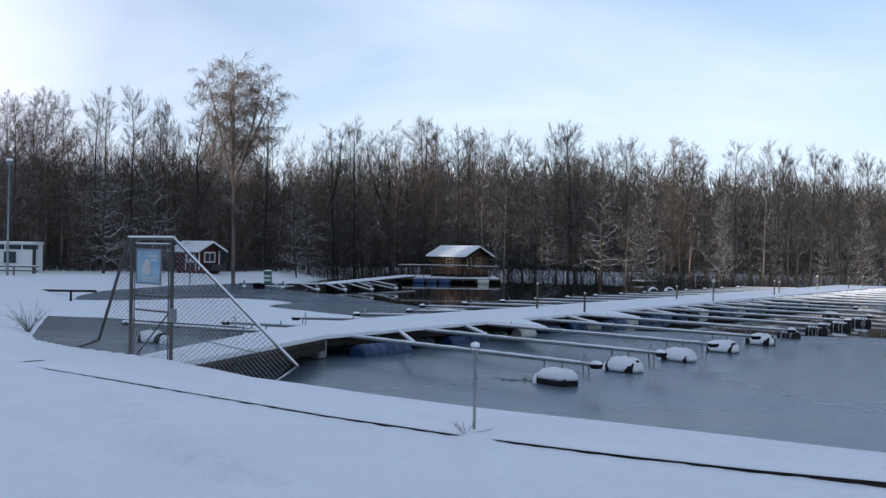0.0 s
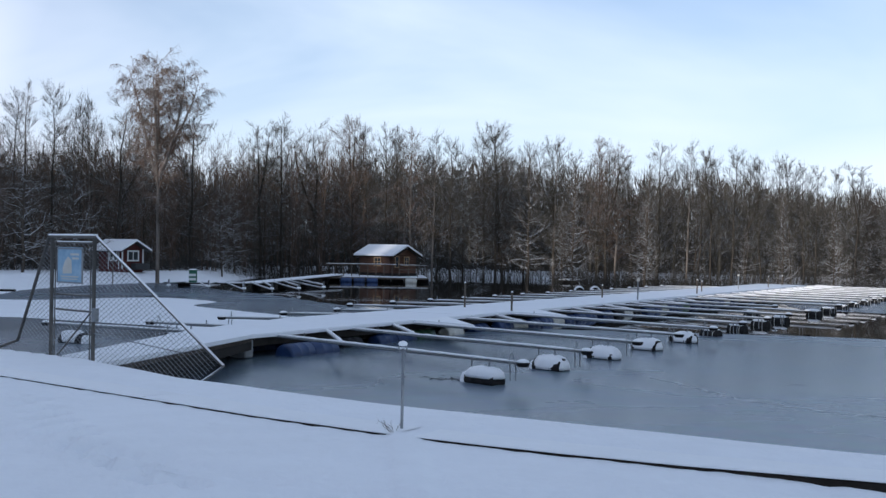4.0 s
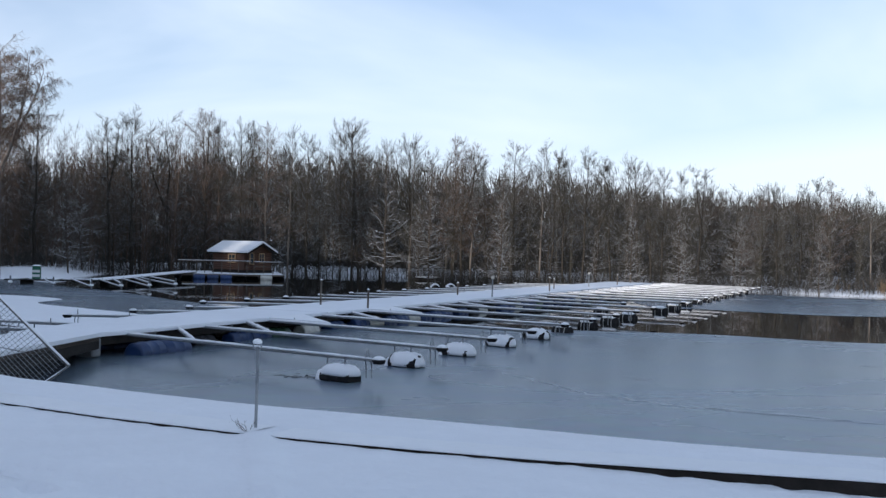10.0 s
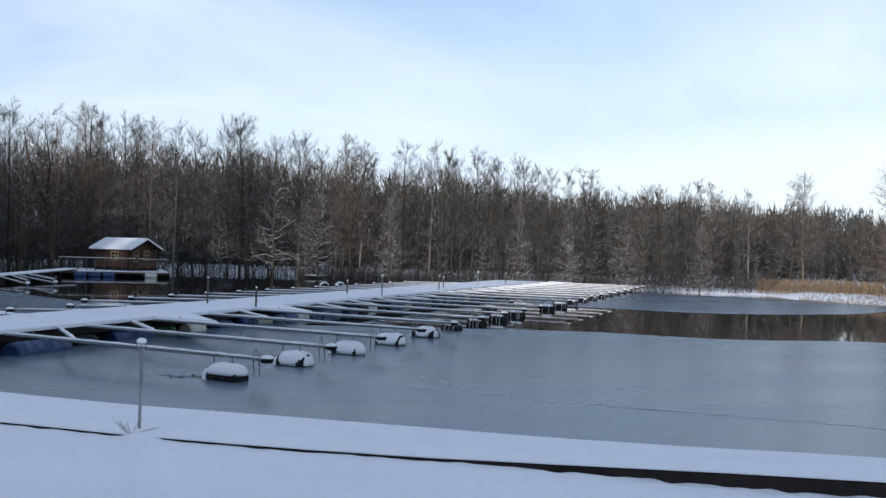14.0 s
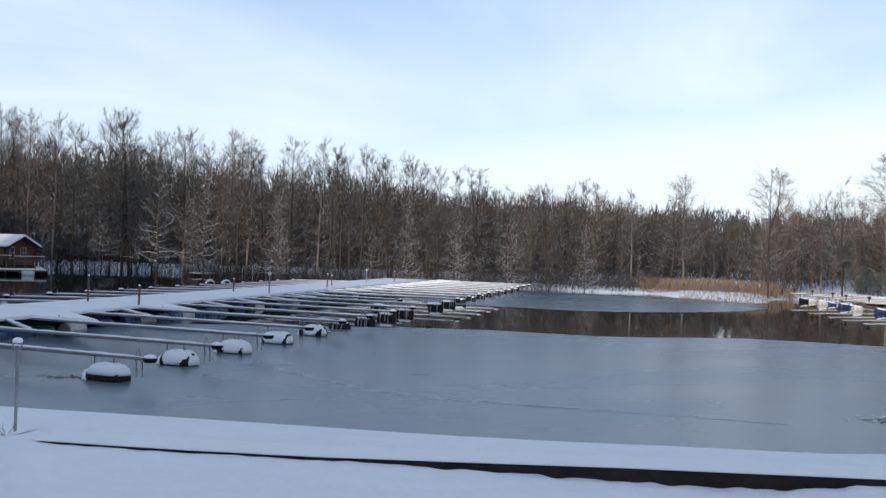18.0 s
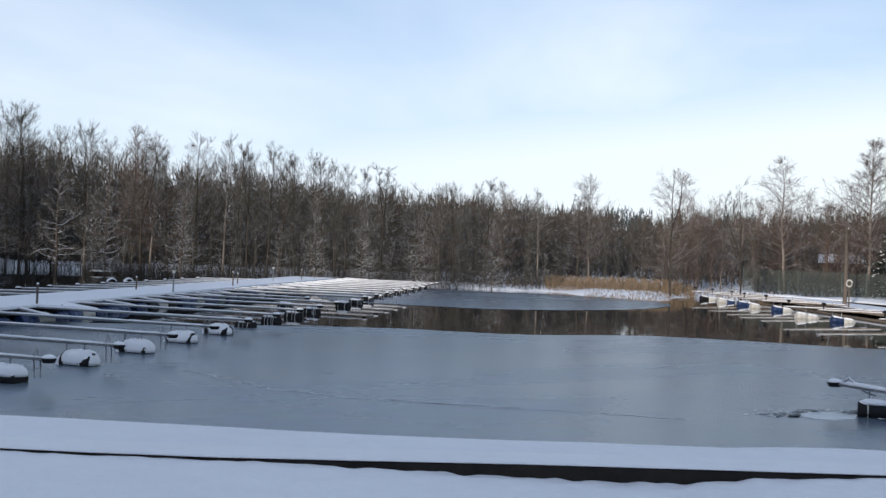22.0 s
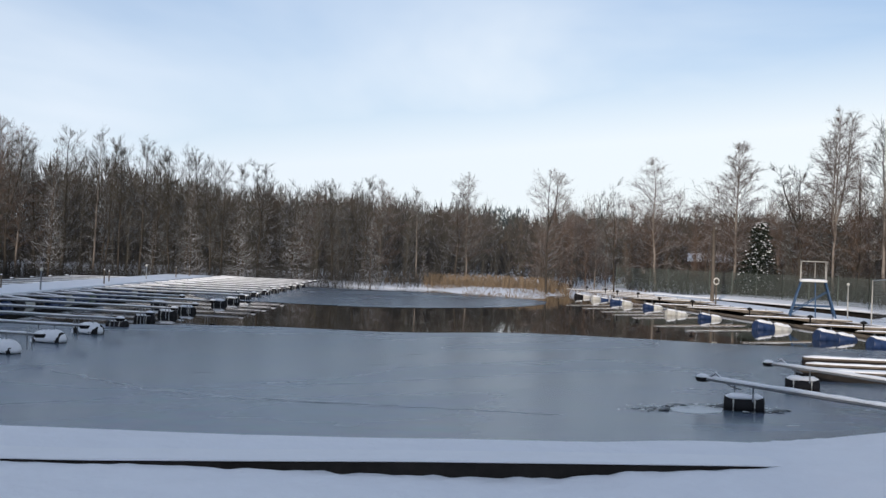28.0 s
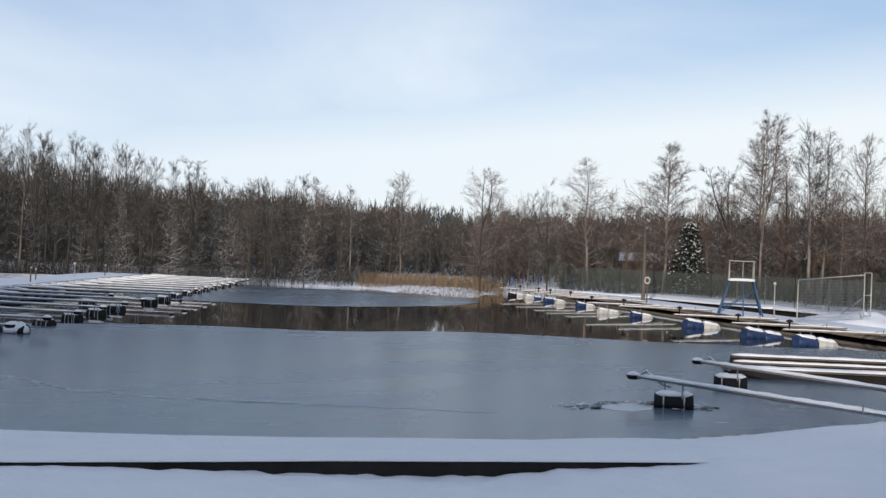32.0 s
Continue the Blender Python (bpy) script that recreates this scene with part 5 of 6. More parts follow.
def quay_gate():
    t = thing("gate", Matrix(), "closed steel gate with chain-link wings and snow on its pipes", "gate")
    w = 1.09
    for s in (-0.1, w):
        part("post", tube_mesh("post", [gate_point(s, -0.1), gate_point(s, 2.68)], 0.03, GATE_STEEL, 10), t)
    def pipe(name, pts, rr=0.026, snow=True):
        ob = part(name, tube_mesh(name, pts, rr, GATE_STEEL, 8), t)
        if snow:
            part("snow", tube_mesh("snow", [Vector(p) + Vector((0, 0, rr * 0.8)) for p in pts], rr * 0.8, SNOW_CAP, 8), ob)
        return ob
    pipe("top_pipe", [gate_point(-0.2, 2.69), gate_point(w + 0.06, 2.69)])
    pipe("wing_pipe", [gate_point(w + 0.06, 2.68), gate_point(w + 1.5, 1.91), gate_point(w + 3.08, 1.05), gate_point(w + 2.62, 0.8), gate_point(w + 2.4, 0.68)], 0.02)
    pipe("wing_pipe", [gate_point(-0.2, 2.68), gate_point(-1.12, 1.03), gate_point(-1.9, 0.84), gate_point(-2.35, 0.76)], snow=False)
    for z in (2.6, 1.82, 1.59, 0.84):
        pipe("cross_bar", [gate_point(0.05, z), gate_point(w - 0.05, z)], 0.016, z > 2)
    pipe("diagonal", [gate_point(0.05, 0.85), gate_point(w - 0.1, 1.56)], 0.012, False)
    for s in (0.0, w - 0.09):
        part("leaf_upright", tube_mesh("leaf_upright", [gate_point(s, 0.72), gate_point(s, 2.6)], 0.011, GATE_STEEL, 8), t)
    sign = part("sign", box_mesh("sign", (0.7, 0.012, 0.52), SIGN_BLUE, 0.003), t, "pale blue notice board with a white sail", Matrix.Translation(gate_point(0.42, 2.01)) @ pose(0, 0, 0, 0, 0, -45))
    for dx in (-0.35, 0.35):
        part("sign_frame", box_mesh("sign_frame", (0.02, 0.022, 0.52), STEEL), sign, "", pose(dx, -0.004, -0.01))
    for dz in (-0.01, 0.5):
        part("sign_frame", box_mesh("sign_frame", (0.72, 0.022, 0.02), STEEL), sign, "", pose(0, -0.004, dz - 0.01))
    sail = [(-0.12, 0.12), (0.04, 0.13), (0.04, 0.2), (0.03, 0.33), (-0.03, 0.38), (-0.09, 0.3), (-0.12, 0.2)]
    part("sail", mesh("sail", [(x * 1.6, -0.01, z) for x, z in sail] + [(x * 1.6, -0.006, z) for x, z in sail], [tuple(range(7))] + [(i, i + 7, (i + 1) % 7 + 7, (i + 1) % 7) for i in range(7)], WHITE_PLASTIC), sign, "white sail shape")
    for x, z, bw, h in ((0.14, 0.4, 0.24, 0.03), (0.16, 0.34, 0.18, 0.03), (0.0, 0.07, 0.5, 0.02), (0.0, 0.035, 0.44, 0.015)):
        part("text_bar", box_mesh("text_bar", (bw, 0.004, h), WHITE_PLASTIC, at=(x, -0.008, z)), sign)
    part("lock_box", box_mesh("lock_box", (0.07, 0.09, 0.2), STEEL, 0.01), t, "", Matrix.Translation(gate_point(w + 0.05, 1.45)) @ pose(0, 0, 0, 0, 0, -45))
    part("chain_link", chain_link("chain_link", [(0.07, 0.72), (w - 0.07, 0.72), (w - 0.07, 2.62), (0.07, 2.62)], 0.07, 0.003, WIRE), t)
    part("wing_mesh", chain_link("wing_mesh", [(w + 0.04, 0.66), (w + 2.4, 0.72), (w + 2.97, 1.08), (w + 0.08, 2.66)], 0.07, 0.0032, WIRE), t)
    part("wing_mesh", chain_link("wing_mesh", [(-0.04, 0.72), (-1.85, 0.78), (-1.12, 1.02), (-0.2, 2.66)], 0.07, 0.0032, WIRE), t)
    part("wing_wire", tube_mesh("wing_wire", [gate_point(w, 1.28), gate_point(w + 2.2, 1.16)], 0.008, STEEL, 6), t)


quay_gate()


# ---- marks on the ice ----
ICE_FROST = material("frosted_ice", (0.5, 0.53, 0.56), 0.6, var=0.3, scale=5, bump=0.4, bump_scale=14)
PALE_ICE = material("white_refrozen_ice", (0.74, 0.77, 0.76), 0.5, var=0.25, scale=4, bump=0.3, bump_scale=10)
SLUSH = material("frozen_slush", (0.16, 0.17, 0.17), 0.5, var=0.5, scale=7, bump=0.6, bump_scale=12)


def ice_ridge(points, width, seed, label, mat, z=0.014):
    """A frozen crack: a low uneven welt of pale ice along a bent line."""
    r = random.Random(seed)
    total = sum(math.hypot(b[0] - a[0], b[1] - a[1]) for a, b in zip(points[:-1], points[1:]))
    n = int(total / 0.25)
    vs, fs = [], []
    for i in range(n + 1):
        x, y, deg = along(points, min(total * i / n, total - 1e-4))
        c, s = math.cos(radians(deg)), math.sin(radians(deg))
        w = width * r.choice((0.1, 0.5, 0.8, 1.2)) * r.uniform(0.6, 1.0) * min(1, 4 * i / n, 4 * (n - i) / n) + 0.004
        o = r.uniform(-0.08, 0.08)
        for q, h in ((-1, 0), (-0.3, 0.02), (0.4, 0.014), (1, 0)):
            vs.append((x - s * (o + q * w), y + c * (o + q * w), z + 0.25 * h * r.uniform(0.5, 1)))
    for i in range(n):
        for j in range(3):
            fs.append((i * 4 + j, (i + 1) * 4 + j, (i + 1) * 4 + j + 1, i * 4 + j + 1))
    thing("ice_ridge", Matrix(), label, "ice ridge", data=mesh("ice_ridge", vs, fs, mat))


ice_ridge([(5.8, 22.6), (6.6, 19.2), (7.7, 17.6), (8.6, 16.8), (9.5, 16.0), (10.7, 15.2), (12.0, 14.0)], 0.1, 1, "frozen crack with a pale rim across the ice", ICE_FROST)
ice_ridge([(8.0, 17.5), (8.9, 16.75), (9.9, 15.9)], 0.12, 2, "white frosted rim beside the crack in the ice", ICE_FROST, 0.016)
ice_ridge([(8.4, 21.5), (8.75, 21.36)], 0.08, 3, "small refrozen hole in the ice", SLUSH)
ice_ridge([(12.8, 21.9), (13.2, 21.76)], 0.08, 4, "small refrozen hole in the ice", SLUSH)
ice_ridge([(15.2, 24.0), (15.55, 23.84)], 0.08, 5, "small refrozen hole in the ice", SLUSH)
thing("ice_patch", Matrix(), "pale refrozen patch in the grey ice", "ice", data=outline_slab("ice_patch", wavy([(14.3, 13.95), (14.7, 14.12), (15.15, 14.15), (15.5, 13.85), (15.3, 13.5), (14.95, 13.3), (14.5, 13.3), (14.25, 13.5)], 0.2, 0.04, 3), 0.0, 0.02, PALE_ICE))
def ice_shards(name, places, mat, label, seed):
    """Small broken plates of ice scattered round the given places: x, y, spread, count."""
    r = random.Random(seed)
    vs, fs = [], []
    for x, y, spread, count in places:
        for i in range(count):
            cx, cy = x + r.gauss(0, spread), y + r.gauss(0, spread * 0.6)
            size, z, o, m = r.uniform(0.02, 0.09), r.uniform(0.016, 0.035), len(vs), r.choice((4, 5, 6))
            for q in range(m):
                a = 6.283 * q / m + r.uniform(-0.3, 0.3)
                vs.append((cx + size * math.cos(a) * r.uniform(0.6, 1.3), cy + size * math.sin(a) * r.uniform(0.4, 0.9), z + r.uniform(-0.008, 0.012)))
            fs.append(tuple(range(o, o + m)))
    thing(name, Matrix(), label, "ice", kind="stuff", data=mesh(name, vs, fs, mat))


ice_shards("broken_ice", ((14.2, 13.9, 0.14, 26), (14.9, 14.2, 0.2, 25), (15.6, 13.8, 0.15, 40), (16.1, 13.0, 0.25, 40), (1.6, 21.8, 0.3, 40)), SLUSH, "dark broken slush frozen round the floats", 4)
ice_shards("frost_flakes", ((14.1, 14.2, 0.3, 25), (15.5, 14.0, 0.2, 25), (16.0, 13.1, 0.3, 20)), PALE_ICE, "pale flakes of ice scattered round the drum", 5)
ice_ridge([(1.3, 21.75), (2.0, 21.85)], 0.22, 8, "clump of frozen slush beside the float", SLUSH)


def sunken_tyre(x, y, deg):
    t = thing("tyre", turn(x, y, 0.02, deg), "black tyre standing half out of the water, snow on top", "tyre", "tyres behind the jetty")
    ring = [(0.32 * math.cos(a), 0, 0.32 * math.sin(a)) for a in [i * 2 * math.pi / 20 for i in range(21)]]
    part("tread", tube_mesh("tread", ring, 0.085, BLACK_PLASTIC, 8), t)
    cap = [(0.36 * math.cos(a), 0, 0.36 * math.sin(a)) for a in [0.5 + i * (math.pi - 1.0) / 10 for i in range(11)]]
    part("snow", tube_mesh("snow", cap, [0.05] + [0.085] * 9 + [0.05], SNOW_CAP, 8), t, "arch of snow")


sunken_tyre(13.0, 67.7, 25)
sunken_tyre(14.1, 68.2, 20)


def raft():
    t = thing("raft", turn(15.8, 90.0, 0.05, 8), "small dark timber raft at the flooded shore", "raft")
    for i in range(5):
        part("log", tube_mesh("log", [(0, i * 0.3, 0), (2.1, i * 0.3, 0)], 0.16, TIMBER_DARK, 8), t)
    part("snow", snow_lump("snow", 1.9, 1.3, 0.16, 3), t, "", pose(1.05, 0.6, 0.12))


raft()

# ---- left bank: white hut, red cabin, lamp, bin; floating cabin and its walkway ----
RED_WOOD = material("red_boards", (0.085, 0.018, 0.015), 0.85, var=0.35, scale=8, bump=0.3, bump_scale=20, stretch=(3, 3, 0.5))
LOG_WOOD = material("oiled_logs", (0.105, 0.05, 0.028), 0.6, var=0.4, scale=7, bump=0.2, stretch=(0.6, 0.6, 4))
WHITE_PAINT = material("white_paint", (0.72, 0.73, 0.72), 0.6, var=0.12, scale=5)
DARK_PAINT = material("dark_paint", (0.03, 0.032, 0.035), 0.6, var=0.3, scale=8)
GLASS = material("window_glass", (0.05, 0.06, 0.07), 0.08, var=0.2, scale=2, spec=0.6)
GREEN_PAINT = material("green_paint", (0.03, 0.14, 0.085), 0.5, var=0.2, scale=6)


PALE_FRAME = material("tan_frame", (0.38, 0.25, 0.13), 0.6, var=0.2, scale=8)


def window(parent, m, w, h, frame_mat, bar=0.05, bars=(1, 1), depth=0.05):
    """A framed window in the local xz plane, facing -y: frame pieces, glazing bars and panes."""
    win = part("window", box_mesh("window", (w, 0.02, h), GLASS, at=(0, 0.0, 0)), parent, "", m)
    for x in (-w / 2, w / 2):
        part("frame", box_mesh("frame", (bar, depth, h + bar), frame_mat, 0.006, (x, -depth / 2 + 0.005, -bar / 2)), win)
    for z in (0, h):
        part("frame", box_mesh("frame", (w - bar, depth, bar), frame_mat, 0.006, (0, -depth / 2 + 0.005, z - bar / 2)), win)
    for i in range(bars[0]):
        part("glazing_bar", box_mesh("glazing_bar", (bar * 0.6, 0.03, h - bar), frame_mat, at=(-w / 2 + w * (i + 1) / (bars[0] + 1), -0.015, bar / 2)), win)
    for i in range(bars[1]):
        part("glazing_bar", box_mesh("glazing_bar", (w - bar, 0.028, bar * 0.6), frame_mat, at=(0, -0.014, h * (i + 1) / (bars[1] + 1) - bar * 0.3)), win)
    return win


def gable_walls(name, ln, wd, eave, ridge, mat, z0=0.0):
    """Walls of a small gabled house: x along the ridge, y across, front at y = 0."""
    vs = [(0, 0, z0), (ln, 0, z0), (ln, wd, z0), (0, wd, z0), (0, 0, eave), (ln, 0, eave), (ln, wd, eave), (0, wd, eave), (0, wd / 2, ridge), (ln, wd / 2, ridge)]
    return mesh(name, vs, [(0, 1, 5, 4), (2, 3, 7, 6), (1, 2, 6, 9, 5), (3, 0, 4, 8, 7), (3, 2, 1, 0), (4, 5, 9, 8), (6, 7, 8, 9)], mat)


def roof_side(name, ln, wd, eave, ridge, over, thick, side, mat, lift=0.0):
    """One slope of a gabled roof with thickness."""
    k = (ridge - eave) / (wd / 2)
    y_e, y_r = (-over, wd / 2) if side == 0 else (wd + over, wd / 2)
    z_e, z_r = eave - over * k + lift, ridge + lift
    vs = []
    for x in (-over, ln + over):
        vs += [(x, y_e, z_e), (x, y_r, z_r), (x, y_r, z_r + thick), (x, y_e, z_e + thick)]
    fs = [(0, 1, 2, 3), (7, 6, 5, 4), (0, 4, 5, 1), (1, 5, 6, 2), (2, 6, 7, 3), (3, 7, 4, 0)]
    me = mesh(name, vs, fs, mat)
    bm = bmesh.new()
    bm.from_mesh(me)
    bmesh.ops.recalc_face_normals(bm, faces=bm.faces[:])
    bm.to_mesh(me)
    bm.free()
    return me


def log_courses(parent, ln, wd, z0, z1, mat, pitch=0.15):
    """Rounded log courses laid on two walls, each its own piece."""
    a = tube_mesh("log", [(-0.12, 0, 0), (ln + 0.12, 0, 0)], pitch * 0.52, mat, 8)
    b = tube_mesh("log", [(0, -0.12, 0), (0, wd + 0.12, 0)], pitch * 0.52, mat, 8)
    z = z0 + pitch / 2
    while z < z1:
        part("log", a, parent, at=pose(0, 0.0, z))
        part("log", b, parent, at=pose(ln, 0, z))
        z += pitch


def floating_cabin():
    ln, wd, eave, ridge = 3.5, 2.5, 1.5, 2.08
    # local x along the ridge, front wall at y = 0
    m = turn(-0.75, 88.0, 0.62, -45)
    t = thing("floating_cabin", m, "small brown log cabin with a snow-covered roof on a float", "cabin")
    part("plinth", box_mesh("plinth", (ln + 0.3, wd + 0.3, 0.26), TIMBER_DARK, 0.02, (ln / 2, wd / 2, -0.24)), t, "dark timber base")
    part("wall", gable_walls("wall", ln, wd, eave, ridge, LOG_WOOD), t)
    log_courses(t, ln, wd, 0.0, eave, LOG_WOOD, 0.16)
    for s in (0, 1):
        rf = part("roof", roof_side("roof", ln, wd, eave, ridge, 0.42, 0.07, s, TIMBER_DARK), t)
        part("snow", roof_side("snow", ln, wd, eave, ridge, 0.44, 0.13, s, SNOW_CAP, 0.075), rf, "thick even roof snow")
    window(t, pose(1.95, -0.1, 0.6), 0.72, 0.62, PALE_FRAME, 0.08, (1, 1))
    window(t, pose(ln + 0.1, 0.35, 0.5, 0, 0, 90), 0.42, 0.85, PALE_FRAME, 0.06, (0, 1))
    window(t, pose(ln + 0.1, 1.45, 0.6, 0, 0, 90), 0.55, 0.7, PALE_FRAME, 0.06, (1, 1))
    part("door", box_mesh("door", (0.8, 0.06, 1.4), LOG_WOOD, 0.01), t, "plank door", pose(2.9, -0.1, 0.02))
    for x, z in ((-0.42, eave), (ln + 0.42, eave)):
        for y0, y1 in ((-0.42, wd / 2), (wd + 0.42, wd / 2)):
            k = (ridge - eave) / (wd / 2)
            part("barge_board", mesh("barge_board", [(x - 0.02, y0, eave - 0.42 * k - 0.1), (x + 0.02, y0, eave - 0.42 * k - 0.1), (x + 0.02, y1, ridge - 0.1), (x - 0.02, y1, ridge - 0.1),
                 (x - 0.02, y0, eave - 0.42 * k + 0.03), (x + 0.02, y0, eave - 0.42 * k + 0.03), (x + 0.02, y1, ridge + 0.03), (x - 0.02, y1, ridge + 0.03)],
                 [(3, 2, 1, 0), (4, 5, 6, 7), (0, 1, 5, 4), (1, 2, 6, 5), (2, 3, 7, 6), (3, 0, 4, 7)], TIMBER_DARK), t)


floating_cabin()


def cabin_float():
    t = thing("cabin_pontoon", turn(0, 0, 0), "wooden pontoon deck with railing round the floating cabin", "pontoon")
    x0, x1, y0, y1 = -3.4, 4.4, 83.4, 92.0
    part("deck", box_mesh("deck", (x1 - x0, y1 - y0, 0.12), TIMBER, 0.02, ((x0 + x1) / 2, (y0 + y1) / 2, 0.24)), t)
    part("snow", box_mesh("snow", (x1 - x0 - 0.1, y1 - y0 - 0.1, 0.06), SNOW, 0.02, ((x0 + x1) / 2, (y0 + y1) / 2, 0.36)), t)
    for i, x in enumerate(np.arange(x0 + 0.6, x1, 0.98)):
        c = "blue" if -2.2 < x < 0.6 else "white" if 2.5 < x < 3.4 else "black"
        part("float_drum", DRUMS[c], t, c + " plastic float drum", pose(float(x), y0 + (-0.2 if c != "black" else 0.9), 0.1) @ Matrix.Diagonal((0.9, 0.8, 0.8, 1) if c != "black" else (0.9, 0.5, 0.5, 1)))
    post = tube_mesh("railing_post", [(0, 0, 0), (0, 0, 0.98)], 0.035, TIMBER, 6)
    y = 83.9
    for x in np.arange(x0 + 0.1, x1 - 2.3, 0.62):
        part("railing_post", post, t, at=pose(float(x), y, 0.36))
    part("hand_rail", box_mesh("hand_rail", (x1 - x0 - 2.4, 0.1, 0.06), TIMBER, 0.01, ((x0 + x1 - 2.4) / 2, y, 1.3)), t)
    part("rail_snow", snow_bar("rail_snow", x1 - x0 - 2.4, 0.07, 0.03, 77, x0), t, "", pose(0, y, 1.37))
    for x in (x1 - 2.2, x1 - 1.5, x1 - 0.8, x1 - 0.1):
        part("railing_post", post, t, at=pose(x, 83.7, 0.36))
    part("hand_rail", box_mesh("hand_rail", (2.2, 0.1, 0.05), TIMBER, 0.01, (x1 - 1.15, 83.7, 1.28)), t)
    part("lower_rail", box_mesh("lower_rail", (2.2, 0.06, 0.05), TIMBER, 0.01, (x1 - 1.15, 83.7, 0.95)), t)
    part("rail_snow", snow_bar("rail_snow", 2.2, 0.06, 0.025, 78, x1 - 2.25), t, "", pose(0, 83.7, 1.34))


cabin_float()


def ice_walkway():
    """The low walkway from the bank out to the floating cabin, with V-shaped outriggers."""
    bank, a, b = Vector((-12.4, 66.9, 0.32)), Vector((-7.3, 67.5, 0.3)), Vector((-2.6, 82.0, 0.52))
    for p, q, wide in ((bank, a, 0.5), (a, b, 1.15)):
        m = Matrix.Translation(p) @ (q - p).to_track_quat('X', 'Z').to_matrix().to_4x4()
        ln = (q - p).length
        t = thing("floating_walkway", m, "narrow snow-covered floating walkway to the log cabin", "walkway", "walkway sections")
        part("deck", box_mesh("deck", (ln, wide, 0.08), TIMBER_DARK, 0.02, (ln / 2, 0, -0.08)), t)
        part("snow", box_mesh("snow", (ln, wide + 0.04, 0.08), SNOW, 0.03, (ln / 2, 0, 0.0)), t)
        for x in np.arange(1.2, ln - 0.5, 4.1):
            part("float_drum", DRUMS["black"], t, "dark float drum", pose(float(x), 0.1, -0.26) @ Matrix.Diagonal((0.8, 0.6, 0.6, 1)))
    def on_way(k):
        return bank + (a - bank) * (k + 1) if k < 0 else a + (b - a) * k
    for i, (k, x, y) in enumerate(((-0.95, -11.6, 64.2), (-0.6, -9.2, 63.4), (-0.3, -6.9, 60.9), (0.0, -5.4, 61.3), (0.2, -4.0, 62.6), (0.38, -2.7, 64.9))):
        r0, r1 = on_way(k), on_way(k + 0.22 if k < 0 else k + 0.12)
        v = boom((r0.x, r0.y), (x, y), 90 + i, "none", ((r1.x, r1.y), (x - 0.1, y + 0.3)), False, "outriggers of the walkway", False, 0.36, 0.16, loop=False)
        ln = (Vector((x, y)) - Vector((r0.x, r0.y))).length
        part("upright", tube_mesh("upright", [(0, 0, -0.1), (0.02, 0, 0.42)], 0.045, STEEL, 6), v, "", pose(ln - 0.1, 0, 0))
        part("snow_cap", snow_lump("snow_cap", 0.3, 0.22, 0.12, i + 20), v, "", pose(ln - 0.15, 0, 0.04))


ice_walkway()


def red_cabin():
    # ridge runs towards the camera's left; gable faces right
    ln, wd, eave, ridge = 2.0, 1.9, 1.3, 1.75
    t = thing("red_cabin", turn(-18.75, 77.2, 0.85, -32) @ Matrix.Scale(1.06, 4), "dark red boarded cabin with white trim and snowy roof", "cabin")
    part("wall", gable_walls("wall", ln, wd, eave, ridge, RED_WOOD, -0.6), t)
    bd = box_mesh("board", (0.03, 0.03, eave - 0.05), RED_WOOD, 0.004)
    for x in np.arange(0.1, ln, 0.2):
        part("board", bd, t, at=pose(float(x), -0.012, 0))
    for y in np.arange(0.1, wd, 0.2):
        part("board", bd, t, at=pose(ln + 0.012, float(y), 0))
    for s in (0, 1):
        rf = part("roof", roof_side("roof", ln, wd, eave, ridge, 0.4, 0.07, s, DARK_PAINT), t)
        part("snow", roof_side("snow", ln, wd, eave, ridge, 0.42, 0.12, s, SNOW_CAP, 0.075), rf)
    for x in (0.9, 1.8):
        part("white_trim", box_mesh("white_trim", (0.06, 0.03, eave), WHITE_PAINT, 0.006), t, "", pose(x, -0.05, 0))
    for y in (0.02, wd - 0.02):
        part("corner_board", box_mesh("corner_board", (0.05, 0.1, eave), WHITE_PAINT, 0.006), t, "", pose(ln + 0.04, y, 0))
    window(t, pose(1.35, -0.06, 0.55), 0.6, 0.62, WHITE_PAINT, 0.08, (1, 0))
    window(t, pose(ln + 0.06, 0.95, 0.55, 0, 0, 90), 0.95, 0.62, WHITE_PAINT, 0.09, (1, 0))
    part("bench", box_mesh("bench", (0.45, 1.3, 0.4), DARK_PAINT, 0.02), t, "dark bench against the wall", pose(ln + 0.4, 1.3, -0.02))


red_cabin()


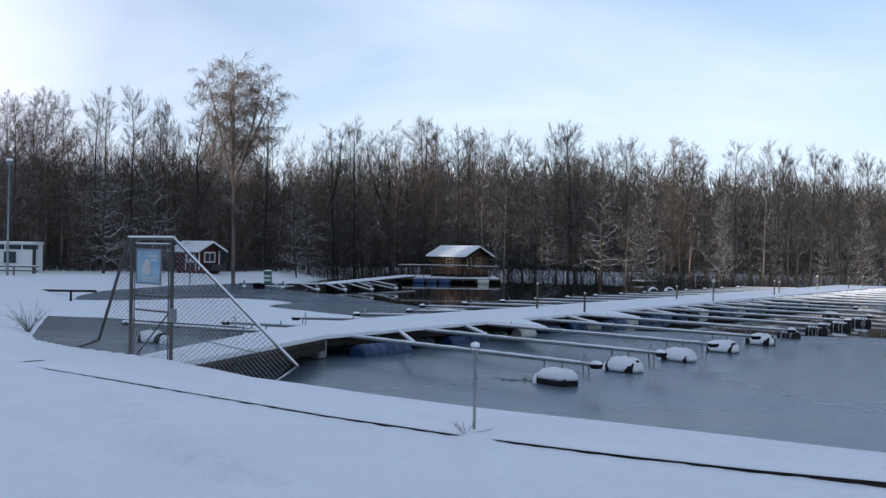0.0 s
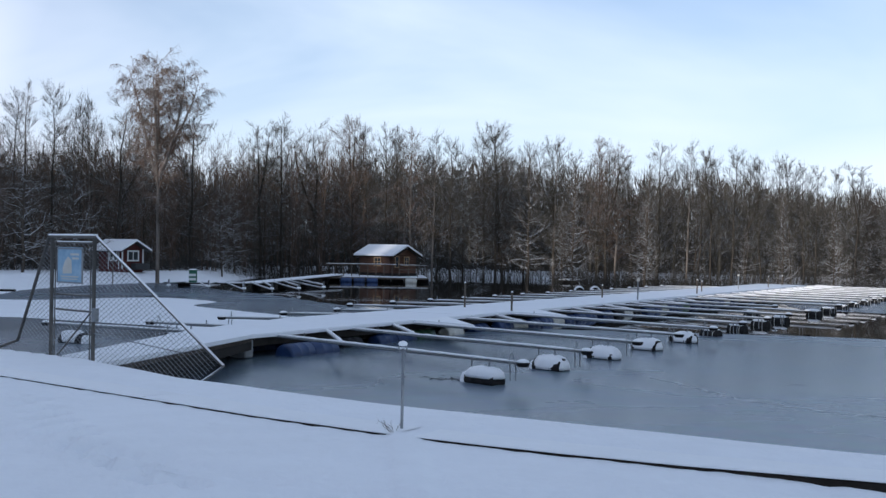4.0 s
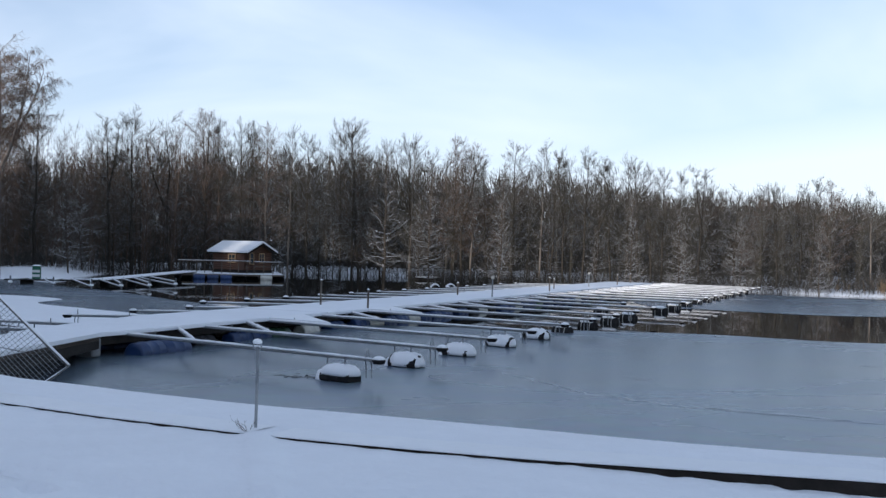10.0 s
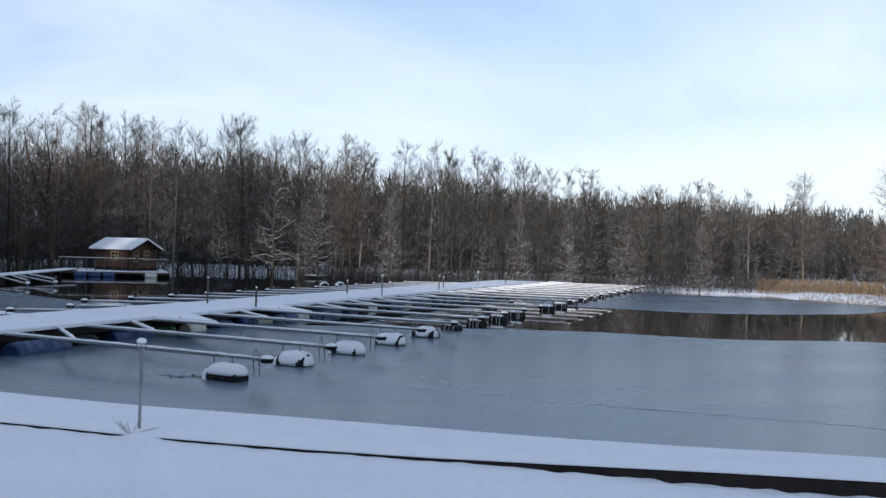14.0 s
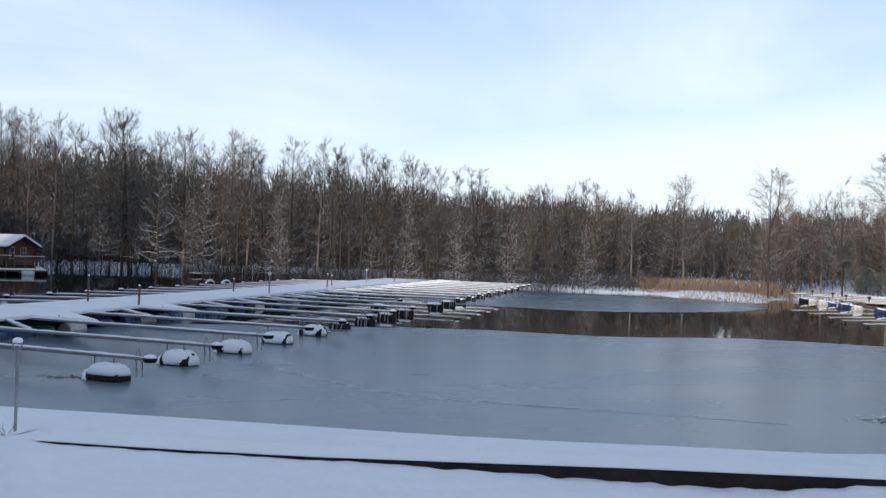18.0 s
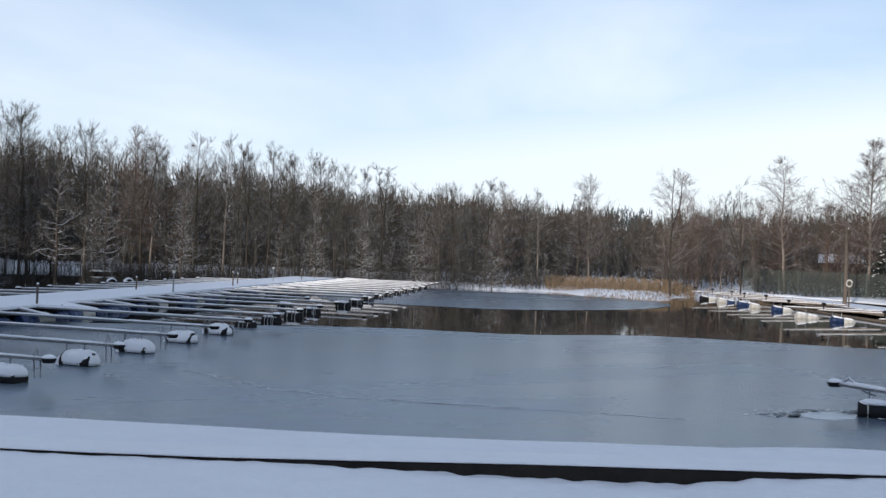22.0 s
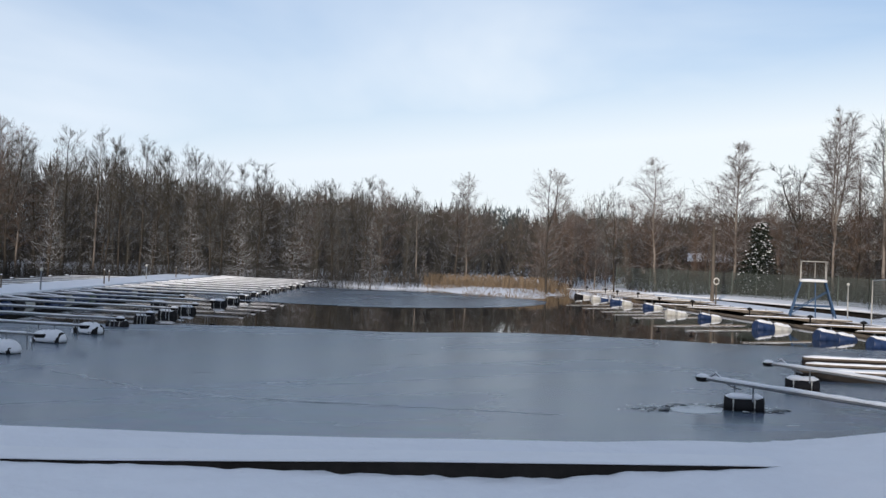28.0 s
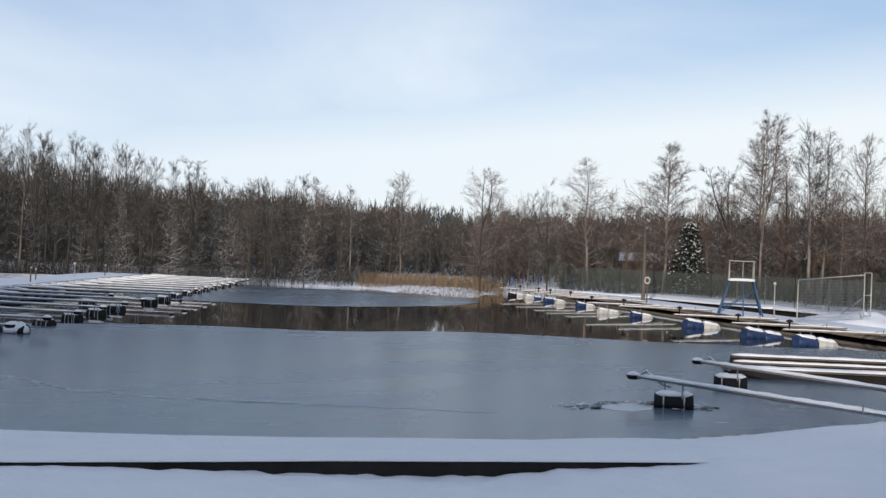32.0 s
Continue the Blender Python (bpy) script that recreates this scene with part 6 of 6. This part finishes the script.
def white_hut():
    z = ground_at(-27, 68)
    t = thing("white_hut", turn(-36.0, 66.6, z - 0.02, 8), "low white site hut with flat roof and small window", "hut")
    ln, wd, h = 10.6, 3.0, 1.85
    part("wall", box_mesh("wall", (ln, wd, h), WHITE_PAINT, 0.01, (ln / 2, wd / 2, 0)), t)
    part("roof", box_mesh("roof", (ln + 0.16, wd + 0.16, 0.1), WHITE_PAINT, 0.01, (ln / 2, wd / 2, h)), t)
    part("snow", box_mesh("snow", (ln + 0.1, wd + 0.1, 0.06), SNOW_CAP, 0.02, (ln / 2, wd / 2, h + 0.1)), t)
    for x in np.arange(0.5, ln, 1.0):
        part("clerestory_pane", box_mesh("clerestory_pane", (0.9, 0.03, 0.28), GLASS, at=(0, 0, 0)), t, "grey pane under the eave", pose(float(x), -0.02, h - 0.32))
    window(t, pose(9.3, -0.03, 0.72), 0.62, 0.62, DARK_PAINT, 0.09, (0, 0))
    part("door", box_mesh("door", (0.05, 0.8, 1.6), DARK_PAINT, 0.01), t, "dark end door", pose(ln + 0.02, 0.5, 0.02))
    rail = thing("rail_fence", turn(-33.5, 65.2, ground_at(-27, 65)), "low grey wooden rail fence beside the hut", "fence")
    for x in np.arange(0, 9.6, 1.6):
        part("post", box_mesh("post", (0.08, 0.08, 0.62), TIMBER, 0.01), rail, at=pose(float(x), 0, -0.1))
    for zz in (0.22, 0.46):
        part("rail", box_mesh("rail", (9.6, 0.04, 0.08), TIMBER, 0.008, (4.7, -0.05, zz)), rail)
    part("rail_snow", snow_bar("rail_snow", 9.6, 0.06, 0.04, 31, -0.1), rail, at=pose(0, -0.05, 0.55))


white_hut()


def left_lamp():
    x, y = -25.6, 64.5
    t = thing("street_lamp", turn(x, y, ground_at(x, y) - 0.05), "tall grey street lamp with a snow-capped head", "street lamp")
    part("pole", tube_mesh("pole", [(0, 0, 0), (0, 0, 3.0), (0.02, 0, 6.6)], [0.075, 0.065, 0.045], STEEL, 10), t)
    hd = part("lamp_head", lathe("lamp_head", [(0.05, 0), (0.13, 0.05), (0.2, 0.2), (0.19, 0.26), (0.05, 0.3)], STEEL), t, "", pose(0.02, 0, 6.55))
    part("snow_cap", lathe("snow_cap", [(0.2, 0.25), (0.21, 0.3), (0.14, 0.38), (0.01, 0.4)], SNOW_CAP), hd)


left_lamp()


def waste_bin():
    x, y = -10.1, 63.4
    t = thing("notice_stand", turn(x, y, 0.45, -4), "green and white metal box on the snowy bank", "box")
    part("body", box_mesh("body", (0.42, 0.3, 0.66), GREEN_PAINT, 0.03), t)
    for z in (0.12, 0.36):
        part("pale_band", box_mesh("pale_band", (0.4, 0.02, 0.14), WHITE_PAINT, 0.005), t, "", pose(0, -0.155, z))
    part("lid", box_mesh("lid", (0.46, 0.34, 0.05), GREEN_PAINT, 0.015), t, "", pose(0, 0, 0.66))
    part("snow", snow_lump("snow", 0.44, 0.32, 0.07, 5), t, "", pose(0, 0, 0.71))


waste_bin()


def left_details():
    t = thing("edging_beam", turn(-19.9, 51.7, 0.22, 0), "dark timber edging at the head of the ice", "beam")
    part("beam", box_mesh("beam", (3.2, 0.16, 0.1), TIMBER_DARK, 0.02, (2.0, 0, 0.08)), t)
    part("snow", snow_bar("snow", 3.1, 0.2, 0.05, 12, 0.45), t, "", pose(0, 0.02, 0.2))
    p = thing("mooring_stake", turn(-16.5, 48.7, 0.05), "short dark wooden stake frozen into the ice", "stake")
    part("shaft", tube_mesh("shaft", [(0, 0, -0.2), (0.01, 0, 0.46)], [0.06, 0.05], TIMBER_DARK, 8), p)
    lg = thing("fallen_log", turn(-12.5, 72.0, ground_at(-12, 72) + 0.05, -35), "snow-dusted log lying below the tall birch", "log")
    part("stem", tube_mesh("stem", [(0, 0, 0.3), (1.0, 0, 0.2), (2.2, 0, 0.03)], [0.07, 0.06, 0.05], TIMBER, 8), lg)
    part("snow", tube_mesh("snow", [(0, 0, 0.36), (1.0, 0, 0.255), (2.2, 0, 0.08)], [0.05, 0.05, 0.04], SNOW_CAP, 8), lg)
    s = thing("depth_post", turn(-15.2, 66.0, 0.4), "slim pale marker post standing in the bank", "post")
    part("shaft", tube_mesh("shaft", [(0, 0, -0.3), (0, 0, 1.25)], 0.035, TIMBER, 8), s)
    part("head", box_mesh("head", (0.14, 0.05, 0.16), WHITE_PAINT, 0.01), s, "", pose(0, 0, 1.22))


left_details()

# ---- right basin: pier with drum floats, lifeguard chair, fence, reeds ----
BU = Vector((0.45, 0.893, 0))
BV = Vector((-0.893, 0.45, 0))      # towards the water
BO = Vector((38.6, 21.0, 0))
PALE_PAINT = material("worn_white_paint", (0.52, 0.5, 0.45), 0.6, var=0.25, scale=9)
BLUE_PAINT = material("blue_paint", (0.05, 0.105, 0.2), 0.5, var=0.3, scale=7)
FENCE_GREEN = material("green_fence_mesh", (0.115, 0.138, 0.118), 0.6, var=0.3, scale=5, frost=0.3, frost_from=0.6)
REED = material("dry_reeds", (0.29, 0.212, 0.13), 0.85, var=0.45, scale=3)


PIER_WOOD = material("sunlit_pier_timber", (0.3, 0.25, 0.19), 0.8, var=0.4, scale=8, bump=0.3, bump_scale=25)


def pier_section(i, u0, u1):
    deg = math.degrees(math.atan2(BU.y, BU.x))
    t = thing("pier", Matrix.LocRotScale(BO + BU * u0 - Vector((0, 0, 0.15)), Euler((0, 0, radians(deg))), None), "low timber pier under sunlit snow", "pier", "sections of the drum pier")
    ln = u1 - u0 - 0.03
    part("deck_frame", box_mesh("deck_frame", (ln, 2.3, 0.1), TIMBER, 0.01, (ln / 2, 0, 0.36)), t)
    for y in (-1.1, 1.1):
        part("side_beam", box_mesh("side_beam", (ln, 0.09, 0.2), PIER_WOOD, 0.01, (ln / 2, y, 0.25)), t)
    part("snow", box_mesh("snow", (ln, 2.36, 0.09), SNOW, 0.03, (ln / 2, 0, 0.46)), t)
    for k, x in enumerate(np.arange(0.8, ln, 1.6)):
        part("float_drum", DRUMS["black"], t, "black float drum", pose(float(x), 0.2, 0.0))


for i in range(4):
    pier_section(i, i * 11.0, (i + 1) * 11.0)

for i, (x, y, c, d) in enumerate(((32.7, 23.0, "blue", "white"), (33.9, 26.1, "blue", "blue"), (36.2, 30.9, "blue", "white"), (39.5, 37.2, "blue", "white"), (40.2, 40.1, "white", "white"),
                                  (44.6, 46.2, "blue", "white"), (45.6, 49.0, "white", False), (47.2, 51.8, "blue", "blue"), (49.0, 55.6, "white", "blue"), (50.7, 59.3, "black", "white"))):
    end, root = Vector((x - 0.15, y + 0.05, 0)), Vector((x + 4.9, y - 1.6, 0))
    at = root + (end - root) * 0.35
    b = boom((root.x, root.y), (end.x, end.y), 120 + i, "blue", ((root.x + 0.7, root.y + 1.5), (at.x, at.y)), False, "drum booms of the pier", buoy=False, loop=False, z0=0.43, z1=0.54, drum=c, double=d, size=0.88 if i < 3 else 0.6, drop=0.44, tilt=-7.0, wood=PIER_WOOD)
    part("mooring_cap", lathe("mooring_cap", [(0.03, 0), (0.03, 0.26), (0.12, 0.28), (0.12, 0.33), (0.02, 0.38)], BLACK_PLASTIC, 8), b, "", pose((end - root).length - 0.3, 0, 0))

# two booms moored to the near beach, with strapped black drums
boom((15.2, 8.3), (15.75, 14.35), 140, "drum", group="booms off the beach", z0=0.5, z1=0.46, loop=False, yaw=47.0, cover=1.5)
boom((18.3, 8.4), (19.75, 16.1), 141, "drum", group="booms off the beach", z0=0.5, z1=0.46, loop=False, yaw=50.0, cover=1.5)


def slack_hose(x, y, deg):
    """A mooring hose sagging from a boom's end down to its drum."""
    t = thing("mooring_hose", turn(x, y, 0.0, deg), "grey mooring hose sagging from the boom to its drum", "hose", "hoses of the beach booms")
    part("hose", tube_mesh("hose", [(0, 0, 0.52), (0.12, 0, 0.6), (0.3, 0, 0.5), (0.5, 0.02, 0.4), (0.75, 0.03, 0.37)], 0.016, STEEL, 6), t)
    part("snow", tube_mesh("snow", [(0.05, 0, 0.575), (0.12, 0, 0.615), (0.3, 0, 0.516)], 0.012, SNOW_CAP, 6), t)


slack_hose(15.72, 14.2, -95)
slack_hose(19.7, 15.9, -100)


def floating_beam(x, y, deg, ln, label, h=0.2, w=0.5):
    t = thing("floating_beam", turn(x, y, 0.0, deg), label, "floating beam", "beams frozen into the ice")
    part("beam", box_mesh("beam", (ln, w, h), TIMBER_DARK, 0.02, (ln / 2, 0, -0.04)), t)
    part("top_plank", box_mesh("top_plank", (ln, w * 0.9, 0.05), TIMBER, 0.01, (ln / 2, 0, h - 0.03)), t)
    part("snow", snow_bar("snow", ln - 0.05, w * 0.95, 0.055, int(x * 7), 0.02), t, "", pose(0, 0, h + 0.03))
    return t


floating_beam(24.7, 19.1, -40, 11.0, "long floating timber beam with snow on top", 0.2, 0.3)
floating_beam(24.35, 18.75, -40, 11.0, "lower walkway plank floating beside the beam", 0.07, 0.2)
floating_beam(21.4, 16.7, -40, 10.0, "floating timber beam with a bare brown side", 0.22, 0.5)


def bulkhead():
    """Timber bank edge behind the pier."""
    pts = [(58.0, 63.0), (56.2, 50.0), (53.2, 38.0), (50.6, 31.5)]
    for (ax, ay), (bx, by) in zip(pts[:-1], pts[1:]):
        ln = math.hypot(bx - ax, by - ay)
        t = thing("bulkhead", turn(ax, ay, 0, math.degrees(math.atan2(by - ay, bx - ax))), "dark timber bank edge topped with snow", "bulkhead", "timbers of the bank edge")
        part("face", box_mesh("face", (ln, 0.3, 0.48), TIMBER_DARK, 0.02, (ln / 2, 0, -0.1)), t)
        part("snow", snow_bar("snow", ln, 1.1, 0.14, int(ax), 0, 0.5), t, "", pose(0, -0.05, 0.39))


bulkhead()


def lifeguard_chair():
    x, y = 43.1, 32.9
    t = thing("lifeguard_chair", turn(x, y, 0.4, -50), "tall blue lifeguard chair with a white frame on top", "lifeguard chair")
    top = 1.62
    for sx in (-1, 1):
        for sy in (-1, 1):
            part("leg", tube_mesh("leg", [(sx * 1.0, sy * 0.9, 0), (sx * 0.54, sy * 0.44, top)], 0.042, BLUE_PAINT, 6), t)
    part("platform", box_mesh("platform", (1.2, 1.0, 0.07), WHITE_PAINT, 0.01, (0, 0, top)), t)
    part("snow", snow_lump("snow", 1.15, 0.95, 0.06, 4), t, "", pose(0, 0, top + 0.07))
    for k in range(1, 6):
        z = top * k / 6
        w, d = 1.0 - 0.46 * k / 6, 0.9 - 0.46 * k / 6
        part("rung", tube_mesh("rung", [(-w, -d, z), (-w, d, z)], 0.03, BLUE_PAINT, 6), t)
        part("rung", tube_mesh("rung", [(w, -d, z), (w, d, z)], 0.025, BLUE_PAINT, 6), t)
    for sx in (-1, 1):
        part("brace", tube_mesh("brace", [(sx * 0.97, -0.87, 0.1), (sx * 0.69, 0.59, 1.1)], 0.025, BLUE_PAINT, 6), t)
    for sy in (-1, 1):
        part("brace", tube_mesh("brace", [(-0.96, sy * 0.86, 0.15), (0.66, sy * 0.56, 1.2)], 0.025, BLUE_PAINT, 6), t)
        part("cross_tie", tube_mesh("cross_tie", [(-0.86, sy * 0.76, 0.5), (0.86, sy * 0.76, 0.5)], 0.03, BLUE_PAINT, 6), t)
    for sx, sy in ((-1, -1), (-1, 1), (1, -1), (1, 1)):
        part("upright", tube_mesh("upright", [(sx * 0.56, sy * 0.44, top), (sx * 0.56, sy * 0.44, top + 0.95)], 0.016, PALE_PAINT, 6), t)
    part("upright", tube_mesh("upright", [(0.05, -0.44, top), (0.05, -0.44, top + 0.95)], 0.016, PALE_PAINT, 6), t)
    part("ladder_rail", tube_mesh("ladder_rail", [(0.1, -0.95, 0), (0.08, -0.47, top)], 0.03, BLUE_PAINT, 6), t)
    for sy in (-1, 1):
        part("top_rail", tube_mesh("top_rail", [(-0.6, sy * 0.44, top + 0.95), (0.6, sy * 0.44, top + 0.95)], 0.018, PALE_PAINT, 6), t)
    for sx in (-1, 1):
        part("top_rail", tube_mesh("top_rail", [(sx * 0.56, -0.44, top + 0.95), (sx * 0.56, 0.44, top + 0.95)], 0.016, PALE_PAINT, 6), t)


lifeguard_chair()


def mesh_panel(name, p, q, z0, z1, pitch, rad, mat):
    """A stretch of wire fence between two places: uprights and cross wires."""
    p, q = Vector(p), Vector(q)
    ln = (q - p).length
    segs = []
    for k in np.arange(0, ln, pitch):
        a = p + (q - p) * (k / ln)
        segs.append((a.x, a.y, z0, a.x, a.y, z1, rad, rad))
    for z in np.arange(z0, z1, pitch * 1.5):
        segs.append((p.x, p.y, z, q.x, q.y, z, rad, rad))
    vs, fs = prisms(segs, 3)
    return quad_mesh(name, vs, fs, mat)


def green_fence():
    t = thing("fence", Matrix(), "green wire mesh fence behind the pier", "fence")
    pts = [(61.5, 66.0), (59.2, 56.0), (57.2, 46.0), (54.8, 38.0), (52.4, 32.0), (51.0, 28.0)]
    for (ax, ay), (bx, by) in zip(pts[:-1], pts[1:]):
        part("mesh_panel", mesh_panel("mesh_panel", (ax, ay, 0), (bx, by, 0), 0.55, 2.2, 0.075, 0.0085, FENCE_GREEN), t)
        ln = math.hypot(bx - ax, by - ay)
        n = int(ln / 2.2)
        for i in range(n + 1):
            k = i / n
            part("fence_post", tube_mesh("fence_post", [(ax + (bx - ax) * k, ay + (by - ay) * k, 0.2), (ax + (bx - ax) * k, ay + (by - ay) * k, 2.28)], 0.03, FENCE_GREEN, 6), t)


green_fence()


PALE_STEEL = material("pale_gate_steel", (0.5, 0.49, 0.45), 0.55, 0.2, var=0.3, scale=8)


def pier_gate():
    """The frame of the pier's gate and its wire wing."""
    t = thing("pier_gate", Matrix(), "pale steel gate frame with a sloping wire wing at the pier", "gate")
    a, b, c = Vector((39.7, 27.4, 0.45)), Vector((46.6, 28.6, 0.6)), Vector((47.35, 28.7, 0.6))
    part("post", tube_mesh("post", [a, a + Vector((0, 0, 1.78))], 0.028, PALE_STEEL, 8), t)
    for p in (b, c):
        part("post", tube_mesh("post", [p, p + Vector((0, 0, 2.05))], 0.03, PALE_STEEL, 8), t)
    for z in (0.05, 1.0, 2.05):
        part("cross_bar", tube_mesh("cross_bar", [b + Vector((0, 0, z)), c + Vector((0, 0, z))], 0.022, PALE_STEEL, 6), t)
    part("top_rail", tube_mesh("top_rail", [a + Vector((0, 0, 1.78)), b + Vector((0, 0, 1.95))], 0.024, PALE_STEEL, 8), t)
    part("mesh_panel", mesh_panel("mesh_panel", a, b, 0.5, 2.3, 0.09, 0.005, WIRE), t)
    part("strut", tube_mesh("strut", [b + Vector((0, 0, 0.9)), b + Vector((-1.2, 0.4, 0.1))], 0.025, STEEL, 6), t)


pier_gate()


def far_details():
    x, y = bearing(47.8, 68)
    z = ground_at(x, y)
    t = thing("utility_pole", turn(x, y, z - 0.1), "bare brown wooden pole behind the fence", "pole")
    part("shaft", tube_mesh("shaft", [(0, 0, 0), (0.05, 0, 2.5), (-0.03, 0, 5.6)], [0.13, 0.115, 0.09], TIMBER, 10), t)
    part("insulator", lathe("insulator", [(0.02, 0), (0.06, 0.03), (0.06, 0.1), (0.02, 0.14)], WHITE_PLASTIC, 8), t, "", pose(0.1, 0, 5.4))
    rg = thing("life_ring_stand", turn(*bearing(48.0, 62), 0.5, -50), "white lifebuoy on a stake at the pier", "lifebuoy")
    part("stake", tube_mesh("stake", [(0, 0, 0), (0, 0, 1.5)], 0.04, TIMBER, 8), rg)
    ring = [(0.14 * math.cos(a), -0.06, 1.25 + 0.17 * math.sin(a)) for a in [i * 2 * math.pi / 16 for i in range(17)]]
    part("ring", tube_mesh("ring", ring, 0.04, WHITE_PLASTIC, 8), rg)
    p = thing("lamp_post", turn(43.9, 31.55, 0.38), "slim pale post with a rounded lamp on the pier", "lamp post")
    part("shaft", tube_mesh("shaft", [(0, 0, 0), (-0.03, 0, 1.55)], 0.028, PALE_STEEL, 8), p)
    part("lamp_head", lathe("lamp_head", [(0.03, 0), (0.07, 0.04), (0.07, 0.1), (0.02, 0.14)], WHITE_PLASTIC), p, "", pose(-0.03, 0, 1.52))


far_details()


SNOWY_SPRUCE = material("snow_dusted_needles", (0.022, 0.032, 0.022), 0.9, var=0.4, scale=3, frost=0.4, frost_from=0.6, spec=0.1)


def spruce(x, y, h, label):
    """A young spruce: uneven whorls of drooping, bushy boughs with clumps of snow."""
    r = np.random.RandomState(9)
    segs, snow = [], []
    for i in range(40):
        k = 0.04 + 0.95 * (i / 40) ** 1.05
        for j in range(7):
            a = j * 0.8976 + i * 0.7 + r.normal(0, 0.3)
            ln = (0.07 * h + (1 - k) ** 0.8 * h * 0.24) * r.uniform(0.5, 1.2)
            p = np.array([0, 0, k * h + r.normal(0, 0.08)])
            loaded = r.rand() < 0.8
            for s in range(4):
                q = p + np.array([math.cos(a), math.sin(a), 0.3 - 0.26 * s + r.normal(0, 0.08)]) * ln / 4
                segs.append((*p, *q, 0.03, 0.022))
                for w in range(5):
                    g = a + r.normal(0, 1.1)
                    e = p + (q - p) * r.rand() + np.array([math.cos(g), math.sin(g), r.uniform(-0.7, 0.1)]) * r.uniform(0.12, 0.3)
                    segs.append((*q, *e, 0.03, 0.01))
                if loaded and r.rand() < 0.5 and s:
                    c = q + np.array([r.normal(0, 0.05), r.normal(0, 0.05), 0.05])
                    snow.append((*c, *(c + r.normal(0, 0.09, 3) * [1, 1, 0.3]), r.uniform(0.02, 0.055), 0.015))
                p = q
    t = thing("spruce", turn(x, y, ground_at(x, y) - 0.05), label, "tree")
    part("trunk", tube_mesh("trunk", [(0, 0, 0), (0, 0, h)], [0.11, 0.02], BARK_DARK, 8), t)
    part("foliage", quad_mesh("foliage", *prisms(segs, 3), SNOWY_SPRUCE), t)
    tagged(part("snow", quad_mesh("snow", *prisms(snow, 5), SNOW_CAP), t), "clumps of snow on the branches", kind="stuff")


spruce(*bearing(50.05, 79), 5.2, "young dark spruce loaded with clumps of snow")


def red_house():
    """A small red house half hidden by the birches beyond the fence."""
    x, y = bearing(46.7, 104)
    t = thing("red_house", turn(x, y, ground_at(x, y), -47), "small red house glimpsed between bare birches", "house")
    part("wall", gable_walls("wall", 3.4, 3.0, 1.9, 2.5, RED_WOOD), t)
    for s in (0, 1):
        rf = part("roof", roof_side("roof", 3.4, 3.0, 1.9, 2.5, 0.3, 0.08, s, DARK_PAINT), t)
        part("snow", roof_side("snow", 3.4, 3.0, 1.9, 2.5, 0.32, 0.08, s, SNOW_CAP, 0.085), rf)
    window(t, pose(1.7, -0.03, 0.9), 0.8, 0.7, WHITE_PAINT, 0.08, (1, 0))


red_house()


def reeds():
    r = np.random.RandomState(21)
    segs = []
    n = 2300
    b = np.where(r.rand(n) < 0.8, r.uniform(33.0, 40.6, n), r.uniform(31, 44.5, n))
    d = np.interp(b, [30, 33, 36, 40, 44.5], [83, 84, 83, 82, 78]) + r.uniform(-1.0, 4.5, n)
    x, y = d * np.sin(np.radians(b)), d * np.cos(np.radians(b))
    z = np.maximum(land_height(x, y), 0)
    h = r.uniform(0.25, 0.75, n) * np.where(b < 40, 1.0, 0.7)
    ex, ey = x + r.normal(0, 0.12, n), y + r.normal(0, 0.12, n)
    k = 420                                  # short tufts on the low spit
    tb, td = r.uniform(35.0, 39.6, k), r.uniform(70, 83, k)
    tx, ty = td * np.sin(np.radians(tb)), td * np.cos(np.radians(tb))
    tz, th = np.maximum(land_height(tx, ty), 0), r.uniform(0.05, 0.22, k)
    x, y, z, h = (np.concatenate(q) for q in ((x, tx), (y, ty), (z, tz), (h, th)))
    ex, ey = np.concatenate([ex, tx + r.normal(0, 0.12, k)]), np.concatenate([ey, ty + r.normal(0, 0.12, k)])
    n += k
    o = np.ones(n)
    segs = np.concatenate([np.stack([x, y, z - 0.05, ex, ey, z + h, 0.014 * o, 0.012 * o], 1),
                           np.stack([ex, ey, z + h, ex + r.normal(0, 0.1, n), ey, z + h * 1.22, 0.022 * o, 0.006 * o], 1)])
    thing("reeds", Matrix(), "dry golden reeds along the snowy far shore", "reeds", kind="stuff", data=quad_mesh("reeds", *prisms(segs, 3), REED))


reeds()


def snow_mound():
    vs, fs, n = [], [], 26
    for i in range(n + 1):
        for j in range(n + 1):
            a, b = i / n * 2 - 1, j / n * 2 - 1
            q = max(0.0, 1 - a * a - b * b)
            vs.append((a * 5.5, b * 3.6, 1.25 * q ** 0.6 * (1 + 0.35 * noise.noise(Vector((a * 3, b * 3, 2)))) + 0.12 * noise.noise(Vector((a * 9, b * 9, 5))) * min(1, q * 3)))
    fs = [(i * (n + 1) + j, (i + 1) * (n + 1) + j, (i + 1) * (n + 1) + j + 1, i * (n + 1) + j + 1) for i in range(n) for j in range(n)]
    x, y = bearing(58.8, 57)
    thing("snow_bank", turn(x, y, ground_at(x, y) - 0.15, -30), "ploughed heap of sunlit snow beside the gate", "snow heap", data=mesh("snow_bank", vs, fs, SNOW, True))


snow_mound()
